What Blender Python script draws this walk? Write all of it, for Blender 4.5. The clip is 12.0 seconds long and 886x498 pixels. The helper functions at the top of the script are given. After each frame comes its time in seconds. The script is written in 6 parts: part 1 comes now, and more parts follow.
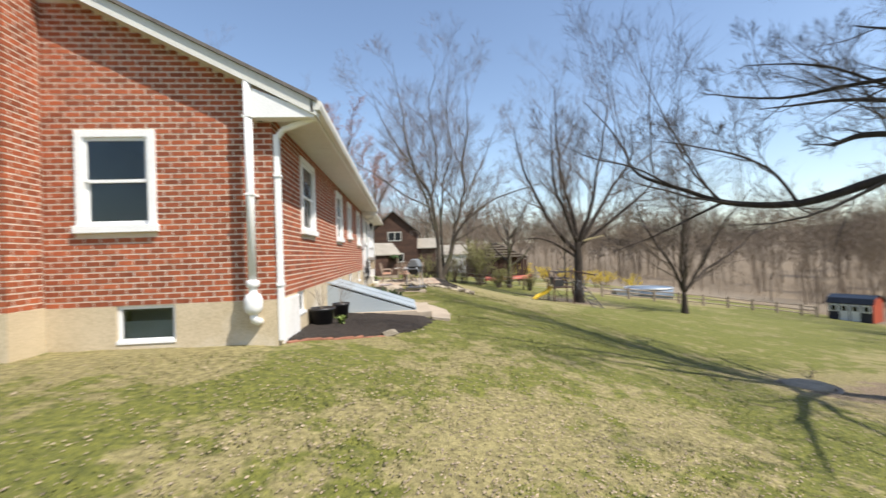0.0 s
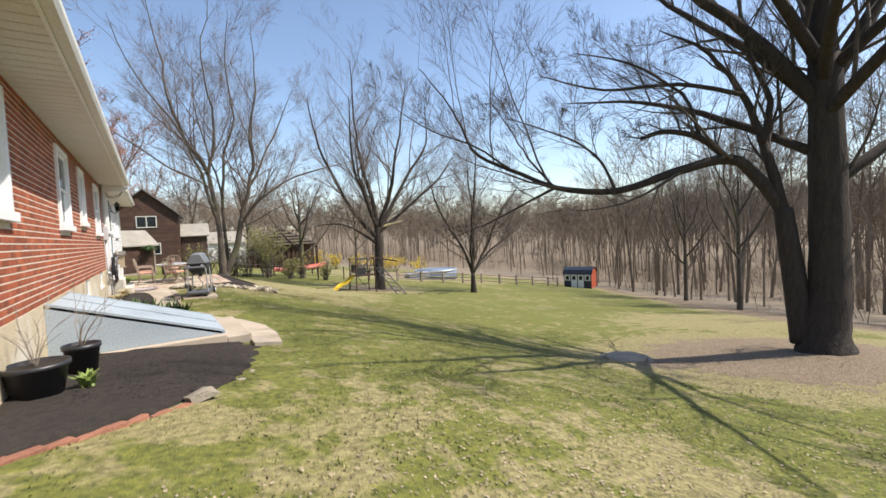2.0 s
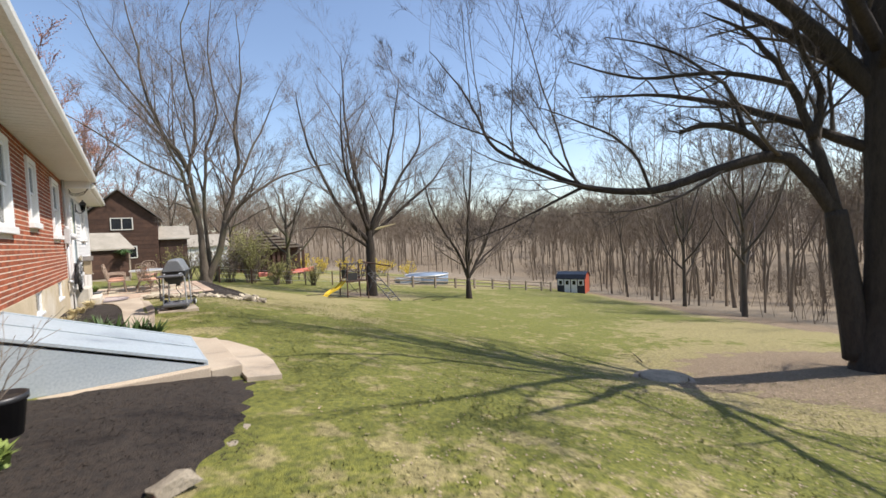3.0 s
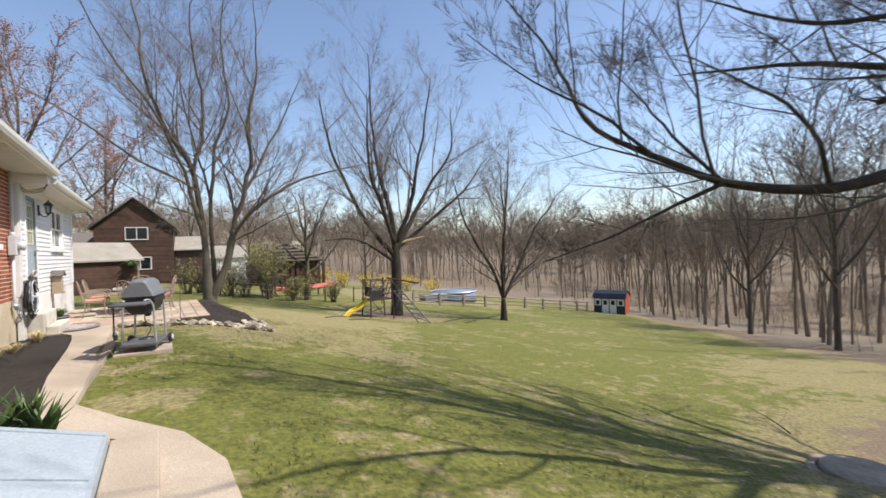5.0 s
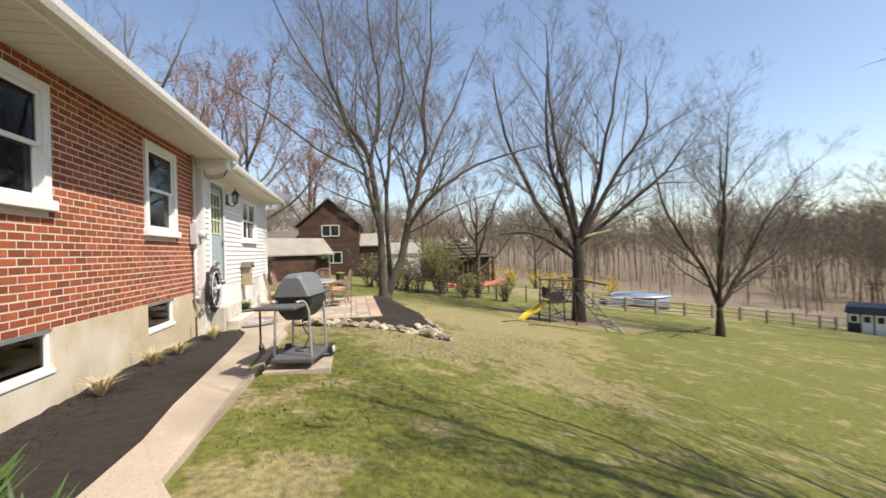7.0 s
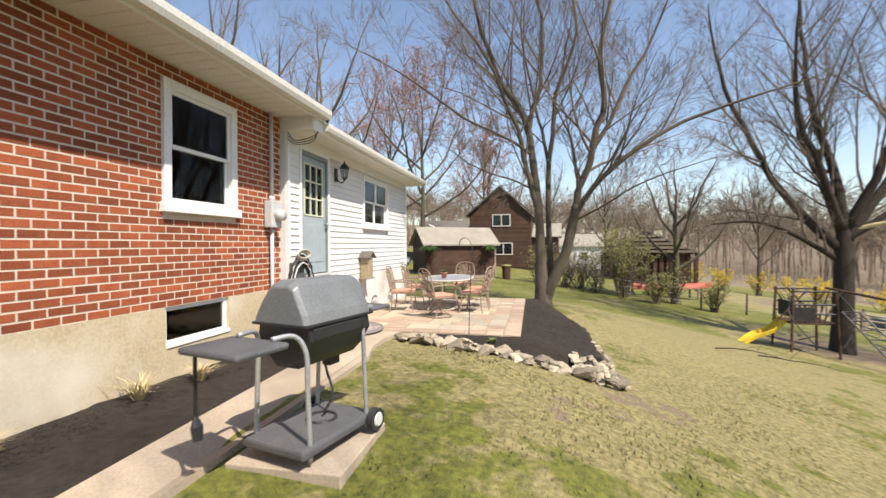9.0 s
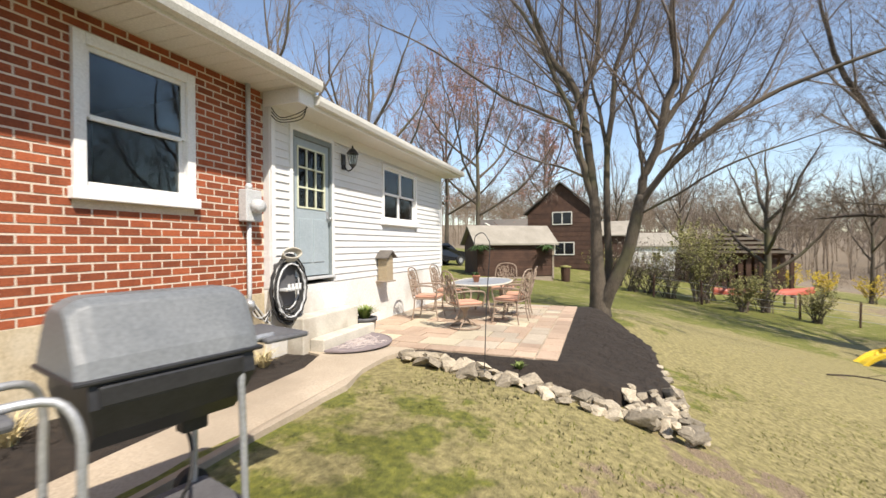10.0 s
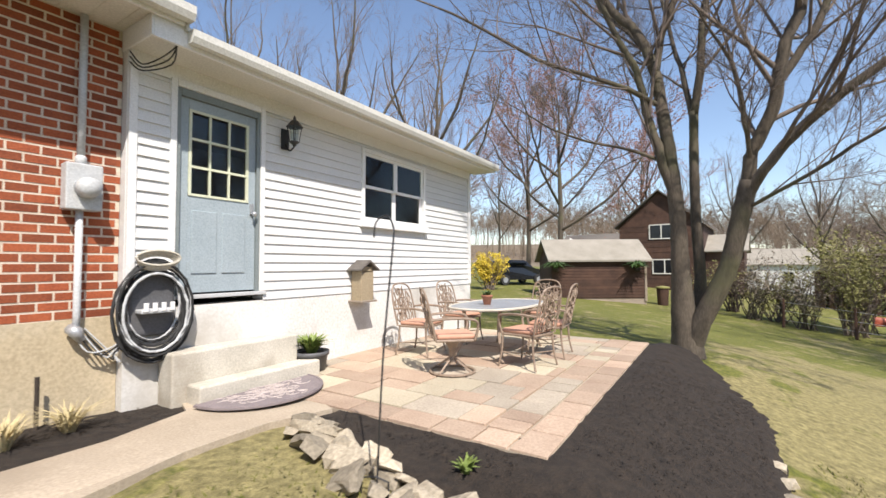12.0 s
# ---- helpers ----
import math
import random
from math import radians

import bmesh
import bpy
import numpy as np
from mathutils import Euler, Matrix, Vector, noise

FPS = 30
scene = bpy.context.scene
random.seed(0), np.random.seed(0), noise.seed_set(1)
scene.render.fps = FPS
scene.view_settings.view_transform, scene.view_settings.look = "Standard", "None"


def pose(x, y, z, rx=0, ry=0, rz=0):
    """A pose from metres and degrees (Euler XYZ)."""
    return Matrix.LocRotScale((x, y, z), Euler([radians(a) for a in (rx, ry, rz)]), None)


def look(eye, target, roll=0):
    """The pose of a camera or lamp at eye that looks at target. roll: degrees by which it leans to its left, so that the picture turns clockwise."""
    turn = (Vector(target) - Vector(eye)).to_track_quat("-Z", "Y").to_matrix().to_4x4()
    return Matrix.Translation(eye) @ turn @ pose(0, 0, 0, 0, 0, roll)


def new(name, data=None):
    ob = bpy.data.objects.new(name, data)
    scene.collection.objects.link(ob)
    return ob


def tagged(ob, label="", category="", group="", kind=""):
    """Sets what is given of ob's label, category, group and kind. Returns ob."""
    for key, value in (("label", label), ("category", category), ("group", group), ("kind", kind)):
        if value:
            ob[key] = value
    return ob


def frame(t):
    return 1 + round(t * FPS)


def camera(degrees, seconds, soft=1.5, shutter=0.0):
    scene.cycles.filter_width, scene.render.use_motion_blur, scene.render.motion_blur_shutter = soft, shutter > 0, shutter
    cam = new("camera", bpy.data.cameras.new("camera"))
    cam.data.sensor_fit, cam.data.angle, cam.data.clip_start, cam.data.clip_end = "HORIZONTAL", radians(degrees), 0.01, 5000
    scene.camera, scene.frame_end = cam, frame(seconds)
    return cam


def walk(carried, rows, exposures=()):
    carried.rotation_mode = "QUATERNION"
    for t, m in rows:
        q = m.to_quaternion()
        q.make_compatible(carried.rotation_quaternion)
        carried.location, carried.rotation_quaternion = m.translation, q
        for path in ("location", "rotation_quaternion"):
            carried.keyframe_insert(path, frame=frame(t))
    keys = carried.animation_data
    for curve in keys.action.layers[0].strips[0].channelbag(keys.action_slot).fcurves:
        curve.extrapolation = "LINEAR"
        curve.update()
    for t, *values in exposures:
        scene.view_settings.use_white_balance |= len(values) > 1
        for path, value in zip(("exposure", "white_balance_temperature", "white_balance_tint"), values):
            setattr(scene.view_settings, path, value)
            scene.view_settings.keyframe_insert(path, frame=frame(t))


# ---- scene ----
cam = camera(91.4, 12.0, shutter=0.4)
PATH = [
    (0, (-0.272, -5.113, 1.982), (-0.084, -3.122, 2.005), -2.0),
    (0.5, (-0.487, -4.472, 2.034), (0.106, -2.562, 2.0), -1.7),
    (1, (-0.614, -3.752, 2.072), (0.261, -1.954, 2.006), -2.2),
    (1.5, (-0.639, -2.978, 2.09), (0.388, -1.263, 2.012), -3.0),
    (2, (-0.854, -2.21, 2.125), (0.259, -0.55, 2.037), -2.9),
    (2.5, (-0.837, -1.46, 2.153), (0.319, 0.169, 2.063), -3.0),
    (4.5, (0.265, 1.979, 2.172), (1.447, 3.592, 2.151), -2.4),
    (5, (0.443, 2.623, 2.196), (1.542, 4.293, 2.189), -2.0),
    (5.5, (0.529, 3.322, 2.155), (1.502, 5.069, 2.155), -2.1),
    (6, (0.579, 4.07, 2.115), (1.402, 5.893, 2.115), -2.1),
    (6.5, (0.723, 4.853, 2.085), (1.352, 6.751, 2.088), -2.0),
    (7, (0.916, 5.713, 2.08), (1.328, 7.67, 2.088), -1.7),
    (7.5, (1.154, 6.626, 2.071), (1.342, 8.617, 2.081), -1.4),
    (9.5, (1.965, 9.791, 2.054), (1.407, 11.712, 2.026), -0.2),
    (10, (2.113, 10.588, 2.026), (1.429, 12.468, 2.01), -0.3),
    (10.5, (2.251, 11.337, 1.951), (1.463, 13.175, 1.97), -0.6),
    (11, (2.373, 12.113, 1.902), (1.485, 13.905, 1.952), -0.7),
    (11.5, (2.469, 12.801, 1.873), (1.495, 14.547, 1.941), -0.8),
    (12, (2.6, 13.427, 1.846), (1.527, 15.113, 1.924), -0.3),
]
walk(cam, [(t, look(eye, target, roll)) for t, eye, target, roll in PATH], [(0, 0.58, 6650, 11), (2, 0.62, 6650, 12), (4.5, 0.48, 6550, 14), (6.2, 0.48, 6750, 13), (7.5, 0.60, 7050, 13), (10, 0.64, 6950, 12), (12, 0.57, 6650, 13)])

# ---- world, sun, exposure ----
SUN_EL, SUN_X, SUN_Y = 52.5, 0.80, -0.60
world = bpy.data.worlds.new("world")
scene.world = world
world.use_nodes = True
wn = world.node_tree
sky = wn.nodes.new("ShaderNodeTexSky")
sky.sky_type = "NISHITA"
sky.sun_disc = False
sky.sun_elevation = radians(SUN_EL)
sky.sun_rotation = math.atan2(SUN_X, SUN_Y)
sky.air_density, sky.dust_density, sky.ozone_density = 1.0, 0.7, 1.3
wn.links.new(sky.outputs[0], wn.nodes["Background"].inputs[0])
wn.nodes["Background"].inputs[1].default_value = 0.14
sun = new("sun", bpy.data.lights.new("sun", "SUN"))
sun.data.energy, sun.data.angle, sun.data.color = 4.7, radians(0.55), (1.0, 0.955, 0.88)
ce = math.cos(radians(SUN_EL))
sun.matrix_world = look((SUN_X * ce * 50, SUN_Y * ce * 50, math.sin(radians(SUN_EL)) * 50), (0, 0, 0))


# ---- materials ----
def nodes_of(name):
    m = bpy.data.materials.new(name)
    m.use_nodes = True
    nt = m.node_tree
    return m, nt, nt.nodes["Principled BSDF"]


def noise_node(nt, vec, scale, detail=4.0, rough=0.55, stretch=None):
    n = nt.nodes.new("ShaderNodeTexNoise")
    n.inputs["Scale"].default_value, n.inputs["Detail"].default_value, n.inputs["Roughness"].default_value = scale, detail, rough
    if stretch:
        mp = nt.nodes.new("ShaderNodeMapping")
        mp.inputs["Scale"].default_value = stretch
        nt.links.new(vec, mp.inputs[0])
        vec = mp.outputs[0]
    nt.links.new(vec, n.inputs["Vector"])
    return n.outputs["Fac"]


def ramp(nt, fac, stops):
    r = nt.nodes.new("ShaderNodeValToRGB")
    e = r.color_ramp.elements
    while len(e) < len(stops):
        e.new(0.5)
    for el, (p, c) in zip(e, stops):
        el.position = p
        el.color = (*c, 1) if len(c) == 3 else c
    nt.links.new(fac, r.inputs[0])
    return r.outputs[0]


def grey(nt, fac, a, b):
    return ramp(nt, fac, [(a, (0, 0, 0)), (b, (1, 1, 1))])


def span(nt, fac, a, b):
    n = nt.nodes.new("ShaderNodeMapRange")
    n.inputs["From Min"].default_value, n.inputs["From Max"].default_value = a, b
    nt.links.new(fac, n.inputs["Value"])
    return n.outputs[0]


def blend(nt, fac, a, b, how="MIX"):
    m = nt.nodes.new("ShaderNodeMix")
    m.data_type, m.blend_type = "RGBA", how
    for sock, v in ((m.inputs[0], fac), (m.inputs[6], a), (m.inputs[7], b)):
        if isinstance(v, (int, float)):
            sock.default_value = v
        elif isinstance(v, tuple):
            sock.default_value = (*v, 1)
        else:
            nt.links.new(v, sock)
    return m.outputs[2]


def add_bump(nt, bsdf, h, strength, dist=0.01):
    b = nt.nodes.new("ShaderNodeBump")
    b.inputs["Strength"].default_value, b.inputs["Distance"].default_value = strength, dist
    nt.links.new(h, b.inputs["Height"])
    nt.links.new(b.outputs[0], bsdf.inputs["Normal"])


def surf(name, c1, c2, scale=4.0, fine=40.0, rough=0.8, bump=0.3, dist=0.01, metal=0.0, stretch=None, vary=0.0, stain=None):
    """Two scales of noise between two colours, fine relief, optional variation from piece to piece and stains."""
    m, nt, b = nodes_of(name)
    pos = nt.nodes.new("ShaderNodeNewGeometry").outputs["Position"]
    big = noise_node(nt, pos, scale, stretch=stretch)
    small = noise_node(nt, pos, fine, stretch=stretch)
    col = ramp(nt, big, [(0.3, c1), (0.7, c2)])
    col = blend(nt, 0.35, col, ramp(nt, small, [(0.3, tuple(v * 0.6 for v in c1)), (0.7, tuple(min(v * 1.25, 0.9) for v in c2))]))
    if stain:
        col = blend(nt, grey(nt, noise_node(nt, pos, scale * 0.4, 6), 0.52, 0.7), col, stain)
    if vary:
        oi = nt.nodes.new("ShaderNodeObjectInfo").outputs["Random"]
        isl = nt.nodes.new("ShaderNodeNewGeometry").outputs["Random Per Island"]
        ad = nt.nodes.new("ShaderNodeMath")
        ad.operation = "ADD"
        nt.links.new(oi, ad.inputs[0]), nt.links.new(isl, ad.inputs[1])
        fr = nt.nodes.new("ShaderNodeMath")
        fr.operation = "FRACT"
        nt.links.new(ad.outputs[0], fr.inputs[0])
        g = ramp(nt, fr.outputs[0], [(0.0, (1 - vary,) * 3), (1.0, (1 + vary * 0.4,) * 3)])
        col = blend(nt, 1.0, col, g, "MULTIPLY")
    nt.links.new(col, b.inputs["Base Color"])
    b.inputs["Roughness"].default_value, b.inputs["Metallic"].default_value = rough, metal
    if bump:
        add_bump(nt, b, small, bump, dist)
    return m


M_BRICK = surf("brick", (0.235, 0.052, 0.020), (0.39, 0.102, 0.038), 5, 60, 0.85, 0.3, 0.003, vary=0.38)
M_MORTAR = surf("mortar", (0.56, 0.47, 0.37), (0.68, 0.59, 0.48), 6, 80, 0.95, 0.4, 0.004)
M_CONC = surf("foundation_render", (0.42, 0.34, 0.215), (0.54, 0.45, 0.31), 1.5, 40, 0.92, 0.3, 0.005, stain=(0.62, 0.57, 0.47))
M_CONCW = surf("white_painted_block", (0.62, 0.60, 0.55), (0.78, 0.76, 0.72), 2.0, 30, 0.85, 0.35, 0.006, stain=(0.45, 0.42, 0.37))
M_WALK = surf("walk_concrete", (0.32, 0.26, 0.19), (0.45, 0.375, 0.285), 1.2, 60, 0.93, 0.35, 0.004, stain=(0.28, 0.23, 0.17))
M_STEP = surf("step_concrete", (0.42, 0.39, 0.32), (0.60, 0.56, 0.48), 3, 50, 0.92, 0.4, 0.006, stain=(0.32, 0.28, 0.22))
M_WHITE = surf("white_paint", (0.76, 0.76, 0.74), (0.82, 0.82, 0.80), 3, 60, 0.45, 0.08, 0.002)
M_SIDING = surf("white_vinyl_siding", (0.68, 0.68, 0.66), (0.75, 0.75, 0.73), 1.5, 90, 0.5, 0.08, 0.002, vary=0.05)
M_SOFFIT = surf("soffit_vinyl", (0.62, 0.60, 0.54), (0.70, 0.68, 0.62), 2, 50, 0.55, 0.05, 0.002)
M_SHINGLE = surf("shingles", (0.10, 0.09, 0.08), (0.18, 0.16, 0.14), 8, 90, 0.95, 0.5, 0.006, vary=0.3)
M_GUTTER = surf("gutter_paint", (0.56, 0.55, 0.50), (0.66, 0.65, 0.60), 2, 50, 0.5, 0.05, 0.002)
M_DOOR = surf("grey_blue_door_paint", (0.30, 0.36, 0.39), (0.36, 0.42, 0.45), 4, 60, 0.5, 0.05, 0.002)
M_JAMB = surf("door_jamb_paint", (0.17, 0.20, 0.20), (0.22, 0.25, 0.25), 4, 60, 0.5, 0.05, 0.002)
M_DOORFRAME = surf("door_glass_frame", (0.60, 0.62, 0.45), (0.66, 0.68, 0.52), 4, 60, 0.5, 0.05, 0.002)
M_BLACK = surf("black_metal", (0.012, 0.012, 0.013), (0.03, 0.03, 0.032), 6, 60, 0.45, 0.1, 0.002)
M_GALV = surf("galvanised", (0.38, 0.39, 0.40), (0.50, 0.51, 0.52), 5, 60, 0.5, 0.1, 0.002, metal=0.6)
M_PLGREY = surf("light_grey_plastic", (0.45, 0.46, 0.46), (0.55, 0.56, 0.56), 5, 60, 0.5, 0.05, 0.002)
M_BULK = surf("bulkhead_painted_steel", (0.30, 0.35, 0.38), (0.36, 0.41, 0.44), 1, 40, 0.5, 0.04, 0.002)
M_MULCH = surf("mulch", (0.008, 0.006, 0.0045), (0.040, 0.028, 0.019), 14, 70, 0.97, 1.0, 0.02)
M_BARK = surf("bark", (0.022, 0.016, 0.012), (0.060, 0.045, 0.034), 3, 14, 0.95, 1.0, 0.03, stretch=(3, 3, 0.6))
M_BARKG = surf("grey_bark", (0.052, 0.042, 0.031), (0.125, 0.10, 0.073), 2, 16, 0.95, 0.7, 0.012, stretch=(3, 3, 0.8), stain=(0.105, 0.10, 0.05))
M_TWIG = surf("twigs", (0.10, 0.077, 0.062), (0.20, 0.157, 0.127), 1, 8, 0.9, 0.0)
# Big tree's twigs: shade of the backlit crown put into a darker colour.
M_BACKLITTWIG = surf("backlit_twigs", (0.055, 0.042, 0.034), (0.12, 0.095, 0.076), 1, 8, 0.9, 0.0)
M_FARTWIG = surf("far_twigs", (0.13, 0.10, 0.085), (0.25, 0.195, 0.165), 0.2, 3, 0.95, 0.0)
M_BUD = surf("red_buds", (0.32, 0.15, 0.11), (0.44, 0.25, 0.19), 1, 8, 0.9, 0.0)
M_STONE = surf("rubble_stone", (0.26, 0.22, 0.16), (0.50, 0.43, 0.32), 5, 40, 0.95, 0.7, 0.012, vary=0.55)
M_PAVER = surf("patio_stone", (0.36, 0.25, 0.18), (0.50, 0.38, 0.28), 2, 50, 0.93, 0.35, 0.005, vary=0.25)
M_PAVERTAN = surf("patio_stone_tan", (0.40, 0.34, 0.24), (0.54, 0.47, 0.35), 2, 50, 0.93, 0.35, 0.005, vary=0.2)
M_PAVERGREY = surf("patio_stone_grey", (0.32, 0.27, 0.21), (0.45, 0.385, 0.30), 2, 50, 0.93, 0.35, 0.005, vary=0.2)
M_EDGEBRICK = surf("edging_brick", (0.22, 0.085, 0.05), (0.34, 0.15, 0.09), 6, 60, 0.9, 0.4, 0.005, vary=0.3)
M_DARKWOOD = surf("dark_stained_wood", (0.045, 0.022, 0.014), (0.10, 0.050, 0.032), 2, 30, 0.8, 0.3, 0.01, vary=0.25)
M_GREYWOOD = surf("weathered_wood", (0.20, 0.16, 0.12), (0.34, 0.28, 0.22), 2, 30, 0.9, 0.4, 0.01, stretch=(1, 1, 4), vary=0.3)
M_YELLOW = surf("yellow_plastic", (0.70, 0.46, 0.02), (0.78, 0.54, 0.05), 3, 30, 0.4, 0.0)
M_FORS = surf("forsythia_flower", (0.62, 0.44, 0.03), (0.75, 0.58, 0.08), 3, 20, 0.8, 0.0)
M_LEAF = surf("green_leaf", (0.035, 0.075, 0.018), (0.08, 0.14, 0.035), 6, 40, 0.55, 0.1, 0.003, vary=0.3)
M_SHOOT = surf("young_green_leaf", (0.12, 0.17, 0.035), (0.22, 0.28, 0.07), 6, 40, 0.6, 0.1, 0.003)
M_TANWOOD = surf("tan_birdhouse_wood", (0.27, 0.21, 0.13), (0.36, 0.29, 0.19), 3, 40, 0.85, 0.2, 0.004)
M_OLIVE = surf("budding_shrub", (0.20, 0.19, 0.06), (0.32, 0.30, 0.11), 3, 20, 0.85, 0.0)
M_STRAW = surf("dry_grass", (0.42, 0.34, 0.17), (0.58, 0.49, 0.28), 6, 40, 0.85, 0.0)
M_DRYLEAF = surf("dry_leaf", (0.24, 0.18, 0.11), (0.44, 0.35, 0.24), 9, 40, 0.9, 0.0, vary=0.5)
M_RED = surf("red_paint", (0.33, 0.06, 0.03), (0.42, 0.09, 0.045), 3, 30, 0.5, 0.05)
M_GRILL = surf("grill_grey_enamel", (0.13, 0.14, 0.145), (0.185, 0.195, 0.20), 3, 60, 0.42, 0.08, 0.002)
M_GRILLSHELF = surf("grill_shelf_plastic", (0.075, 0.075, 0.08), (0.12, 0.12, 0.125), 3, 60, 0.6, 0.1, 0.002)
M_BRONZE = surf("patio_chair_metal", (0.20, 0.145, 0.105), (0.34, 0.26, 0.195), 8, 60, 0.55, 0.1, 0.002, metal=0.1)
M_CUSHION = surf("salmon_cushion", (0.48, 0.25, 0.17), (0.58, 0.33, 0.23), 6, 80, 0.9, 0.3, 0.004)
M_ROOM = surf("room_plaster", (0.30, 0.28, 0.25), (0.36, 0.34, 0.30), 2, 20, 0.9, 0.0)
M_CURTAIN = surf("curtain", (0.5, 0.5, 0.48), (0.62, 0.62, 0.6), 4, 30, 0.9, 0.1)
M_RUBBER = surf("black_rubber", (0.015, 0.015, 0.015), (0.03, 0.03, 0.03), 6, 60, 0.7, 0.1, 0.002)
M_CAR = surf("black_car_paint", (0.008, 0.009, 0.011), (0.014, 0.015, 0.017), 2, 10, 0.2, 0.0)
M_MATBASE = surf("mat_base", (0.17, 0.145, 0.15), (0.24, 0.20, 0.20), 8, 80, 0.95, 0.4, 0.003)
M_MATPAT = surf("mat_pattern", (0.34, 0.29, 0.27), (0.44, 0.38, 0.35), 8, 80, 0.95, 0.3, 0.003)
M_NAVY = surf("navy_paint", (0.015, 0.017, 0.03), (0.03, 0.032, 0.05), 3, 30, 0.6, 0.05)
M_ROOFTAN = surf("old_tan_roof", (0.22, 0.20, 0.16), (0.33, 0.30, 0.25), 1.5, 30, 0.95, 0.4, 0.01, vary=0.1)
M_WOODS = surf("woods_bark", (0.10, 0.076, 0.054), (0.27, 0.208, 0.148), 0.12, 1.2, 0.95, 0.0)
M_POOL = surf("pool_cover_blue", (0.10, 0.15, 0.22), (0.22, 0.27, 0.33), 1, 8, 0.6, 0.1)


def glass(name, tint=(0.75, 0.8, 0.8)):
    m, nt, b = nodes_of(name)
    out = nt.nodes["Material Output"]
    tr, gl, mx, fr = (nt.nodes.new(k) for k in ("ShaderNodeBsdfTransparent", "ShaderNodeBsdfGlossy", "ShaderNodeMixShader", "ShaderNodeFresnel"))
    tr.inputs[0].default_value = (*tint, 1)
    gl.inputs["Roughness"].default_value = 0.02
    fr.inputs[0].default_value = 1.5
    nt.links.new(fr.outputs[0], mx.inputs[0]), nt.links.new(tr.outputs[0], mx.inputs[1]), nt.links.new(gl.outputs[0], mx.inputs[2])
    nt.links.new(mx.outputs[0], out.inputs[0])
    return m


M_GLASS = glass("window_glass")


def ground_material(name="lawn", blade=False):
    m, nt, b = nodes_of(name)
    pos = nt.nodes.new("ShaderNodeNewGeometry").outputs["Position"]
    at = nt.nodes.new("ShaderNodeAttribute")
    at.attribute_name = "bare"
    bare = at.outputs["Fac"]
    n1, n2, n3, n4 = (noise_node(nt, pos, s, 5, 0.6) for s in (0.45, 2.2, 14, 70))
    green = ramp(nt, n3, [(0.3, (0.060, 0.070, 0.010)), (0.7, (0.190, 0.190, 0.030))])
    dry = ramp(nt, n3, [(0.3, (0.125, 0.106, 0.040)), (0.7, (0.34, 0.29, 0.125))])
    soil = ramp(nt, n4, [(0.3, (0.085, 0.061, 0.038)), (0.7, (0.30, 0.222, 0.142))])
    mixv = nt.nodes.new("ShaderNodeMath")
    mixv.operation = "MULTIPLY_ADD"
    nt.links.new(n1, mixv.inputs[0])
    mixv.inputs[1].default_value = 0.7
    nt.links.new(n2, mixv.inputs[2])
    ad = nt.nodes.new("ShaderNodeMath")
    ad.operation = "MULTIPLY_ADD"
    nt.links.new(bare, ad.inputs[0])
    ad.inputs[1].default_value = 0.9
    nt.links.new(mixv.outputs[0], ad.inputs[2])
    col = blend(nt, grey(nt, ad.outputs[0], 0.90, 1.08), green, dry)
    ad2 = nt.nodes.new("ShaderNodeMath")
    ad2.operation = "MULTIPLY_ADD"
    nt.links.new(n2, ad2.inputs[0])
    ad2.inputs[1].default_value = 0.8
    nt.links.new(bare, ad2.inputs[2])
    col = blend(nt, grey(nt, ad2.outputs[0], 0.95, 1.25), col, soil)
    litter = ramp(nt, n3, [(0.3, (0.12, 0.094, 0.062)), (0.7, (0.29, 0.235, 0.165))])
    col = blend(nt, span(nt, bare, 1.15, 1.6), col, litter)
    slope = ramp(nt, n2, [(0.3, (0.12, 0.090, 0.056)), (0.7, (0.23, 0.175, 0.115))])
    col = blend(nt, span(nt, bare, 1.75, 2.2), col, slope)
    col = blend(nt, 0.5, col, ramp(nt, n4, [(0.35, (0.55, 0.55, 0.55)), (0.65, (1.3, 1.3, 1.3))]), "MULTIPLY")
    nt.links.new(col, b.inputs["Base Color"])
    b.inputs["Roughness"].default_value = 0.95
    if blade:
        c = nt.nodes.new("ShaderNodeCombineXYZ")
        c.inputs[2].default_value = 1.0
        nt.links.new(c.outputs[0], b.inputs["Normal"])
    else:
        add_bump(nt, b, n4, 0.7, 0.025)
    return m


M_LAWN = ground_material()
M_BLADE = ground_material("grass_blade", True)


# ---- mesh helpers ----
def part(name, bm, material, parent=None, label="", kind=""):
    me = bpy.data.meshes.new(name)
    if isinstance(bm, tuple):
        me.from_pydata(bm[0], [], bm[1])
    else:
        bm.normal_update()
        bm.to_mesh(me)
        bm.free()
    me.materials.append(material)
    ob = new(name, me)
    if parent is not None:
        ob.parent = parent
    return tagged(ob, label=label, kind=kind)


def thing(name, x=0.0, y=0.0, z=0.0, label="", category="", group="", rz=0.0):
    ob = new(name)
    ob.empty_display_size = 0.2
    ob.matrix_world = pose(x, y, z, 0, 0, rz)
    return tagged(ob, label=label, category=category, group=group)


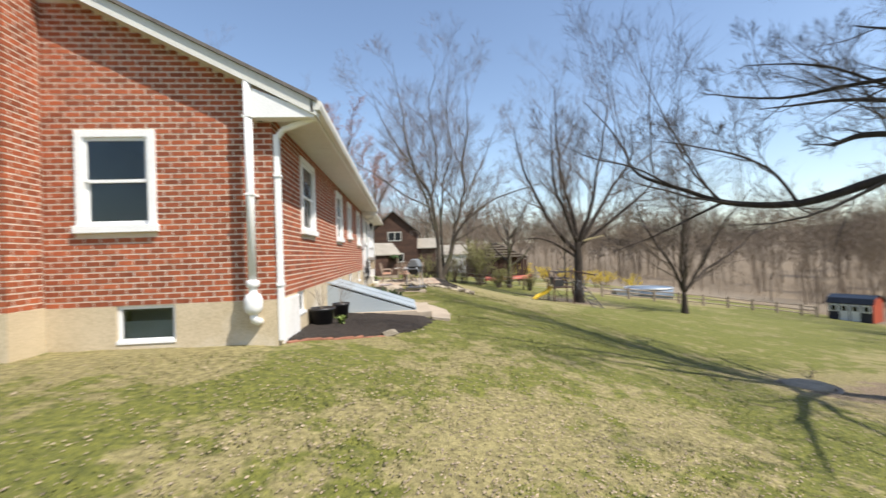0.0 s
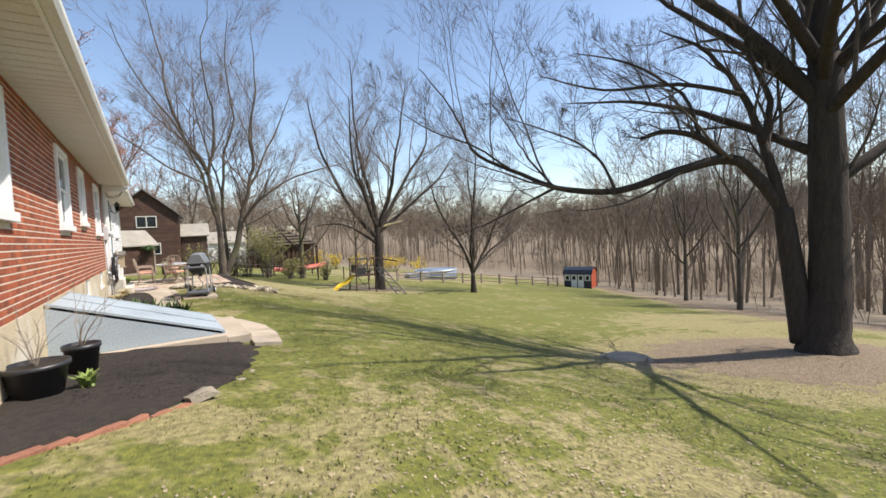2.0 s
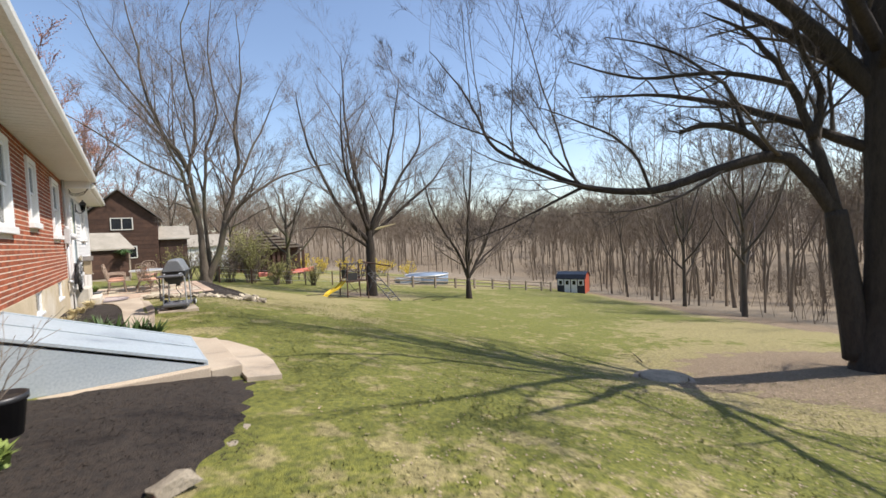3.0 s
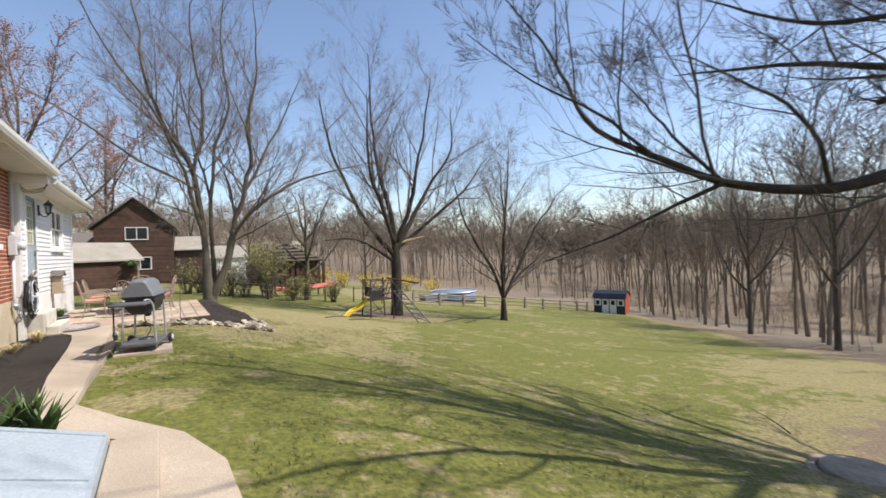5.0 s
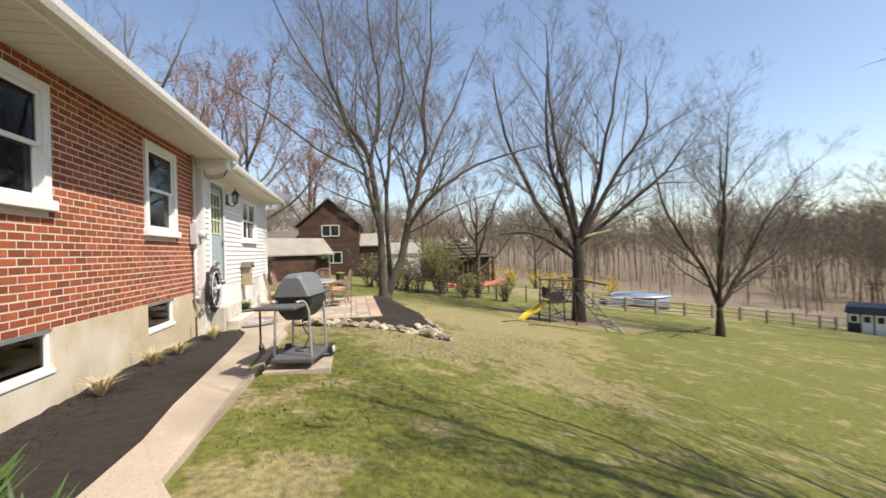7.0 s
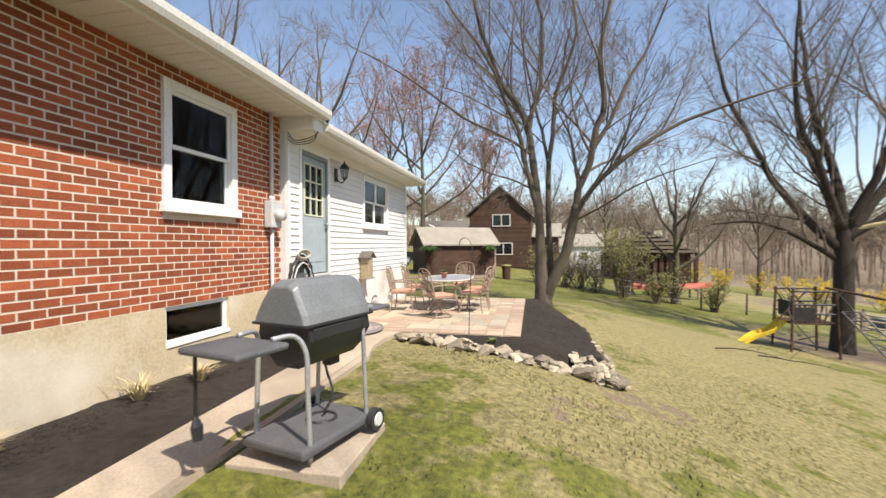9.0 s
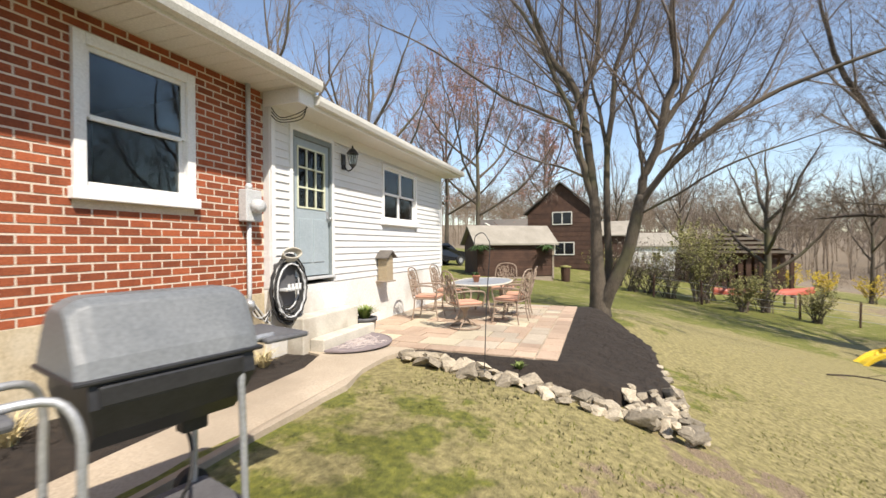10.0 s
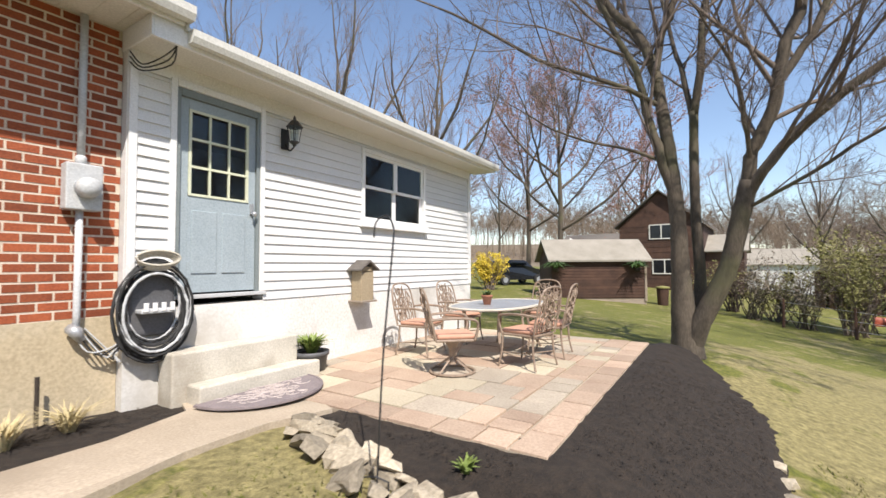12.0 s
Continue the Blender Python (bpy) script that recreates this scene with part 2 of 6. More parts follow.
def box(bm, x0, x1, y0, y1, z0, z1, bevel=0.0):
    vs = [bm.verts.new((x, y, z)) for x in (x0, x1) for y in (y0, y1) for z in (z0, z1)]
    fs = [bm.faces.new([vs[i] for i in q]) for q in ((0, 1, 3, 2), (4, 6, 7, 5), (0, 4, 5, 1), (2, 3, 7, 6), (0, 2, 6, 4), (1, 5, 7, 3))]
    if bevel:
        es = list({e for f in fs for e in f.edges})
        bmesh.ops.bevel(bm, geom=es, offset=bevel, segments=2, affect="EDGES", profile=0.5)
    return bm


def boxes(*rows, bevel=0.0):
    bm = bmesh.new()
    for r in rows:
        box(bm, *r, bevel=bevel)
    return bm


def prism(bm, pts, z0, z1):
    """Upright prism over a plan outline; z0, z1 numbers or functions of x and y."""
    f0 = z0 if callable(z0) else (lambda x, y: z0)
    f1 = z1 if callable(z1) else (lambda x, y: z1)
    lo = [bm.verts.new((x, y, f0(x, y))) for x, y in pts]
    hi = [bm.verts.new((x, y, f1(x, y))) for x, y in pts]
    n = len(pts)
    bm.faces.new(hi)
    bm.faces.new(lo[::-1])
    for i in range(n):
        bm.faces.new((lo[i], lo[(i + 1) % n], hi[(i + 1) % n], hi[i]))
    bmesh.ops.recalc_face_normals(bm, faces=bm.faces)
    return bm


def tube(out, pts, radii, sides=6, cap=True):
    """Adds a tube along pts to out = (verts, faces)."""
    verts, faces = out
    base = len(verts)
    n = len(pts)
    up = Vector((0.31, 0.17, 0.93))
    for i, p in enumerate(pts):
        d = (Vector(pts[min(i + 1, n - 1)]) - Vector(pts[max(i - 1, 0)]))
        d = d.normalized() if d.length > 1e-9 else Vector((0, 0, 1))
        a = d.cross(up)
        a = a.normalized() if a.length > 1e-3 else d.cross(Vector((1, 0, 0))).normalized()
        c = d.cross(a)
        for k in range(sides):
            w = 2 * math.pi * k / sides
            verts.append(tuple(Vector(p) + (a * math.cos(w) + c * math.sin(w)) * radii[i]))
    for i in range(n - 1):
        for k in range(sides):
            k2 = (k + 1) % sides
            faces.append((base + i * sides + k, base + i * sides + k2, base + (i + 1) * sides + k2, base + (i + 1) * sides + k))
    if cap:
        faces.append(tuple(base + k for k in range(sides))[::-1])
        faces.append(tuple(base + (n - 1) * sides + k for k in range(sides)))
    return out


def lathe(out, profile, sides=16, cx=0.0, cy=0.0):
    """A turned shape from (radius, z) pairs."""
    verts, faces = out
    base = len(verts)
    for r, z in profile:
        for k in range(sides):
            w = 2 * math.pi * k / sides
            verts.append((cx + r * math.cos(w), cy + r * math.sin(w), z))
    for i in range(len(profile) - 1):
        for k in range(sides):
            k2 = (k + 1) % sides
            faces.append((base + i * sides + k, base + i * sides + k2, base + (i + 1) * sides + k2, base + (i + 1) * sides + k))
    faces.append(tuple(base + k for k in range(sides))[::-1])
    faces.append(tuple(base + (len(profile) - 1) * sides + k for k in range(sides)))
    return out


def smooth(ob):
    for p in ob.data.polygons:
        p.use_smooth = True
    return ob


# ---- ground ----
GROUND = [(-2.1, 1.4, .74), (-5, 1.2, .80), (-.3, -5.1, .36), (-4, -5, .72), (2, -5, -.1), (6, -6, -.8), (1.7, -.75, -.02),
          (.4, .16, .36), (1.34, 1.82, .27), (2.2, 1.0, .05), (4, -.23, -.43), (-.65, 2.42, .55), (4.14, 5.78, -.36), (.9, 6.3, .38),
          (10.3, 5.2, -1.80), (13.2, 1.5, -1.46), (7.46, 14.8, -1.15), (12.2, 15.2, -1.96), (-.06, 14.7, .53), (1.35, 14.8, .45),
          (2.8, 16, 0), (4.6, 19.8, -.37), (2, 22.2, .3), (2.9, 21, .1), (9.6, 27.3, -1.75), (14.6, 30.3, -2.44), (21.4, 26.6, -3.3),
          (34, 42, -4.6), (54, 42, -7.5), (-1, 41, -.3), (-2, 52, 0), (-2, 10, .58), (-.4, 9, .52), (-1.5, 16.5, .45), (-1.5, 21, .42), (1.2, 21, .36),
          (1.2, 17, .42), (-.2, 18.5, .44), (-2, 24, .4), (1, 12, .5), (13, -8, -1.5), (0, -30, 0), (40, -20, -5), (90, 0, -9), (90, 90, -9), (-30, 20, 1), (-30, 70, 2), (30, 100, -4)]
gp = np.array(GROUND)


def tps(r2):
    return 0.5 * r2 * np.log(r2 + 1e-9)


gn = len(gp)
gk = tps(((gp[:, None, :2] - gp[None, :, :2]) ** 2).sum(-1)) + np.eye(gn) * 0.6
gm = np.zeros((gn + 3, gn + 3))
gm[:gn, :gn] = gk
gm[:gn, gn] = gm[gn, :gn] = 1
gm[:gn, gn + 1:] = gp[:, :2]
gm[gn + 1:, :gn] = gp[:, :2].T
gw = np.linalg.solve(gm, np.concatenate([gp[:, 2], np.zeros(3)]))


def ground_many(xy):
    c = np.clip(xy, -120, 170)
    z = tps(((c[:, None, :] - gp[None, :, :2]) ** 2).sum(-1)) @ gw[:gn] + gw[gn] + c @ gw[gn + 1:]
    z = np.clip(z, -12, 6)
    d = np.hypot(xy[:, 0] - 2, xy[:, 1] - 8)
    return z + np.clip(d - 95, 0, None) * 0.048 * np.clip((d - 80) / 120, 0, 1)


def G(x, y):
    return float(ground_many(np.array([[x, y]], float))[0])


def spaced(lo, hi, a, b, step, grow):
    out = list(np.arange(a, b, step))
    s, v = step, a
    while v > lo:
        s *= grow
        v -= s
        out.insert(0, v)
    s, v = step, out[-1]
    while v < hi:
        s *= grow
        v += s
        out.append(v)
    return np.array(out)


BARE = [(0.2, 15.5, .9, .5), (1.8, 15.3, 1.0, .45), (-.75, 2.2, .5, .4), (12.5, 2.3, 3.9, 1.0), (9.9, 3.8, 1.5, 0.8), (14, 30, 3.5, .7), (5.5, 20.5, 3.0, .42), (7, 24, 4, .45), (4.6, 16.6, 2.2, .4), (4.8, 13.4, 1.8, .3), (2.3, 13.9, 1.0, .55), (-3.5, 0.9, 1.5, .35),
        (0.3, 9.0, .5, .35), (3.2, 15.2, 1.2, .6), (-.3, -2.5, 2.5, .17), (1.5, 0, 2.5, .14), (20, 7, 4, .4), (25, 48, 8, .8), (30, 38, 3, .6)]
WOODS_EDGE = [(-60, 90), (-20, 95), (0, 92), (20, 84), (35, 80), (50, 74), (58, 66), (66, 50), (80, 36), (95, 30), (120, 28), (150, 34)]


def build_ground():
    xs = spaced(-400, 600, -6.0, 16.0, 0.3, 1.09)
    ys = spaced(-400, 600, -7.0, 26.0, 0.3, 1.09)
    gx, gy = np.meshgrid(xs, ys)
    xy = np.stack([gx.ravel(), gy.ravel()], 1)
    z = ground_many(xy)
    inside = (np.abs(xy[:, 0] - 4) < 14) & (np.abs(xy[:, 1] - 10) < 18)
    z = z + np.where(inside, np.random.RandomState(3).normal(0, 0.006, len(z)), 0)
    w = len(xs)
    faces = [(j * w + i, j * w + i + 1, (j + 1) * w + i + 1, (j + 1) * w + i) for j in range(len(ys) - 1) for i in range(w - 1)]
    ob = smooth(part("ground", ([tuple(v) for v in np.column_stack([xy, z])], faces), M_LAWN, kind="structure", label="patchy spring lawn of green and straw-coloured grass"))
    at = ob.data.attributes.new("bare", "FLOAT", "POINT")
    v = np.zeros(len(z))
    for x, y, r, s in BARE:
        v = np.maximum(v, s * np.clip(1.4 - np.hypot(xy[:, 0] - x, xy[:, 1] - y) / r, 0, 1))
    dist = np.hypot(xy[:, 0], xy[:, 1] - 8)
    edge = np.interp(np.degrees(np.arctan2(xy[:, 0], xy[:, 1] - 8)), [a for a, _ in WOODS_EDGE], [b for _, b in WOODS_EDGE])
    v = np.maximum(v, np.clip((dist - edge + 9) / 5, 0, 1.7) + np.clip((dist - edge - 6) / 30, 0, .6))
    at.data.foreach_set("value", v.astype(np.float32))
    return ob


ground = build_ground()

# ---- house ----
WX, YS, YN, ZF, ZS = -2.11, 1.39, 15.2, 1.40, 4.08
WEST, RIDGE = -10.1, -6.1
WINGX, WINGN, WINGS = -2.0, 21.75, 3.90
CO = 0.0812
# east windows: y0, y1, z0, z1 (outer frame)
EWIN = [(3.08, 4.32, 2.44, 3.90), (7.38, 8.55, 2.44, 3.90), (10.0, 10.88, 2.60, 3.90), (12.97, 14.15, 2.44, 3.90)]
EBASE = [(2.65, 3.25, 1.0, 1.40), (10.0, 10.9, .97, 1.40), (13.0, 14.0, .97, 1.40)]
GWIN = (-4.79, -3.73, 2.44, 3.89)
GBASE = (-4.31, -3.52, .88, 1.40)


def cells(u0, u1, v0, v1, holes):
    """Splits a rectangle round its openings."""
    us = sorted({u0, u1, *[min(max(h[k], u0), u1) for h in holes for k in (0, 1)]})
    vs = sorted({v0, v1, *[min(max(h[k], v0), v1) for h in holes for k in (2, 3)]})
    for a, b in zip(us, us[1:]):
        for c, d in zip(vs, vs[1:]):
            if not any(h[0] <= a and b <= h[1] and h[2] <= c and d <= h[3] for h in holes):
                yield a, b, c, d


def wall_x(x0, x1, y0, y1, z0, z1, holes=()):
    bm = bmesh.new()
    for a, b, c, d in cells(y0, y1, z0, z1, holes):
        box(bm, x0, x1, a, b, c, d)
    bmesh.ops.remove_doubles(bm, verts=bm.verts, dist=1e-5)
    return bm


def wall_y(y0, y1, x0, x1, z0, z1, holes=()):
    bm = bmesh.new()
    for a, b, c, d in cells(x0, x1, z0, z1, holes):
        box(bm, a, b, y0, y1, c, d)
    bmesh.ops.remove_doubles(bm, verts=bm.verts, dist=1e-5)
    return bm


house = thing("brick_house", -6, 8, 0.6, "single-storey red brick ranch house with white trim", "house")


def at_world(ob, parent):
    ob.parent = parent
    ob.matrix_parent_inverse = parent.matrix_world.inverted()
    return ob


def hpart(name, bm, material, label=""):
    return at_world(part(name, bm, material, None, label), house)


bpy.context.view_layer.update()
wall_east = hpart("wall_east", wall_x(WX - .25, WX - .008, YS + .008, YN, ZF, ZS + .1, EWIN), M_MORTAR, "red brick wall with pale mortar joints")
hpart("foundation_east", wall_x(WX - .25, WX, YS, YN, -.3, ZF, EBASE), M_CONC, "beige rendered foundation wall")
rk = lambda x: 4.03 + 0.51 * (-1.45 - x if x > RIDGE else x + 10.75)
bm = wall_y(YS + .008, YS + .25, WEST, WX - .25, ZF, 4.18, [(GWIN[0], GWIN[1], GWIN[2], GWIN[3])])
wall_south = hpart("wall_south", bm, M_MORTAR, "red brick gable wall with pale mortar joints")
bm = bmesh.new()
tri = [(WEST, 4.18), (WX - .25, 4.18), (WX - .25, rk(WX - .25)), (RIDGE, rk(RIDGE)), (WEST, rk(WEST))]
for y in (YS + .008, YS + .25):
    bm.faces.new([bm.verts.new((x, y, z)) for x, z in tri])
hpart("gable_top", bm, M_MORTAR)
hpart("foundation_south", wall_y(YS, YS + .25, WEST, WX - .25, -.3, ZF, [GBASE]), M_CONC, "beige rendered foundation wall")
hpart("wall_west", boxes((WEST - .25, WEST, YS, WINGN, -.3, ZS)), M_MORTAR)
hpart("wall_north", boxes((WEST, WX - .25, YN - .2, YN, -.3, 4.1)), M_MORTAR)
hpart("floor", boxes((WEST, WX - .25, YS + .25, YN - .2, 1.30, 1.38)), M_ROOM)
hpart("partition", boxes((WX - 3.2, WX - 3.1, YS + .25, YN - .2, 1.38, ZS)), M_ROOM)
hpart("ceiling", boxes((WEST, WX - .25, YS + .25, YN - .2, ZS, ZS + .05)), M_ROOM)

# roof slabs, soffits, fascia
def roof(y0, y1, eave, ridge_x, west, z_eave, slope, t=.14):
    bm = bmesh.new()
    zr = z_eave + (eave - ridge_x) * slope
    prof = [(eave, z_eave), (ridge_x, zr), (west, z_eave), (west, z_eave - t), (ridge_x, zr - t), (eave, z_eave - t)]
    a = [bm.verts.new((x, y0, z)) for x, z in prof]
    b = [bm.verts.new((x, y1, z)) for x, z in prof]
    n = len(prof)
    bm.faces.new((a[0], a[1], a[4], a[5])), bm.faces.new((a[1], a[2], a[3], a[4]))
    bm.faces.new((b[5], b[4], b[1], b[0])), bm.faces.new((b[4], b[3], b[2], b[1]))
    for i in range(n):
        j = (i + 1) % n
        bm.faces.new((a[i], b[i], b[j], a[j]))
    bmesh.ops.recalc_face_normals(bm, faces=bm.faces)
    return bm


hpart("roof", roof(1.16, YN + .25, -1.47, RIDGE, -10.73, 4.27, .51), M_SHINGLE, "dark weathered asphalt shingle roof")
hpart("soffit", boxes((WX, -1.5, 1.2, YN + .22, ZS, ZS + .03)), M_SOFFIT, "off-white vinyl soffit")
wing = thing("house_wing", -5, 18.5, 0.6, "lower wing of the house clad in white lap siding", "house")
bpy.context.view_layer.update()
DOOR = (15.57, 16.64, 1.46, 3.76)
WWIN = (18.32, 20.02, 2.45, 3.68)


def wpart(name, bm, material, label=""):
    return at_world(part(name, bm, material, None, label), wing)


wall_wing = wpart("siding_wall", wall_x(WINGX - .2, WINGX - .02, YN + .005, WINGN, 1.46, WINGS + .05, [DOOR, WWIN]), M_SIDING, "white painted lap-sided wall")
wpart("foundation", boxes((WINGX - .2, WINGX, YN + .005, WINGN, -.3, 1.45)), M_CONCW, "white painted block foundation, stained")
wpart("wall_north", boxes((-8.5, WINGX - .2, WINGN - .2, WINGN, -.3, 3.9)), M_SIDING)
wpart("floor", boxes((-8.5, WINGX - .2, YN, WINGN - .2, 1.36, 1.44)), M_ROOM)
wpart("partition", boxes((-5.1, -5.0, YN, WINGN - .2, 1.44, 3.9)), M_ROOM)
wpart("ceiling", boxes((-8.5, WINGX - .2, YN, WINGN - .2, WINGS, WINGS + .04)), M_ROOM)
wpart("roof", roof(YN + .005, WINGN + .3, -1.52, -5.8, -10.08, 4.07, .42), M_SHINGLE, "dark weathered asphalt shingle roof")
wpart("soffit", boxes((WINGX - .02, -1.56, YN + .005, WINGN + .28, WINGS, WINGS + .03)), M_SOFFIT, "off-white soffit boards")

# ---- hardscape ----
patio = tagged(part("patio", boxes((-2.0, 1.595, 16.305, 21.4, -.2, .535)), M_WALK, label="raised patio of pinkish sandstone slabs"), kind="structure")
sw = [(-.82, 8.6), (-.80, 9.7), (-.87, 10.5), (-.94, 12.6), (-1.03, 13.7), (-1.17, 14.8), (-1.45, 15.5), (-2.0, 15.7), (-2.0, 16.9), (-.4, 16.25), (-.55, 15.7), (-.5, 15.0), (-.33, 14.4), (-.28, 12.2), (-.34, 10.7), (-.38, 9.8), (-.40, 9.0), (.05, 8.3), (.6, 7.6), (.88, 6.8), (.9, 5.9), (.8, 5.1), (.385, 5.1), (.385, 7.4), (-.3, 7.9)]


tagged(part("walk", prism(bmesh.new(), sw, lambda x, y: G(x, y) - .15, lambda x, y: G(x, y) + .06), M_WALK, label="worn concrete garden path"), kind="structure")


def sheet(name, pts, material, label, lift=0.03, step=0.12, top=None):
    """A bed that follows the ground inside a plan outline."""
    p = np.array(pts)
    x0, y0 = p.min(0)
    x1, y1 = p.max(0)

    def inside(x, y):
        c = False
        n = len(pts)
        for a in range(n):
            (xa, ya), (xb, yb) = pts[a], pts[(a + 1) % n]
            if (ya > y) != (yb > y) and x < (xb - xa) * (y - ya) / (yb - ya) + xa:
                c = not c
        return c
    xs, ys = np.arange(x0 - step, x1 + 2 * step, step), np.arange(y0 - step, y1 + 2 * step, step)
    gx, gy = np.meshgrid(xs, ys)
    z = ground_many(np.stack([gx.ravel(), gy.ravel()], 1)).reshape(gx.shape)
    inn = np.array([[inside(x, y) for x in xs] for y in ys])
    rs = np.random.RandomState(len(pts))
    verts, faces = [], []
    for j in range(len(ys)):
        for k in range(len(xs)):
            h = lift if inn[j, k] else -.04
            if top and inn[j, k]:
                h += max(0.0, top(xs[k], ys[j]) - z[j, k] - h)
            verts.append((xs[k] + rs.normal(0, .02), ys[j] + rs.normal(0, .02), z[j, k] + h + rs.normal(0, .004)))
    w = len(xs)
    for j in range(len(ys) - 1):
        for k in range(w - 1):
            if inn[j, k] or inn[j, k + 1] or inn[j + 1, k] or inn[j + 1, k + 1]:
                faces.append((j * w + k, j * w + k + 1, (j + 1) * w + k + 1, (j + 1) * w + k))
    return tagged(smooth(part(name, (verts, faces), material, label=label)), kind="structure")


BED_S = [(-2.1, 1.65), (-1.6, 2.1), (-1.0, 2.5), (-.5, 2.85), (-.1, 3.4), (.2, 4.1), (.45, 5.0), (.1, 5.55), (-2.1, 5.45)]
BED_N = [(-2.1, 7.45), (-.2, 7.45), (-.35, 8.0), (-.72, 8.7), (-.70, 9.7), (-.77, 10.5), (-.86, 12.6), (-.95, 13.7), (-1.09, 14.8), (-1.37, 15.6), (-2.1, 15.7)]
BED_P = [(-.6, 16.55), (1.35, 16.6), (1.35, 21.3), (2.2, 22.0), (3.1, 19.6), (3.05, 18.0), (3.0, 17.2), (2.6, 16.1), (1.7, 15.62), (.7, 15.68), (-.3, 15.95)]
sheet("mulch_bed", BED_S, M_MULCH, "dark brown shredded bark mulch bed", .03)
sheet("mulch_bed", BED_N, M_MULCH, "dark brown shredded bark mulch bed", .03)
sheet("mulch_bed", BED_P, M_MULCH, "dark brown shredded bark mulch bed", .04, top=lambda x, y: .53 - .42 * max(0.0, math.hypot(max(x - 1.6, 0), max(16.3 - y, 0)) - .25))


tagged(part("walk_pad", boxes((-.24, .60, 11.55, 12.40, .3, .605), bevel=.01), M_WALK, label="small concrete pad under the grill"), kind="structure")

# ---- windows and doors ----
def place(ob, x, y, z, rz):
    ob.matrix_world = pose(x, y, z, 0, 0, rz)
    return ob


def window(name, w, h, x, y, z, rz, label="white double-hung window with dark glass", trim=.10, double=1, basement=False):
    """x, y, z: the opening's lower middle on the wall's face; it looks towards -y before the turn."""
    e = new(name)
    tagged(e, label=label, kind="structure")
    a = w / 2
    if basement:
        t = .05
        part("window_frame", boxes((-a, a, .04, .10, 0, t), (-a, a, .04, .10, h - t, h), (-a, -a + t, .04, .10, t, h - t), (a - t, a, .04, .10, t, h - t), bevel=.004), M_WHITE, e)
        part("pane", boxes((-a + t, a - t, .068, .074, t, h - t)), M_GLASS, e)
        part("window_sill", boxes((-a, a, -.015, .04, -.02, .025), bevel=.004), M_WHITE, e)
        part("blind", boxes((-a + .02, a - .02, .14, .15, 0, h * .55)), M_CURTAIN, e)
        part("back", boxes((-a - .1, a + .1, .5, .52, -.1, h + .1)), M_ROOM, e)
        return place(e, x, y, z, rz)
    part("window_frame", boxes((-a, -a + trim, -.035, .10, .10, h), (a - trim, a, -.035, .10, .10, h), (-a + trim, a - trim, -.035, .10, h - trim, h), bevel=.006), M_WHITE, e)
    part("window_sill", boxes((-a - .03, a + .03, -.075, .10, 0, .11), bevel=.008), M_WHITE, e)
    b = a - trim
    z0, z1 = .11, h - trim
    zm = z0 + (z1 - z0) * .5
    iw = 2 * b / double
    for k in range(double):
        l, r = -b + k * iw, -b + (k + 1) * iw
        s = .045
        part("upper_sash", boxes((l, l + s, 0.0, .04, zm, z1), (r - s, r, 0.0, .04, zm, z1), (l + s, r - s, 0.0, .04, z1 - s, z1), (l + s, r - s, 0.0, .04, zm - .02, zm + .025), bevel=.003), M_WHITE, e)
        part("lower_sash", boxes((l, l + s, .042, .08, z0, zm), (r - s, r, .042, .08, z0, zm), (l + s, r - s, .042, .08, z0, z0 + .06), bevel=.003), M_WHITE, e)
        part("pane", boxes((l + s, r - s, .018, .022, zm, z1 - s)), M_GLASS, e)
        part("pane", boxes((l + s, r - s, .058, .062, z0 + .06, zm)), M_GLASS, e)
    return place(e, x, y, z, rz)


n = 1
for y0, y1, z0, z1 in EWIN:
    window("window_%d" % n, y1 - y0, z1 - z0, WX, (y0 + y1) / 2, z0, 90)
    n += 1
for y0, y1, z0, z1 in EBASE:
    window("window_%d" % n, y1 - y0, z1 - z0, WX, (y0 + y1) / 2, z0, 90, "white framed basement window at ground level", basement=True)
    n += 1
window("window_%d" % n, GWIN[1] - GWIN[0], GWIN[3] - GWIN[2], (GWIN[0] + GWIN[1]) / 2, YS, GWIN[2], 0)
window("window_%d" % (n + 1), GBASE[1] - GBASE[0], GBASE[3] - GBASE[2], (GBASE[0] + GBASE[1]) / 2, YS, GBASE[2], 0, "dark basement window with a thin white frame", basement=True)
window("window_%d" % (n + 2), WWIN[1] - WWIN[0], WWIN[3] - WWIN[2], WINGX, (WWIN[0] + WWIN[1]) / 2, WWIN[2], 90, "white twin double-hung window", trim=.06, double=2)

door = tagged(new("door_1"), label="grey-blue half-glazed door with nine panes, closed", kind="structure")
part("door_frame", boxes((-.535, -.475, -.03, .12, .10, 2.30), (.475, .535, -.03, .12, .10, 2.30), (-.475, .475, -.03, .12, 2.23, 2.30), bevel=.006), M_WHITE, door)
part("jamb", boxes((-.473, -.432, -.015, .12, .10, 2.228), (.432, .473, -.015, .12, .10, 2.228), (-.430, .430, -.015, .12, 2.152, 2.228), bevel=.004), M_JAMB, door, "darker grey-green painted jamb")
part("threshold", boxes((-.56, .56, -.035, .15, .06, .10), bevel=.006), M_PLGREY, door)
lf = part("door_leaf", boxes((-.43, -.34, .02, .065, .12, 2.15), (.34, .43, .02, .065, .12, 2.15), (-.34, .34, .02, .065, 2.04, 2.15), (-.34, .34, .02, .065, .12, 1.13), bevel=.003), M_DOOR, door)
part("panel", boxes((-.30, -.03, .008, .022, .32, .98), (.03, .30, .008, .022, .32, .98), bevel=.006), M_DOOR, lf)
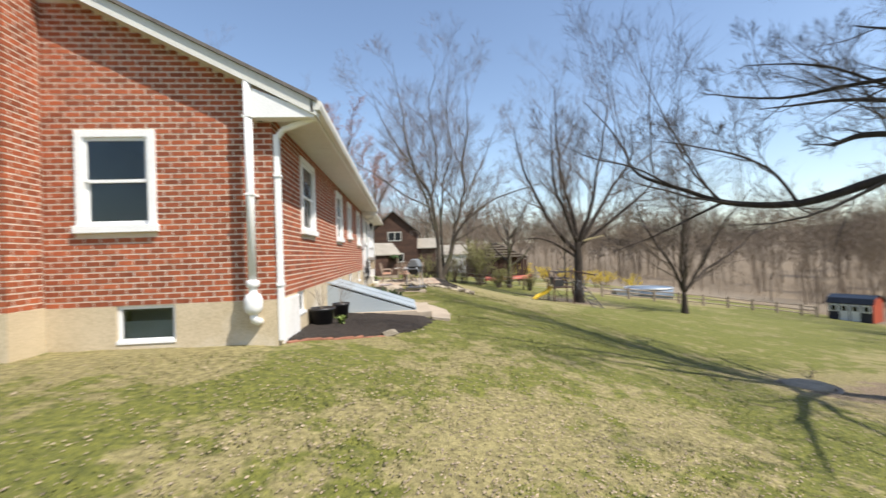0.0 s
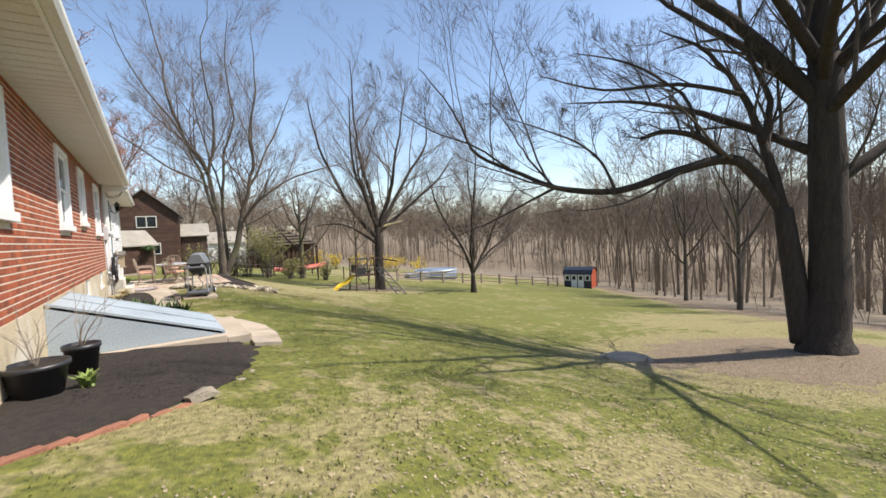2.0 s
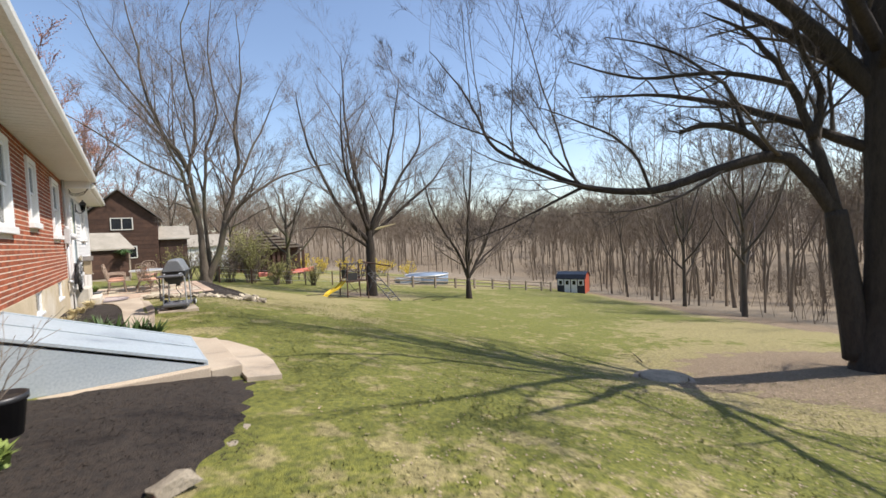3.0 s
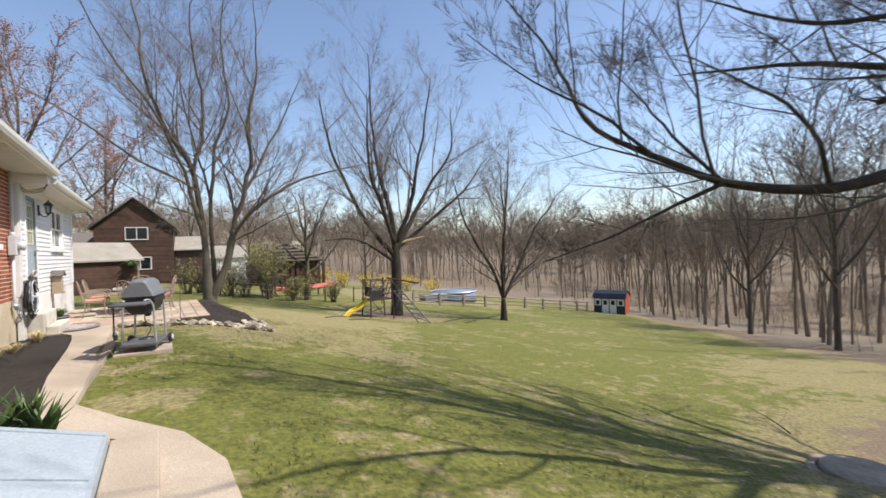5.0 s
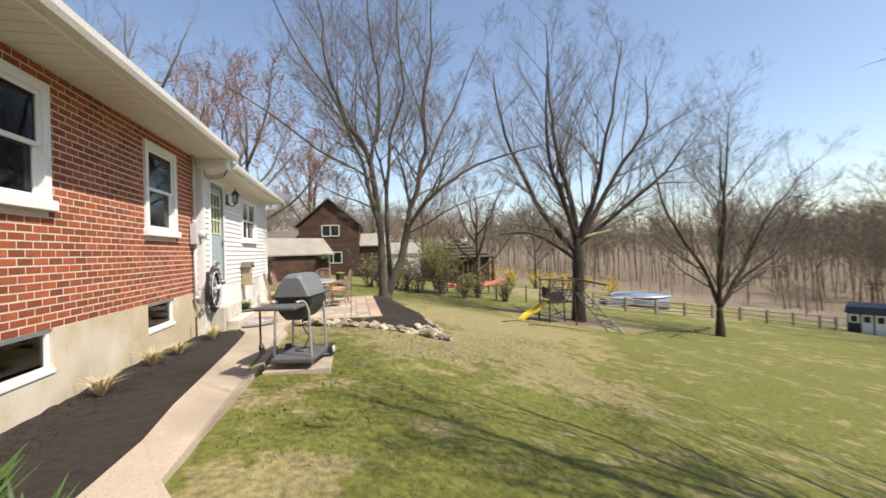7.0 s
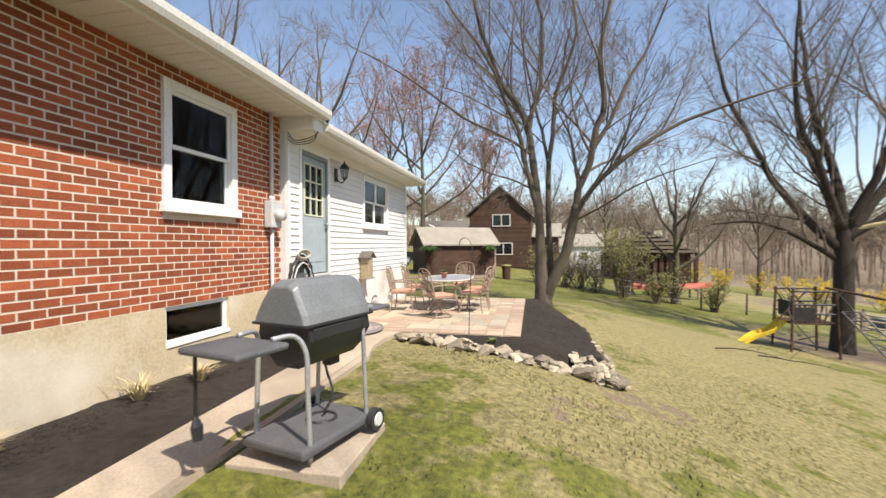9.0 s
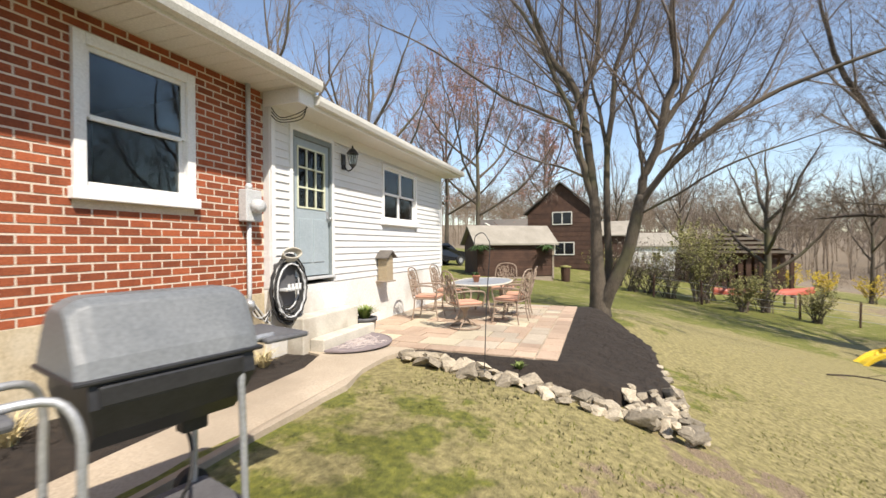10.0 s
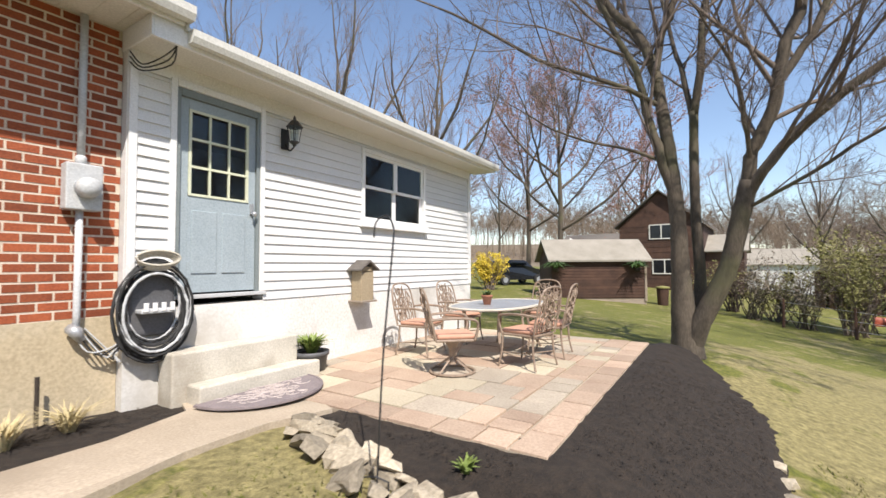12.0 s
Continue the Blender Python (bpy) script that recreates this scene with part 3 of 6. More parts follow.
for k in range(3):
    for j in range(3):
        part("pane", boxes((-.31 + k * .21, -.31 + (k + 1) * .21 - .02, .038, .042, 1.16 + j * .285, 1.16 + (j + 1) * .285 - .02)), M_GLASS, lf)
fr = bmesh.new()
for k in range(4):
    box(fr, -.34 + k * .2166 - (0 if k < 3 else .0), -.31 + k * .2166 if k in (0, 3) else -.32 + k * .2166, .012, .035, 1.13, 2.04)
for j in range(4):
    box(fr, -.34, .34, .010, .033, 1.13 + j * .295, 1.155 + j * .295)
part("glazing_bars", fr, M_DOORFRAME, lf)
part("door_handle", boxes((.36, .40, -.005, .02, 1.0, 1.12), bevel=.004), M_GALV, door)
knob = smooth(part("knob", lathe(([], []), [(.012, 0), (.012, .03), (.028, .04), (.030, .055), (.02, .068), (0.001, .07)], 12), M_GALV, door))
knob.matrix_local = pose(.385, 0.0, 1.0, 90, 0, 0)
place(door, WINGX, (DOOR[0] + DOOR[1]) / 2, DOOR[2], 90)

# steps
steps = thing("door_steps", -1.85, 16.25, .5, "two worn concrete steps below the back door", "steps")
part("upper_step", boxes((-.145, .13, -.75, .68, 0, .53), bevel=.02), M_STEP, steps)
part("lower_step", boxes((.133, .37, -.62, .82, 0, .23), bevel=.02), M_STEP, steps)


# ---- trees ----
def rot_about(d, ang, az):
    ref = Vector((0, 0, 1)) if abs(d.z) < .95 else Vector((1, 0, 0))
    a = d.cross(ref).normalized()
    b = d.cross(a)
    return (d * math.cos(ang) + (a * math.cos(az) + b * math.sin(az)) * math.sin(ang)).normalized()


def along(pts, t):
    f = t * (len(pts) - 1)
    i = min(int(f), len(pts) - 2)
    a, b = Vector(pts[i]), Vector(pts[i + 1])
    return a.lerp(b, f - i), (b - a).normalized()


def sprout(out, rng, p, d, length, r, lvl, spec):
    """spec: a list, level by level, of (segments, wiggle, lift, children, angle, length ratio, sides)."""
    seg, wig, lift, kids, ang, ratio, sides = spec[lvl]
    if sides == 1:
        q = Vector(p) + Vector(d) * length
        w = Vector(d).cross(Vector((rng.uniform(-1, 1), rng.uniform(-1, 1), rng.uniform(-1, 1)))).normalized() * max(r * 1.6, .006)
        b = len(out[0])
        out[0].extend([tuple(p), tuple(Vector(p) + w), tuple(q)])
        out[1].append((b, b + 1, b + 2))
        return
    pts, rad = [tuple(p)], [r]
    q, v = Vector(p), Vector(d)
    for i in range(seg):
        v = (v + Vector((rng.uniform(-wig, wig), rng.uniform(-wig, wig), rng.uniform(-wig, wig) + lift))).normalized()
        q = q + v * (length / seg)
        pts.append(tuple(q))
        rad.append(max(r * (1 - .8 * (i + 1) / seg), .0025))
    tube(out, pts, rad, sides, cap=False)
    if lvl + 1 < len(spec):
        offshoots(out, rng, pts, rad, length, lvl + 1, kids, ang, ratio, spec)


def offshoots(out, rng, pts, rad, length, lvl, kids, ang, ratio, spec, lo=.25):
    for k in range(kids):
        t = lo + (1 - lo) * (k + rng.uniform(.2, 1)) / kids
        p, v = along(pts, min(t, .999))
        rr = rad[min(int(t * (len(rad) - 1)), len(rad) - 1)]
        c = rot_about(v, radians(ang) * rng.uniform(.6, 1.3), rng.uniform(0, 6.283))
        c.z += .12
        sprout(out, rng, p, c.normalized(), length * ratio * rng.uniform(.65, 1.15) * (1.15 - .5 * t), max(min(rr * .46, .055), .003), lvl, spec)


def smooth_line(pts, rad, per=4):
    """Catmull-Rom through limb points."""
    P = [Vector(p) for p in pts]
    out, ro = [], []
    for i in range(len(P) - 1):
        a, b, c, d = P[max(i - 1, 0)], P[i], P[i + 1], P[min(i + 2, len(P) - 1)]
        for k in range(per):
            t = k / per
            out.append(tuple(.5 * (2 * b + (c - a) * t + (2 * a - 5 * b + 4 * c - d) * t * t + (3 * b - a - 3 * c + d) * t ** 3)))
            ro.append(rad[i] + (rad[i + 1] - rad[i]) * t)
    out.append(tuple(P[-1]))
    ro.append(rad[-1])
    return out, ro


def tree(label, x, y, z, trunks, limbs, spec, kids, ang, ratio, seed, bark=None, twig=None, name="tree", category="tree", sides=10, wide=1.0):
    """trunks and limbs: (points, radii) from the foot; twigs and branches sprout from the limbs."""
    e = thing(name, x, y, z, label, category)
    rng = random.Random(seed)
    for pts, rad in trunks:
        p, r = smooth_line(pts, rad)
        r = [v * (1 + .05 * math.sin(3.1 * i)) for i, v in enumerate(r)]
        smooth(part("trunk", tube(([], []), p, r, sides), bark or M_BARKG, e))
    crown = ([], [])
    for pts, rad in limbs:
        h0 = pts[0][2]
        pts = [(v[0] * (1 + (wide - 1) * min(max((v[2] - h0) / 3.0, 0), 1)), v[1] * (1 + (wide - 1) * min(max((v[2] - h0) / 3.0, 0), 1)), v[2]) for v in pts]
        for i in range(2, len(pts)):
            g = .07 * (Vector(pts[i]) - Vector(pts[i - 1])).length
            pts[i] = (pts[i][0] + rng.gauss(0, g), pts[i][1] + rng.gauss(0, g), pts[i][2] + rng.gauss(0, g * .5))
        p, r = smooth_line(pts, rad)
        for i in range(3, len(p) - 1):
            g = .045 * (Vector(p[i + 1]) - Vector(p[i])).length
            p[i] = (p[i][0] + rng.gauss(0, g), p[i][1] + rng.gauss(0, g), p[i][2])
        smooth(part("limb", tube(([], []), p, r, 7), bark or M_BARKG, e))
        ln = sum((Vector(a) - Vector(b)).length for a, b in zip(p, p[1:]))
        offshoots(crown, rng, p, r, ln, 0, kids, ang, ratio, spec, lo=.12)
    smooth(part("crown", crown, twig or M_TWIG, e, "bare spring branches and twigs"))
    return e


SPEC4 = [(5, .15, .06, 7, 40, .60, 5), (4, .17, .06, 6, 38, .64, 4), (3, .2, .05, 7, 34, .85, 3), (1, .2, .05, 0, 0, 0, 1)]
SPEC3 = [(5, .2, .07, 8, 40, .58, 4), (3, .24, .06, 9, 36, .68, 3), (1, .3, .05, 5, 38, .7, 1)]

tree("grey-barked tree forking low into several stems, bare in spring", 2.0, 22.2, .25,
     [([(.10, 0, -.3), (.10, 0, .05), (.09, 0, .35), (.05, 0, .9), (.03, 0, 1.48), (.01, 0, 2.3), (-.04, 0, 3.0), (-.14, 0, 3.95), (-.29, 0, 5.14)], [0.361, 0.279, 0.238, 0.189, 0.152, 0.131, 0.123, 0.111, 0.0984]),
      ([(.17, .12, .3), (.28, .28, .9), (.32, .3, 1.4), (.28, .3, 2.3), (.27, .3, 3.3), (.29, .3, 4.4)], [0.164, 0.115, 0.0943, 0.0861, 0.082, 0.0738]),
      ([(.15, 0, .15), (.32, -.08, .6), (.55, -.1, 1.1), (.75, -.1, 1.58), (.92, -.1, 2.33), (1.06, -.1, 2.97)], [0.197, 0.164, 0.152, 0.146, 0.143, 0.135])],
     [([(-.29, 0, 5.1), (-.57, 0, 5.97), (-1.01, 0, 6.78), (-1.5, -.2, 8.6), (-1.9, -.3, 11), (-2.0, -.3, 14)], [0.0968, 0.0861, 0.0738, 0.0533, 0.0328, 0.00984]),
      ([(-.04, 0, 2.85), (-.23, -.1, 3.53), (-.44, -.1, 4.4), (-.62, -.15, 5.2), (-.85, -.2, 5.9), (-1.5, -.3, 7.3), (-2.6, -.5, 9.6), (-3.2, -.6, 11.8)], [0.0902, 0.0804, 0.0722, 0.0656, 0.0574, 0.0451, 0.0287, 0.00984]),
      ([(-.30, .05, 5.2), (-.18, .1, 5.9), (.01, .15, 6.6), (.1, .3, 8.6), (.0, .4, 11.0), (.1, .4, 14.5)], [0.082, 0.0697, 0.0615, 0.0492, 0.0328, 0.00984]),
      ([(.29, .3, 4.3), (.42, .3, 5.4), (.54, .3, 6.4), (.8, .5, 8.4), (.9, .6, 11), (1.0, .6, 14)], [0.0738, 0.0697, 0.064, 0.0492, 0.0328, 0.00984]),
      ([(.29, .3, 4.1), (.12, .5, 5.2), (-.05, .9, 6.3), (-.3, 1.5, 8.6), (-.5, 2.0, 11)], [0.0574, 0.0492, 0.041, 0.0287, 0.00984]),
      ([(1.04, -.1, 2.9), (1.12, -.1, 3.53), (1.35, -.1, 4.14), (1.53, -.1, 4.92), (1.59, -.1, 5.84), (1.7, 0, 7.6), (2.0, 0, 9.8), (2.1, 0, 13)], [0.111, 0.102, 0.0984, 0.0943, 0.0861, 0.0656, 0.041, 0.00984]),
      ([(1.04, -.12, 2.75), (1.24, -.2, 3.12), (1.61, -.2, 3.61), (1.96, -.2, 3.98), (2.29, -.2, 4.26), (2.71, -.2, 4.61), (3.6, -.1, 5.2), (5.0, 0, 5.8), (6.6, .1, 6.2)], [0.0984, 0.082, 0.0779, 0.0738, 0.0697, 0.0615, 0.0492, 0.0328, 0.00984]),
      ([(1.48, 0, 4.5), (1.72, .1, 4.96), (1.91, .15, 5.4), (2.1, .2, 6.0), (2.8, .3, 7.8), (3.5, .3, 10)], [0.0738, 0.0672, 0.0615, 0.0558, 0.0369, 0.00984]),
      ([(-.22, 0, 4.5), (-.9, -.5, 4.9), (-2.0, -1.1, 5.4), (-3.4, -1.5, 6.4), (-4.8, -1.8, 7.4)], [0.0492, 0.041, 0.0328, 0.023, 0.0082]),
      ([(-.10, 0, 3.4), (-.7, -.3, 3.7), (-1.6, -.7, 4.0), (-2.6, -1.0, 4.7)], [0.0369, 0.0287, 0.0205, 0.00656]),
      ([(1.10, -.1, 3.2), (.98, -.4, 3.9), (.80, -.7, 4.8), (.35, -1.2, 5.6)], [0.041, 0.0369, 0.0287, 0.0082]),
      ([(1.0, -.1, 2.5), (1.7, -.6, 2.9), (2.7, -1.1, 3.5), (3.9, -1.4, 3.9)], [0.0328, 0.0287, 0.0205, 0.00656]),
      ([(-.28, 0, 5.0), (-.6, .9, 6.2), (-1.3, 1.9, 7.8), (-2.0, 2.6, 9.4)], [0.0656, 0.0533, 0.0369, 0.00984])],
     SPEC4, 11, 44, .40, 11, wide=1.12)

tree("bare tree with a broken pale limb beside the play set", 14.2, 29.6, -2.45,
     [([(0, 0, -.3), (0, 0, .4), (.02, 0, 1.8), (.05, 0, 3.9), (0, 0, 5.2)], [.50, .42, .36, .33, .18])],
     [([(.0, 0, 5.0), (-.2, 0, 7.2), (-.5, .2, 10), (-.8, .3, 13.5), (-.8, .3, 18.5)], [.22, .18, .13, .08, .02]),
      ([(.1, 0, 4.6), (1.1, .1, 6.4), (2.5, .2, 9), (3.6, .2, 12), (4.2, .2, 15.5)], [.22, .18, .12, .07, .02]),
      ([(.1, 0, 5.1), (.9, -.4, 7.8), (1.4, -.8, 11), (1.8, -1, 16.5)], [.2, .15, .09, .02]),
      ([(0, 0, 4.2), (-1.4, .2, 6.0), (-2.8, .3, 8.8), (-3.6, .3, 12), (-3.9, .3, 15)], [.2, .16, .11, .07, .02]),
      ([(0, 0, 3.7), (-1.2, 0, 4.6), (-2.6, -.1, 5.4), (-4.2, -.2, 5.3)], [.13, .10, .07, .02]),
      ([(.1, 0, 4.5), (.2, 1.2, 6.6), (.1, 2.2, 9.5), (0, 3, 14)], [.2, .14, .1, .02]),
      ([(.1, 0, 4.7), (2.0, -.2, 6.2), (4.4, -.5, 8.6), (6.0, -.8, 11.5)], [.17, .13, .08, .02]),
      ([(0, 0, 5.0), (-1.0, -.6, 7.4), (-1.8, -1.2, 10.4), (-2.3, -1.6, 14.5)], [.17, .13, .08, .02])],
     SPEC4, 12, 44, .42, 12, bark=M_BARK, wide=1.25)
stub = thing("broken_limb", 14.3, 29.6, 2.45, "pale split limb hanging from the tree by the play set", "branch")
part("splinter", tube(([], []), [(.1, 0, .1), (.9, -.2, .35), (2.0, -.5, .6)], [.11, .09, .03], 6), M_STRAW, stub)
tree("small bare tree with many thin upright stems", 21.6, 26.9, -3.35,
     [([(0, 0, -.3), (0, 0, .3), (0, 0, 1.7)], [.34, .27, .15])],
     [([(0, 0, 1.6), (-.8, 0, 4.0), (-2.0, .2, 7.2), (-2.6, .3, 10.4)], [.13, .11, .07, .02]),
      ([(0, 0, 1.6), (.1, 0, 4.4), (.1, .1, 8), (.3, .1, 12.5)], [.14, .12, .08, .02]),
      ([(0, 0, 1.6), (1.2, -.1, 3.8), (2.6, -.2, 6.6), (4.0, -.3, 9.6)], [.13, .11, .07, .02]),
      ([(0, 0, 1.6), (.6, .5, 4.2), (1.4, 1, 7.6), (1.8, 1.4, 11.6)], [.12, .1, .07, .02]),
      ([(0, 0, 1.7), (-.5, -.6, 4.2), (-1, -1.2, 7.2), (-1.2, -1.6, 10.8)], [.12, .1, .07, .02]),
      ([(0, 0, 1.7), (1.9, .3, 3.4), (3.9, .4, 5.4), (5.6, .4, 7.4)], [.12, .09, .06, .02])],
     SPEC4, 12, 42, .45, 13, bark=M_BARK, wide=1.35)

BIG = (13.3, 1.5, -1.5)
tree("huge old shade tree with two dark stems and low limbs", *BIG,
     [([(0, 0, -.4), (0, 0, 0), (.03, .02, .5), (.12, -.06, 1.6), (.18, -.04, 4), (.10, -.02, 7.5)], [.80, .66, .52, .45, .41, .34]),
      ([(-.10, .40, .2), (-.16, .55, 1.6), (-.24, .68, 2.9), (-.30, .76, 3.75)], [.32, .27, .24, .21])],
     [([(.1, 0, 7.4), (.0, .1, 9.5), (.1, .3, 12), (.0, .4, 16)], [.34, .24, .15, .03]),
      ([(.12, 0, 6.2), (-.7, .9, 7.8), (-2.2, 2.0, 9.6), (-4.0, 3.2, 11.2), (-6, 4.6, 12.4)], [.22, .17, .12, .08, .02]),
      ([(.1, 0, 6.6), (1.0, -.8, 8.6), (2.2, -1.8, 11), (3.2, -3, 14)], [.22, .16, .1, .02]),
      ([(.15, 0, 5.4), (1.3, .3, 7.2), (2.6, 1, 9.6), (4.2, 1.8, 12)], [.22, .16, .1, .02]),
      ([(.18, 0, 4.2), (1.3, -.9, 5.2), (2.8, -1.8, 6.2), (4.5, -2.6, 7.0)], [.18, .13, .08, .02]),
      ([(-.28, .75, 3.65), (-.71, 1.18, 4.58), (-1.22, 1.64, 5.12), (-2.18, 2.5, 4.93), (-3.39, 3.59, 4.45), (-4.52, 4.61, 4.60), (-5.32, 5.33, 5.10), (-6.14, 6.07, 5.78), (-6.6, 6.48, 6.6), (-6.94, 6.78, 7.4), (-7.3, 7.1, 8.4)], [.17, .16, .145, .12, .095, .075, .06, .045, .035, .022, .010]),
      ([(-.30, .76, 3.7), (-.5, .95, 4.9), (-.62, 1.1, 5.6), (-.9, 1.3, 6.7), (-1.6, 1.8, 7.9), (-2.8, 2.6, 8.5)], [.15, .13, .11, .09, .055, .012]),
      ([(-.62, 1.1, 5.5), (-.35, 1.0, 6.6), (-.6, 1.2, 8.2), (-.9, 1.4, 10.2)], [.10, .08, .055, .012]),
      ([(-1.22, 1.64, 5.1), (-1.75, 2.1, 5.75), (-2.5, 2.7, 5.95), (-3.0, 3.1, 5.85)], [.10, .085, .07, .05]),
      ([(-1.75, 2.1, 5.75), (-1.9, 2.5, 7.0), (-2.9, 3.4, 7.9), (-4.2, 4.2, 8.3)], [.06, .045, .03, .01]),
      ([(-.95, 1.4, 6.8), (-2.2, 2.4, 7.2), (-3.8, 3.6, 7.3), (-5.0, 4.6, 7.8)], [.07, .055, .035, .012]),
      ([(-4.6, 4.7, 4.65), (-5.2, 5.5, 4.2), (-6.0, 6.3, 3.7), (-6.6, 6.9, 3.4)], [.045, .03, .018, .008]),
      ([(-4.6, 4.7, 4.65), (-4.9, 5.4, 5.6), (-5.0, 6.2, 6.6), (-4.9, 6.9, 7.7)], [.04, .028, .018, .008]),
      ([(-5.5, 5.5, 5.25), (-6.6, 5.8, 5.9), (-7.8, 6.0, 6.2), (-8.8, 6.4, 6.9)], [.035, .025, .015, .006]),
      ([(-3.4, 3.6, 4.5), (-4.2, 3.6, 5.4), (-5.4, 3.8, 6.0), (-6.6, 4.4, 6.3)], [.045, .035, .022, .008]),
      ([(.1, 0, 6.2), (-.2, 1.4, 8.0), (-.5, 3.2, 10), (-.5, 4.8, 12.2)], [.17, .12, .07, .012]),
      ([(.1, 0, 6.8), (-1.6, -.6, 7.8), (-3.8, -1.4, 8.6), (-6.0, -2.0, 9.0)], [.17, .12, .07, .012]),
      ([(.1, 0, 6.0), (-1.5, -1.8, 7.2), (-3.2, -3.8, 8.2), (-4.6, -6.0, 8.8)], [.17, .12, .07, .012]),
      ([(.1, 0, 7.0), (-.2, -2.2, 8.6), (-.8, -4.6, 9.8), (-1.0, -6.6, 10.4)], [.16, .11, .06, .012]),
      ([(.1, 0, 7.2), (-2.0, .4, 8.8), (-4.6, .8, 10.2), (-7.2, 1.0, 10.8)], [.17, .12, .07, .012]),
      ([(.05, .1, 8.6), (-1.6, -1.2, 10.6), (-3.6, -2.6, 12.6), (-5.0, -3.6, 14.2)], [.14, .10, .06, .012]),
      ([(.05, .1, 9.6), (1.2, 1.6, 11.6), (2.2, 3.0, 14.0)], [.12, .08, .012]),
      ([(.12, 0, 5.0), (-.3, 2.2, 6.4), (-.6, 4.6, 7.4), (-.8, 7.2, 8.2)], [.14, .10, .06, .012])],
     SPEC4, 8, 42, .36, 14, bark=M_BARK, twig=M_BACKLITTWIG)


def haze(e, mat, n, size, seed):
    """Small buds along the twigs of a tree."""
    rng = random.Random(seed)
    vs = [v.co for v in [c for c in e.children if c.name.startswith("crown")][0].data.vertices]
    out = ([], [])
    for k in range(n):
        p = vs[rng.randrange(len(vs))]
        q = Vector((rng.gauss(0, 1), rng.gauss(0, 1), rng.gauss(0, 1))).normalized() * size
        w = q.cross(Vector((rng.gauss(0, 1), rng.gauss(0, 1), rng.gauss(0, 1)))).normalized() * size
        b = len(out[0])
        out[0].extend([tuple(p - q), tuple(p + w), tuple(p + q)])
        out[1].append((b, b + 1, b + 2))
    tagged(part("bud_haze", out, mat, e), kind="stuff")


def backdrop_tree(name, label, x, y, h, seed, twig=None, spread=.5, r=.25):
    rng = random.Random(seed)
    z = G(x, y)
    limbs = []
    for k in range(7):
        a = k * 2.4 + rng.uniform(-.4, .4)
        z0 = h * (.22 + .06 * k)
        s = h * spread * (.55 - .05 * k) * rng.uniform(.7, 1.1)
        limbs.append(([(0, 0, z0), (s * .45 * math.cos(a), s * .45 * math.sin(a), z0 + h * .12), (s * .8 * math.cos(a), s * .8 * math.sin(a), z0 + h * .27), (s * math.cos(a), s * math.sin(a), min(z0 + h * .42, h))], [r * .5, r * .4, r * .25, .02]))
    limbs.append(([(0, 0, h * .55), (.1, 0, h * .75), (0, .1, h)], [r * .5, r * .3, .02]))
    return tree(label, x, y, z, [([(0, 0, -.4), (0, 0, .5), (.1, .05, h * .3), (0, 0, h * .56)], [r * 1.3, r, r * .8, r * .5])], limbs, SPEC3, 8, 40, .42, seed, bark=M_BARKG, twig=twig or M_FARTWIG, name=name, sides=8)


for x, y, h, sd in ((-18, 33, 19, 31), (-13.5, 38, 18, 32), (-25, 30, 20, 33), (-20, 46, 18, 34)):
    backdrop_tree("bare_tree", "tall bare tree behind the house", x, y, h, sd, spread=.7)
for x, y, h, sd in ((-8.5, 49, 19, 35), (-14, 56, 20, 36), (-4.5, 66, 17, 42)):
    haze(backdrop_tree("maple_tree", "tall maple hazy with red spring buds", x, y, h, sd, None, .8), M_BUD, 30000, .062, sd)
backdrop_tree("bare_tree", "round-crowned bare tree standing before the old barn", 10.8, 39.4, 9.5, 47, spread=.75, r=.22)
for x, y, h, sd in ((10, 62, 13, 37), (31, 10.5, 12, 38), (37, 17, 11, 39), (24, 58, 13, 40), (-1, 75, 14, 41), (4, 70, 15, 43), (-30, 62, 18, 44), (-22, 66, 17, 45)):
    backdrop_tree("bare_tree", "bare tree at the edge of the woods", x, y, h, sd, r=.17)


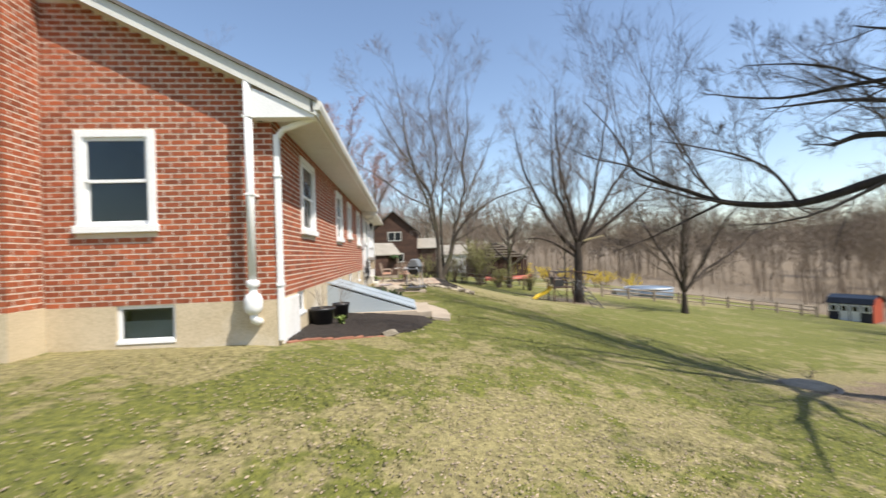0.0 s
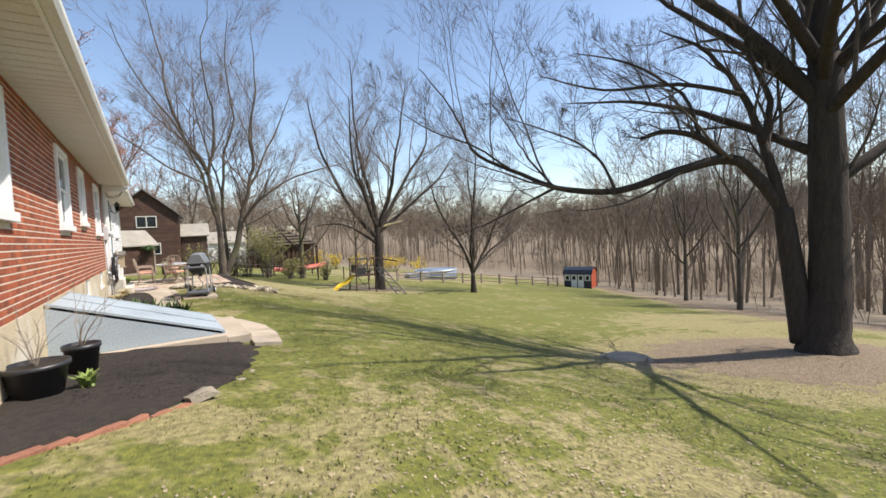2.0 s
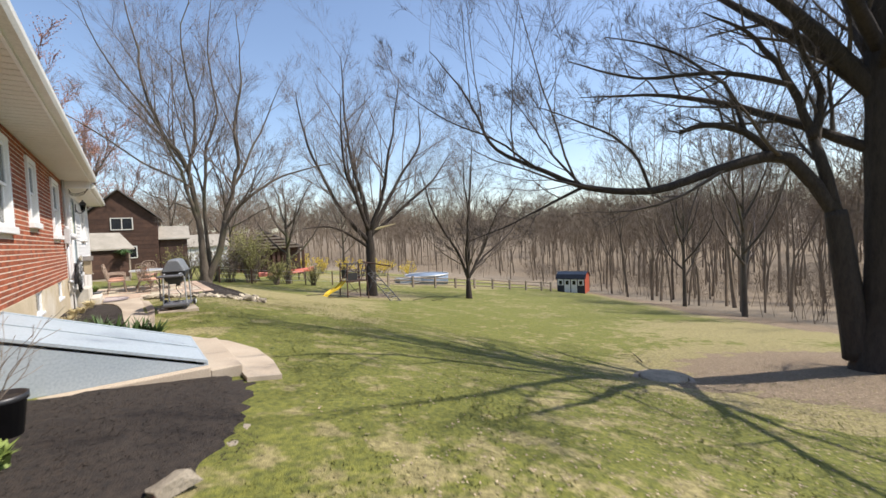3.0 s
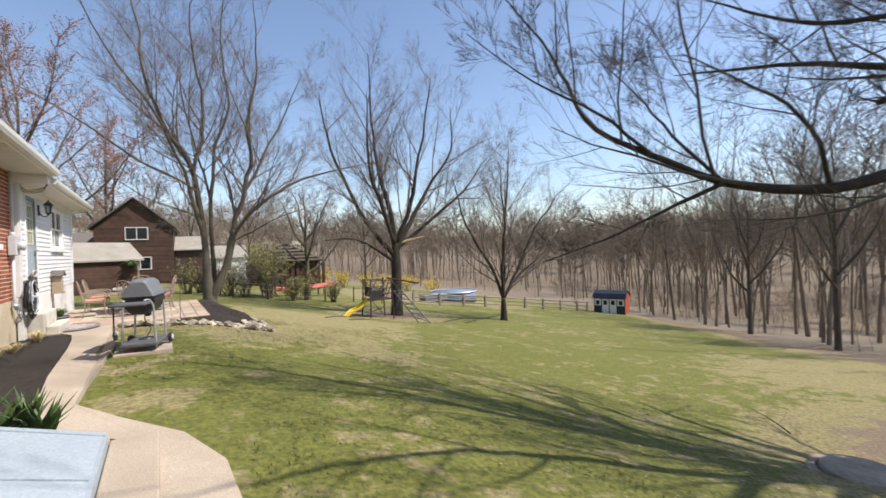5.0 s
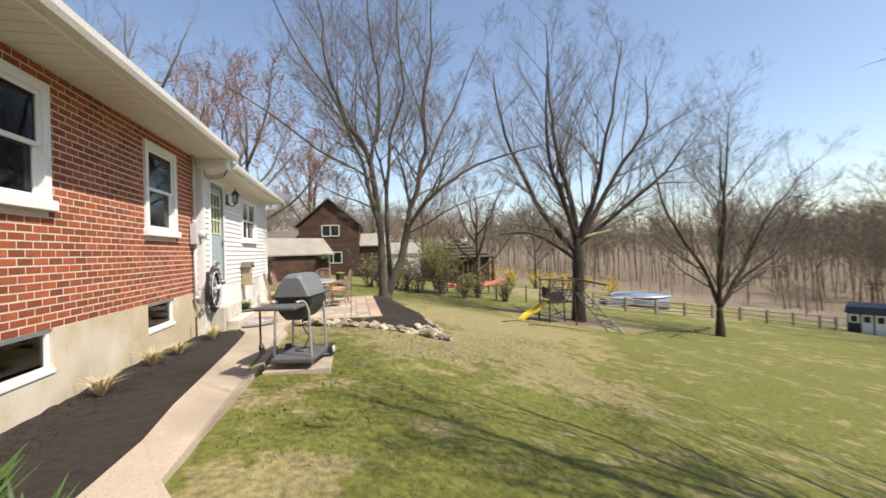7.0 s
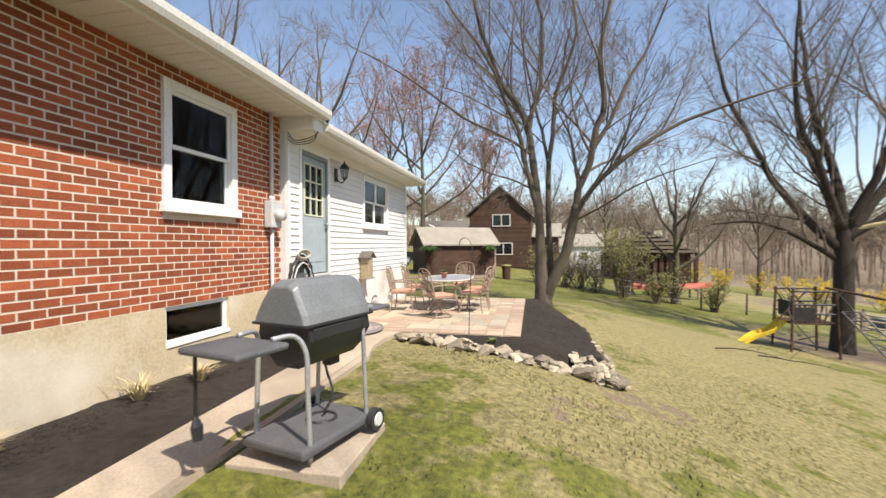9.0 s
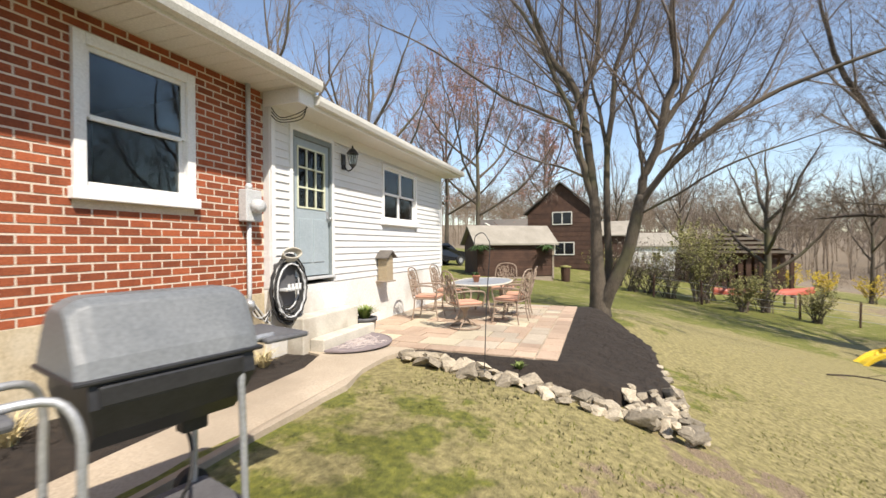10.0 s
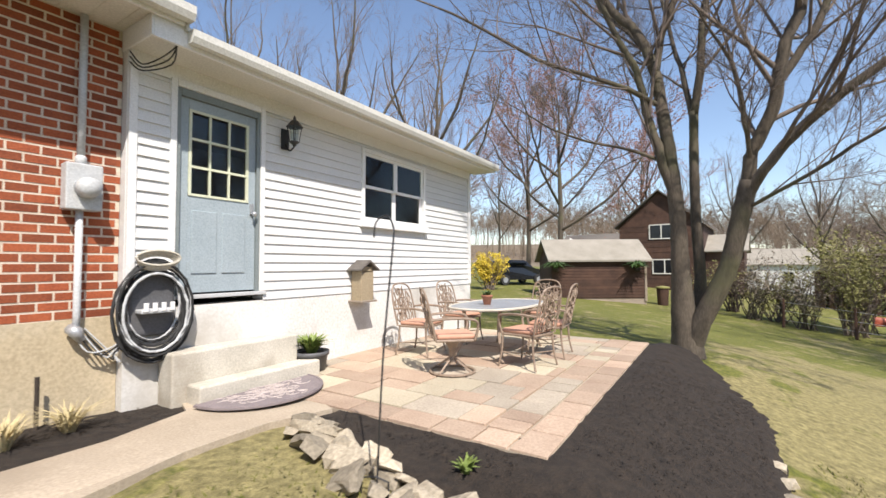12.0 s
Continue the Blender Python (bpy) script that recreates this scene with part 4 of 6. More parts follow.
def woods():
    rng = random.Random(77)
    temps = []

    def keep(out):
        temps.append((np.array(out[0]), np.array([t for f in out[1] for t in ((f[:3], (f[0], f[2], f[3])) if len(f) == 4 else (f,))])))

    def bar(out, p, q, w):
        """A thin stick of three sides at little cost."""
        d = Vector(q) - Vector(p)
        u = d.cross(Vector((rng.uniform(-1, 1), rng.uniform(-1, 1), rng.uniform(-.3, .3)))).normalized() * w
        b = len(out[0])
        out[0].extend([tuple(p), tuple(Vector(p) + u), tuple(q)])
        out[1].append((b, b + 1, b + 2))

    def spray(out, pts, n, reach, w):
        for k in range(n):
            t = rng.random() ** .8
            p, v = along(pts, .25 + .74 * t)
            d = rot_about(v, radians(rng.uniform(25, 65)), rng.uniform(0, 6.283))
            ln = reach * (1.1 - .6 * t) * rng.uniform(.5, 1)
            q = p + d * ln
            bar(out, p, q, w)
            for m in range(6):
                f = rng.uniform(.25, 1)
                c = p + d * ln * f
                g = rot_about(d, radians(rng.uniform(20, 55)), rng.uniform(0, 6.283))
                g.z += .2
                e2 = c + g * ln * .45
                bar(out, c, e2, w * .5)
                for _ in range(3):
                    bar(out, c.lerp(e2, rng.uniform(.3, 1)), e2 + Vector((rng.gauss(0, .3), rng.gauss(0, .3), rng.gauss(.2, .3))) * ln * .4, w * .4)

    for k in range(9):
        out = ([], [])
        h = rng.uniform(11, 19)
        fork = rng.uniform(.18, .5) * h
        lean = rng.uniform(-1.7, 1.7)
        tr = rng.uniform(.06, .17)
        base = [(0, 0, -1), (lean * .3, 0, fork * .5), (lean * .6, .1, fork)]
        tube(out, base, [tr * 1.2, tr, tr * .8], 5, cap=False)
        for m in range(rng.choice((2, 3, 3, 4))):
            a, sp = rng.uniform(0, 6.28), rng.uniform(.08, .30) * h
            tip = (lean + sp * math.cos(a), sp * math.sin(a), h * rng.uniform(.85, 1.05))
            mid = (lean * .8 + sp * .55 * math.cos(a), sp * .55 * math.sin(a), (fork + h) * .5)
            p, r = smooth_line([base[2], mid, tip], [tr * .62, tr * .36, .02], 2)
            tube(out, p, r, 3, cap=False)
            spray(out, p, 17, h * .24, .05)
        keep(out)
    for k in range(4):
        out = ([], [])
        for q in range(9):
            a = rng.uniform(0, 6.28)
            b = (rng.uniform(-2, 2), rng.uniform(-2, 2), -.2)
            t = (b[0] + math.cos(a), b[1] + math.sin(a), rng.uniform(2, 4.5))
            bar(out, b, t, .04)
            spray(out, [b, t], 6, 1.7, .016)
        keep(out)
    for k in range(4):
        out = ([], [])
        h = rng.uniform(12, 18)
        tube(out, [(0, 0, -1), (.3, 0, h * .35), (0, .2, h * .6)], [.15, .11, .04], 3, cap=False)
        for m in range(3):
            a, sp = m * 2.1 + rng.uniform(-.5, .5), rng.uniform(.14, .30) * h
            tip = (sp * math.cos(a), sp * math.sin(a), h * rng.uniform(.82, 1.0))
            bar(out, (.2, .1, h * rng.uniform(.25, .45)), tip, .12)
            spray(out, [(.2, .1, h * .3), tip], 7, h * .28, .16)
        keep(out)
    allv, allf, base = [], [], 0
    for i in range(2500):
        az = rng.uniform(-40, 135)
        if i % 5 == 0:
            az = rng.uniform(50, 110)
        d = np.interp(az, [a for a, _ in WOODS_EDGE], [b for _, b in WOODS_EDGE])
        if i < 430:
            d, kind = d + 75 * rng.random() ** 1.2, rng.randrange(9)
        elif i < 750:
            d, kind = d + 50 * rng.random(), 9 + rng.randrange(4)
        else:
            d, kind = 110 + 240 * rng.random() ** .9, 13 + rng.randrange(4)
        x, y = d * math.sin(radians(az)), 8 + d * math.cos(radians(az))
        v, f = temps[kind]
        a, s = rng.uniform(0, 6.28), rng.uniform(.6, 1.1) * (1.3 if kind > 12 else 1.15 if az > 55 and kind < 9 else 1)
        m = np.array([[math.cos(a), -math.sin(a), 0], [math.sin(a), math.cos(a), 0], [0, 0, 1]]) * s
        allv.append(v @ m.T + np.array([x, y, G(x, y)]))
        allf.append(f + base)
        base += len(v)
    return part("woods", (np.concatenate(allv).tolist(), np.concatenate(allf).tolist()), M_WOODS, kind="stuff", label="bare grey-brown woods beyond the lawn")


woods()


# ---- trim, gutters, pipes ----
def hthing(name, label, category):
    return thing(name, 0, 0, 0, label, category)


hpart("fascia", boxes((-1.5, -1.47, 1.14, YN + .24, 4.06, 4.26)), M_WHITE)


def channel(x, w, y0, y1, z, h, t=.012):
    """An open gutter trough with end plates, one folded sheet."""
    prof = [(x, z + h), (x, z), (x + w * .8, z), (x + w, z + h * .45), (x + w, z + h), (x + w - t, z + h), (x + w - t, z + h * .5), (x + w * .76, z + t), (x + t, z + t), (x + t, z + h)]
    b = bmesh.new()
    rings = [[b.verts.new((px, yy, pz)) for px, pz in prof] for yy in (y0, y1)]
    n = len(prof)
    for k in range(n):
        b.faces.new((rings[0][k], rings[1][k], rings[1][(k + 1) % n], rings[0][(k + 1) % n]))
    b.faces.new(rings[0][:5][::-1]), b.faces.new(rings[1][:5])
    bmesh.ops.recalc_face_normals(b, faces=b.faces)
    return b


hpart("gutter", channel(-1.468, .115, 1.13, YN + .28, 4.09, .13), M_GUTTER)
wpart("gutter", channel(-1.510, .10, YN + .285, WINGN + .3, 3.92, .12), M_GUTTER)
wpart("fascia_end", boxes((-2.1, -1.52, YN - .014, YN + .003, 3.885, 4.078)), M_WHITE)
wpart("fascia", boxes((-1.545, -1.512, YN + .004, WINGN + .28, 3.88, 4.082)), M_WHITE)
wpart("frieze", boxes((WINGX - .02, WINGX + .012, YN + .02, WINGN, WINGS - .16, WINGS)), M_WHITE)
wpart("corner_board", boxes((WINGX - .02, WINGX + .02, YN + .01, YN + .08, 1.46, WINGS - .16)), M_WHITE)
wpart("corner_board", boxes((WINGX - .05, WINGX + .02, WINGN - .09, WINGN + .01, 1.46, WINGS - .16)), M_WHITE)
rake = bmesh.new()
for y0, y1, d0, d1 in ((1.14, 1.165, 0, .19), (1.165, 1.42, 0, .02)):
    v = [rake.verts.new((x, y, rk(x) + d)) for y in (y0, y1) for x in (-1.42, RIDGE) for d in (d0, d1)]
    for q in ((0, 1, 3, 2), (4, 6, 7, 5), (0, 4, 5, 1), (2, 3, 7, 6), (0, 2, 6, 4), (1, 5, 7, 3)):
        rake.faces.new([v[i] for i in q])
bmesh.ops.recalc_face_normals(rake, faces=rake.faces)
ng = bmesh.new()
for y in (YN - .2, YN):
    ng.faces.new([ng.verts.new(p) for p in ((WEST, y, 4.08), (WX, y, 4.08), (WX, y, rk(WX) + .05), (RIDGE, y, rk(RIDGE) + .05), (WEST, y, rk(WEST) + .05))])
hpart("north_gable", ng, M_SIDING)
hpart("return_box", boxes((-2.35, -1.475, YN + .25, YN + .28, 4.03, 4.27)), M_SOFFIT)
nr = bmesh.new()
v = [nr.verts.new((x, y, rk(x) + d)) for y in (YN + .251, YN + .279) for x in (-2.36, RIDGE) for d in (.04, .26)]
for q in ((0, 1, 3, 2), (4, 6, 7, 5), (0, 4, 5, 1), (2, 3, 7, 6), (0, 2, 6, 4), (1, 5, 7, 3)):
    nr.faces.new([v[i] for i in q])
bmesh.ops.recalc_face_normals(nr, faces=nr.faces)
hpart("rake_board", nr, M_SOFFIT)
hpart("soffit_end", boxes((-2.6, WX, YN + .005, YN + .22, ZS, ZS + .03)), M_SOFFIT)
hpart("rake_board", rake, M_GUTTER, "off-white painted rake board under the roof edge")
edge = bmesh.new()
v = [edge.verts.new((x, y, rk(x) + d)) for y in (1.10, 1.17) for x in (-1.40, RIDGE) for d in (.192, .245)]
for q in ((0, 1, 3, 2), (4, 6, 7, 5), (0, 4, 5, 1), (2, 3, 7, 6), (0, 2, 6, 4), (1, 5, 7, 3)):
    edge.faces.new([v[i] for i in q])
bmesh.ops.recalc_face_normals(edge, faces=edge.faces)
hpart("shingle_edge", edge, M_SHINGLE, "dark shingle edge along the gable")
ret = bmesh.new()
for y in (1.17, 1.38):
    ret.faces.new([ret.verts.new(p) for p in ((-1.45, y, 4.02), (-2.32, y, 4.02), (-2.32, y, 4.02 + .40), (-1.45, y, 4.06))])
box(ret, -2.32, -1.45, 1.17, 1.385, 4.0, 4.02)
hpart("cornice_return", ret, M_WHITE)
so = bmesh.new()
k = 1.3
while k < YN + .1:
    box(so, WX + .01, -1.51, k, k + .012, ZS - .006, ZS + .002)
    k += .2
hpart("soffit_groove", so, M_SOFFIT)

ds = hthing("downspout", "white painted downspout with an elbow at the house corner", "downspout")
part("pipe", boxes((WX + .005, WX + .085, 1.40, 1.50, .80, 3.82), bevel=.01), M_WHITE, ds)
part("elbow", tube(([], []), [(-1.42, 1.30, 4.10), (-1.5, 1.32, 4.02), (-1.95, 1.42, 3.90), (-2.06, 1.45, 3.78)], [.045] * 4, 8), M_WHITE, ds)
for z in (1.6, 3.2):
    part("strap", boxes((WX, WX + .095, 1.385, 1.515, z, z + .04)), M_WHITE, ds)
vp = hthing("radon_vent_pipe", "white plastic vent pipe with a fan housing on the gable wall", "vent pipe")
smooth(part("pipe", tube(([], []), [(-2.38, 1.20, 1.62), (-2.38, 1.20, 4.55)], [.058, .058], 14), M_WHITE, vp))
smooth(part("fan_housing", lathe(([], []), [(.055, 1.22), (.10, 1.26), (.125, 1.32), (.125, 1.44), (.10, 1.50), (.06, 1.53), (.06, 1.60), (.085, 1.61), (.085, 1.70), (.06, 1.71)], 18, -2.38, 1.20), M_WHITE, vp))
smooth(part("lower_pipe", tube(([], []), [(-2.38, 1.20, 1.25), (-2.38, 1.22, 1.14), (-2.36, 1.34, 1.10), (-2.36, 1.42, 1.10)], [.055] * 4, 12), M_WHITE, vp))
for z in (2.9, 4.0):
    part("bracket", boxes((-2.44, -2.32, 1.14, 1.40, z, z + .03)), M_WHITE, vp)
jb = hthing("junction_box", "small grey electrical box on the gable wall", "box")
part("cover", boxes((-2.30, -2.22, 1.33, 1.39, 4.0, 4.1), bevel=.005), M_BLACK, jb)

chim = hthing("chimney", "red brick chimney standing out from the gable wall", "chimney")
part("core", boxes((-6.6, -5.24, .81, 1.38, 1.42, 7.6)), M_MORTAR, chim)
part("base", boxes((-6.62, -5.22, .79, 1.385, -.2, 1.42)), M_CONC, chim)

# electric meter
mt = hthing("electric_meter", "grey electric meter box with conduit on the brick wall", "electric meter")
mb = part("meter_box", boxes((WX + .01, WX + .14, 14.76, 15.02, 2.34, 2.74), bevel=.012), M_PLGREY, mt)
smooth(part("dial", tube(([], []), [(WX + .13, 14.90, 2.53), (WX + .20, 14.90, 2.53), (WX + .25, 14.90, 2.53), (WX + .255, 14.90, 2.53)], [.088, .088, .078, .01], 20), M_PLGREY, mb))
smooth(part("conduit", tube(([], []), [(WX + .06, 14.88, 2.72), (WX + .06, 14.88, 4.07)], [.03, .03], 10), M_PLGREY, mt))
smooth(part("conduit", tube(([], []), [(WX + .06, 14.88, 2.36), (WX + .06, 14.88, 1.45), (WX + .05, 14.88, 1.30)], [.028] * 3, 10), M_PLGREY, mt))
smooth(part("weatherhead", lathe(([], []), [(.03, 2.74), (.042, 2.75), (.042, 2.80), (.03, 2.82)], 12, WX + .06, 14.88), M_PLGREY, mt))
smooth(part("clamp", tube(([], []), [(WX + .03, 14.85, 1.33), (WX + .09, 14.87, 1.30), (WX + .08, 14.91, 1.22)], [.05, .055, .03], 8), M_GALV, mt))
for k in range(5):
    pts = [(WX + .05, 14.86 + .02 * k, 1.32), (WX + .10, 14.95 + .06 * k, 1.12 - .03 * k), (WX + .09, 15.15, 1.14 - .02 * k), (WX + .06, 15.32, 1.30 - .03 * k)]
    p, r = smooth_line(pts, [.008] * 4)
    part("cable", tube(([], []), p, r, 5), M_RUBBER if k % 2 else M_PLGREY, mt)
for k in range(3):
    p, r = smooth_line([(-1.54 - .02 * k, 15.42, 3.90), (-1.66, 15.36 + .03 * k, 3.80 - .03 * k), (-1.88, 15.27, 3.74 - .03 * k), (WX + .14, 15.20, 3.86 - .05 * k)], [.007] * 4)
    part("service_wire", tube(([], []), p, r, 5), M_RUBBER, mt)
st = hthing("ground_rod", "rusty iron stake standing by the foundation wall", "stake")
part("rod", tube(([], []), [(-1.98, 14.62, .5), (-1.98, 14.62, .98)], [.016, .016], 8), M_BARK, st)

# hose reel
hz = hthing("hose_reel", "grey hose hanger with coiled garden hoses by the door", "garden hose")
part("backplate", boxes((-2.0, -1.93, 15.22, 15.62, 1.20, 1.80), bevel=.03), M_GRILLSHELF, hz, "dark grey plastic backplate")
part("tray", boxes((-1.93, -1.80, 15.27, 15.57, 1.42, 1.46), bevel=.01), M_PLGREY, hz)
for k in range(4):
    part("nozzle_slot", boxes((-1.80, -1.785, 15.285 + .075 * k, 15.325 + .075 * k, 1.44, 1.52), bevel=.004), M_WHITE, hz)
hr = random.Random(17)
for k in range(15):
    a0, rr = .23 + .008 * k + hr.uniform(-.012, .012), .33 + .009 * k + hr.uniform(-.02, .02)
    dz, dx = -.015 * (k % 8), .013 * (k % 6)
    pts = [(-1.91 + dx + .01 * math.sin(3 * t + k), 15.42 + a0 * math.cos(t / 28 * 6.2832), 1.50 + rr * math.sin(t / 28 * 6.2832) + dz) for t in range(29)]
    part("hose_coil", tube(([], []), pts, [.0125] * 29, 6), M_RUBBER if k % 5 else M_PLGREY, hz)
for k in range(4):
    pts = [(-1.86 + .012 * k, 15.42 + (.16 + .01 * k) * math.cos(t / 16 * 6.2832), 1.89 + .07 * math.sin(t / 16 * 6.2832) + .015 * k) for t in range(17)]
    part("hose_loop", tube(([], []), pts, [.012] * 17, 6), M_STEP, hz)

# lantern
ln = hthing("wall_lantern", "black wall lantern with glass panes beside the door", "lantern")
part("backplate", boxes((-1.985, -1.965, 16.86, 16.97, 3.32, 3.58), bevel=.006), M_BLACK, ln)
part("arm", tube(([], []), smooth_line([(-1.97, 16.92, 3.40), (-1.90, 16.92, 3.30), (-1.82, 16.92, 3.32), (-1.80, 16.92, 3.38)], [.012] * 4)[0], [.012] * 13, 6), M_BLACK, ln)
lathe_out = lathe(([], []), [(.005, 3.72), (.015, 3.70), (.02, 3.67), (.05, 3.65), (.10, 3.585), (.105, 3.575), (.02, 3.57)], 8, -1.80, 16.92)
part("cap", lathe_out, M_BLACK, ln)
part("base", lathe(([], []), [(.01, 3.33), (.03, 3.36), (.06, 3.385), (.06, 3.395)], 8, -1.80, 16.92), M_BLACK, ln)
for k in range(4):
    a = k * math.pi / 2 + .785
    part("bar", tube(([], []), [(-1.80 + .055 * math.cos(a), 16.92 + .055 * math.sin(a), 3.39), (-1.80 + .085 * math.cos(a), 16.92 + .085 * math.sin(a), 3.575)], [.006, .006], 4), M_BLACK, ln)
part("glass", lathe(([], []), [(.05, 3.39), (.078, 3.575)], 4, -1.80, 16.92), M_GLASS, ln)

# ---- bulkhead ----
bh = hthing("cellar_bulkhead", "pale blue steel cellar doors sloping down from the wall", "cellar doors")
BY0, BY1 = 5.55, 7.35
for y0, y1 in ((BY0, BY0 + .05), (BY1 - .05, BY1)):
    bm = bmesh.new()
    v = [bm.verts.new(p) for y in (y0, y1) for p in ((WX + .002, y, .45), (-.02, y, .45), (-.02, y, .64), (WX + .002, y, 1.34))]
    for q in ((0, 1, 2, 3), (7, 6, 5, 4), (0, 4, 5, 1), (1, 5, 6, 2), (2, 6, 7, 3), (3, 7, 4, 0)):
        bm.faces.new([v[i] for i in q])
    part("side_panel", bm, M_BULK, bh)
zb = lambda x: .66 + (-.02 - x) * .335


def slab(x0, x1, y0, y1, off, t):
    b = bmesh.new()
    v = [b.verts.new((x, y, zb(x) + off + d)) for x in (x0, x1) for y in (y0, y1) for d in (0, t)]
    for q in ((0, 1, 3, 2), (4, 6, 7, 5), (0, 4, 5, 1), (2, 3, 7, 6), (0, 2, 6, 4), (1, 5, 7, 3)):
        b.faces.new([v[i] for i in q])
    bmesh.ops.recalc_face_normals(b, faces=b.faces)
    return b


ym = (BY0 + BY1) / 2
part("door_leaf", slab(WX + .05, .0, BY0 + .03, ym - .01, .012, .03), M_BULK, bh)
part("door_leaf", slab(WX + .05, .0, ym + .01, BY1 - .03, .012, .03), M_BULK, bh)
part("centre_strip", slab(WX + .05, .0, ym - .035, ym + .035, .045, .012), M_BULK, bh)
part("edge_strip", slab(WX + .02, .02, BY0 - .01, BY0 + .06, .02, .035), M_BULK, bh)
part("edge_strip", slab(WX + .02, .02, BY1 - .06, BY1 + .01, .02, .035), M_BULK, bh)
part("front_edge", boxes((-.02, .03, BY0, BY1, .45, .69), bevel=.004), M_BULK, bh)
tagged(part("bulkhead_curb", boxes((.035, .40, BY0 - .15, BY1 + .1, .1, .60), (WX + .02, .035, BY0 - .15, BY0 - .01, .3, .64), (WX + .02, .035, BY1 + .01, BY1 + .13, .3, .64), bevel=.015), M_WALK, label="worn concrete curb round the cellar doors"), kind="structure")
part("foundation_pier", boxes((WX + .003, WX + .04, 1.6, 2.6, .4, 1.38), bevel=.01), M_CONCW, None, "white painted patch of foundation wall")
bpy.data.objects["foundation_pier"]["kind"] = "structure"


# ---- edging bricks, stones ----
def run_line(pts, step):
    out = []
    for (xa, ya), (xb, yb) in zip(pts, pts[1:]):
        n = max(1, round(math.hypot(xb - xa, yb - ya) / step))
        for i in range(n):
            t = (i + .5) / n
            out.append((xa + (xb - xa) * t, ya + (yb - ya) * t, math.degrees(math.atan2(yb - ya, xb - xa))))
    return out


rs = random.Random(5)
e = part("edging_brick", boxes((-.1, .1, -.045, .045, -.03, .05), bevel=.008), M_EDGEBRICK)
brick_block = e.data
bpy.data.objects.remove(e)
for i, (x, y, a) in enumerate(run_line([(-2.05, 1.62), (-1.62, 2.02), (-1.0, 2.42), (-.6, 2.68)], .21)):
    ob = new("edging_brick", brick_block)
    ob.matrix_world = pose(x, y, G(x, y) - .034 + rs.uniform(-.01, .012), rs.uniform(-5, 5), rs.uniform(-4, 4), a + rs.uniform(-8, 8))
    tagged(ob, "worn red clay brick edging the mulch bed on the lawn", "edging brick", "bricks edging the mulch bed")


def rock_bm(seed, sx, sy, sz):
    r = random.Random(seed)
    b = bmesh.new()
    bmesh.ops.create_icosphere(b, subdivisions=1 + seed % 2, radius=1)
    for v in b.verts:
        n1 = noise.noise(v.co * 1.3 + Vector((seed * 3.1, 0, 0)))
        k = 1 + .6 * n1 + r.uniform(-.12, .12)
        v.co = Vector((math.copysign(abs(v.co.x) ** .7, v.co.x) * sx * k, math.copysign(abs(v.co.y) ** .7, v.co.y) * sy * k, math.copysign(abs(v.co.z) ** .55, v.co.z) * sz * (1 + .2 * n1)))
    return b


rock_mesh = []
for k in range(8):
    m = bpy.data.meshes.new("rock")
    b = rock_bm(k, .13 + .04 * (k % 3), .085 + .02 * (k % 4), .045 + .012 * (k % 3))
    b.to_mesh(m)
    b.free()
    m.materials.append(M_STONE)
    rock_mesh.append(m)


def rock(x, y, z, a, s, label, group, tilt=12):
    ob = new("stone", rs.choice(rock_mesh))
    ob.matrix_world = pose(x, y, z, rs.uniform(-tilt, tilt), rs.uniform(-tilt, tilt), a) @ Matrix.Diagonal((s, s, s * rs.uniform(.9, 1.4), 1))
    tagged(ob, label, "stone", group)


LB = "rough tan and grey fieldstone piled along the mulch bed"
for dx, dy, n in ((0, 0, .17), (.05, -.15, .2), (-.03, .10, .2)):
    for x, y, a in run_line([(-.38, 15.85), (.2, 15.68), (.9, 15.54), (1.65, 15.48), (2.15, 15.58), (2.65, 15.7), (3.0, 16.4), (3.0, 17.0)], n):
        rock(x + dx + rs.uniform(-.06, .06), y + dy + rs.uniform(-.06, .06), G(x + dx, y + dy) + .03 + rs.uniform(0, .05), a + rs.uniform(-50, 50), rs.uniform(.5, .9), LB, "fieldstones round the mulch bed", 34)
for k in range(44):
    x, y = 2.75 + rs.uniform(-.32, .38), 15.95 + rs.uniform(-.5, .6)
    rock(x, y, G(x, y) + rs.uniform(.03, .16), rs.uniform(0, 180), rs.uniform(.42, .68), LB, "fieldstones round the mulch bed", 25)
for x, y, a in run_line([(3.0, 16.9), (3.05, 17.6), (3.0, 18.5)], .3):
    rock(x, y, G(x, y) + .03, a, rs.uniform(.4, .7), LB, "fieldstones round the mulch bed")
rock(-.55, 2.72, G(-.55, 2.72) + .05, 10, .8, "pale stone at the edge of the mulch bed", "stones edging the lower bed")
for x, y, a in run_line([(-.4, 2.9), (-.05, 3.4), (.25, 4.1), (.5, 5.0)], .2):
    rock(x, y, G(x, y) - .045, a, rs.uniform(.45, .75), "low grey stone half sunk along the mulch bed", "stones edging the lower bed", 6)

# ---- plants ----


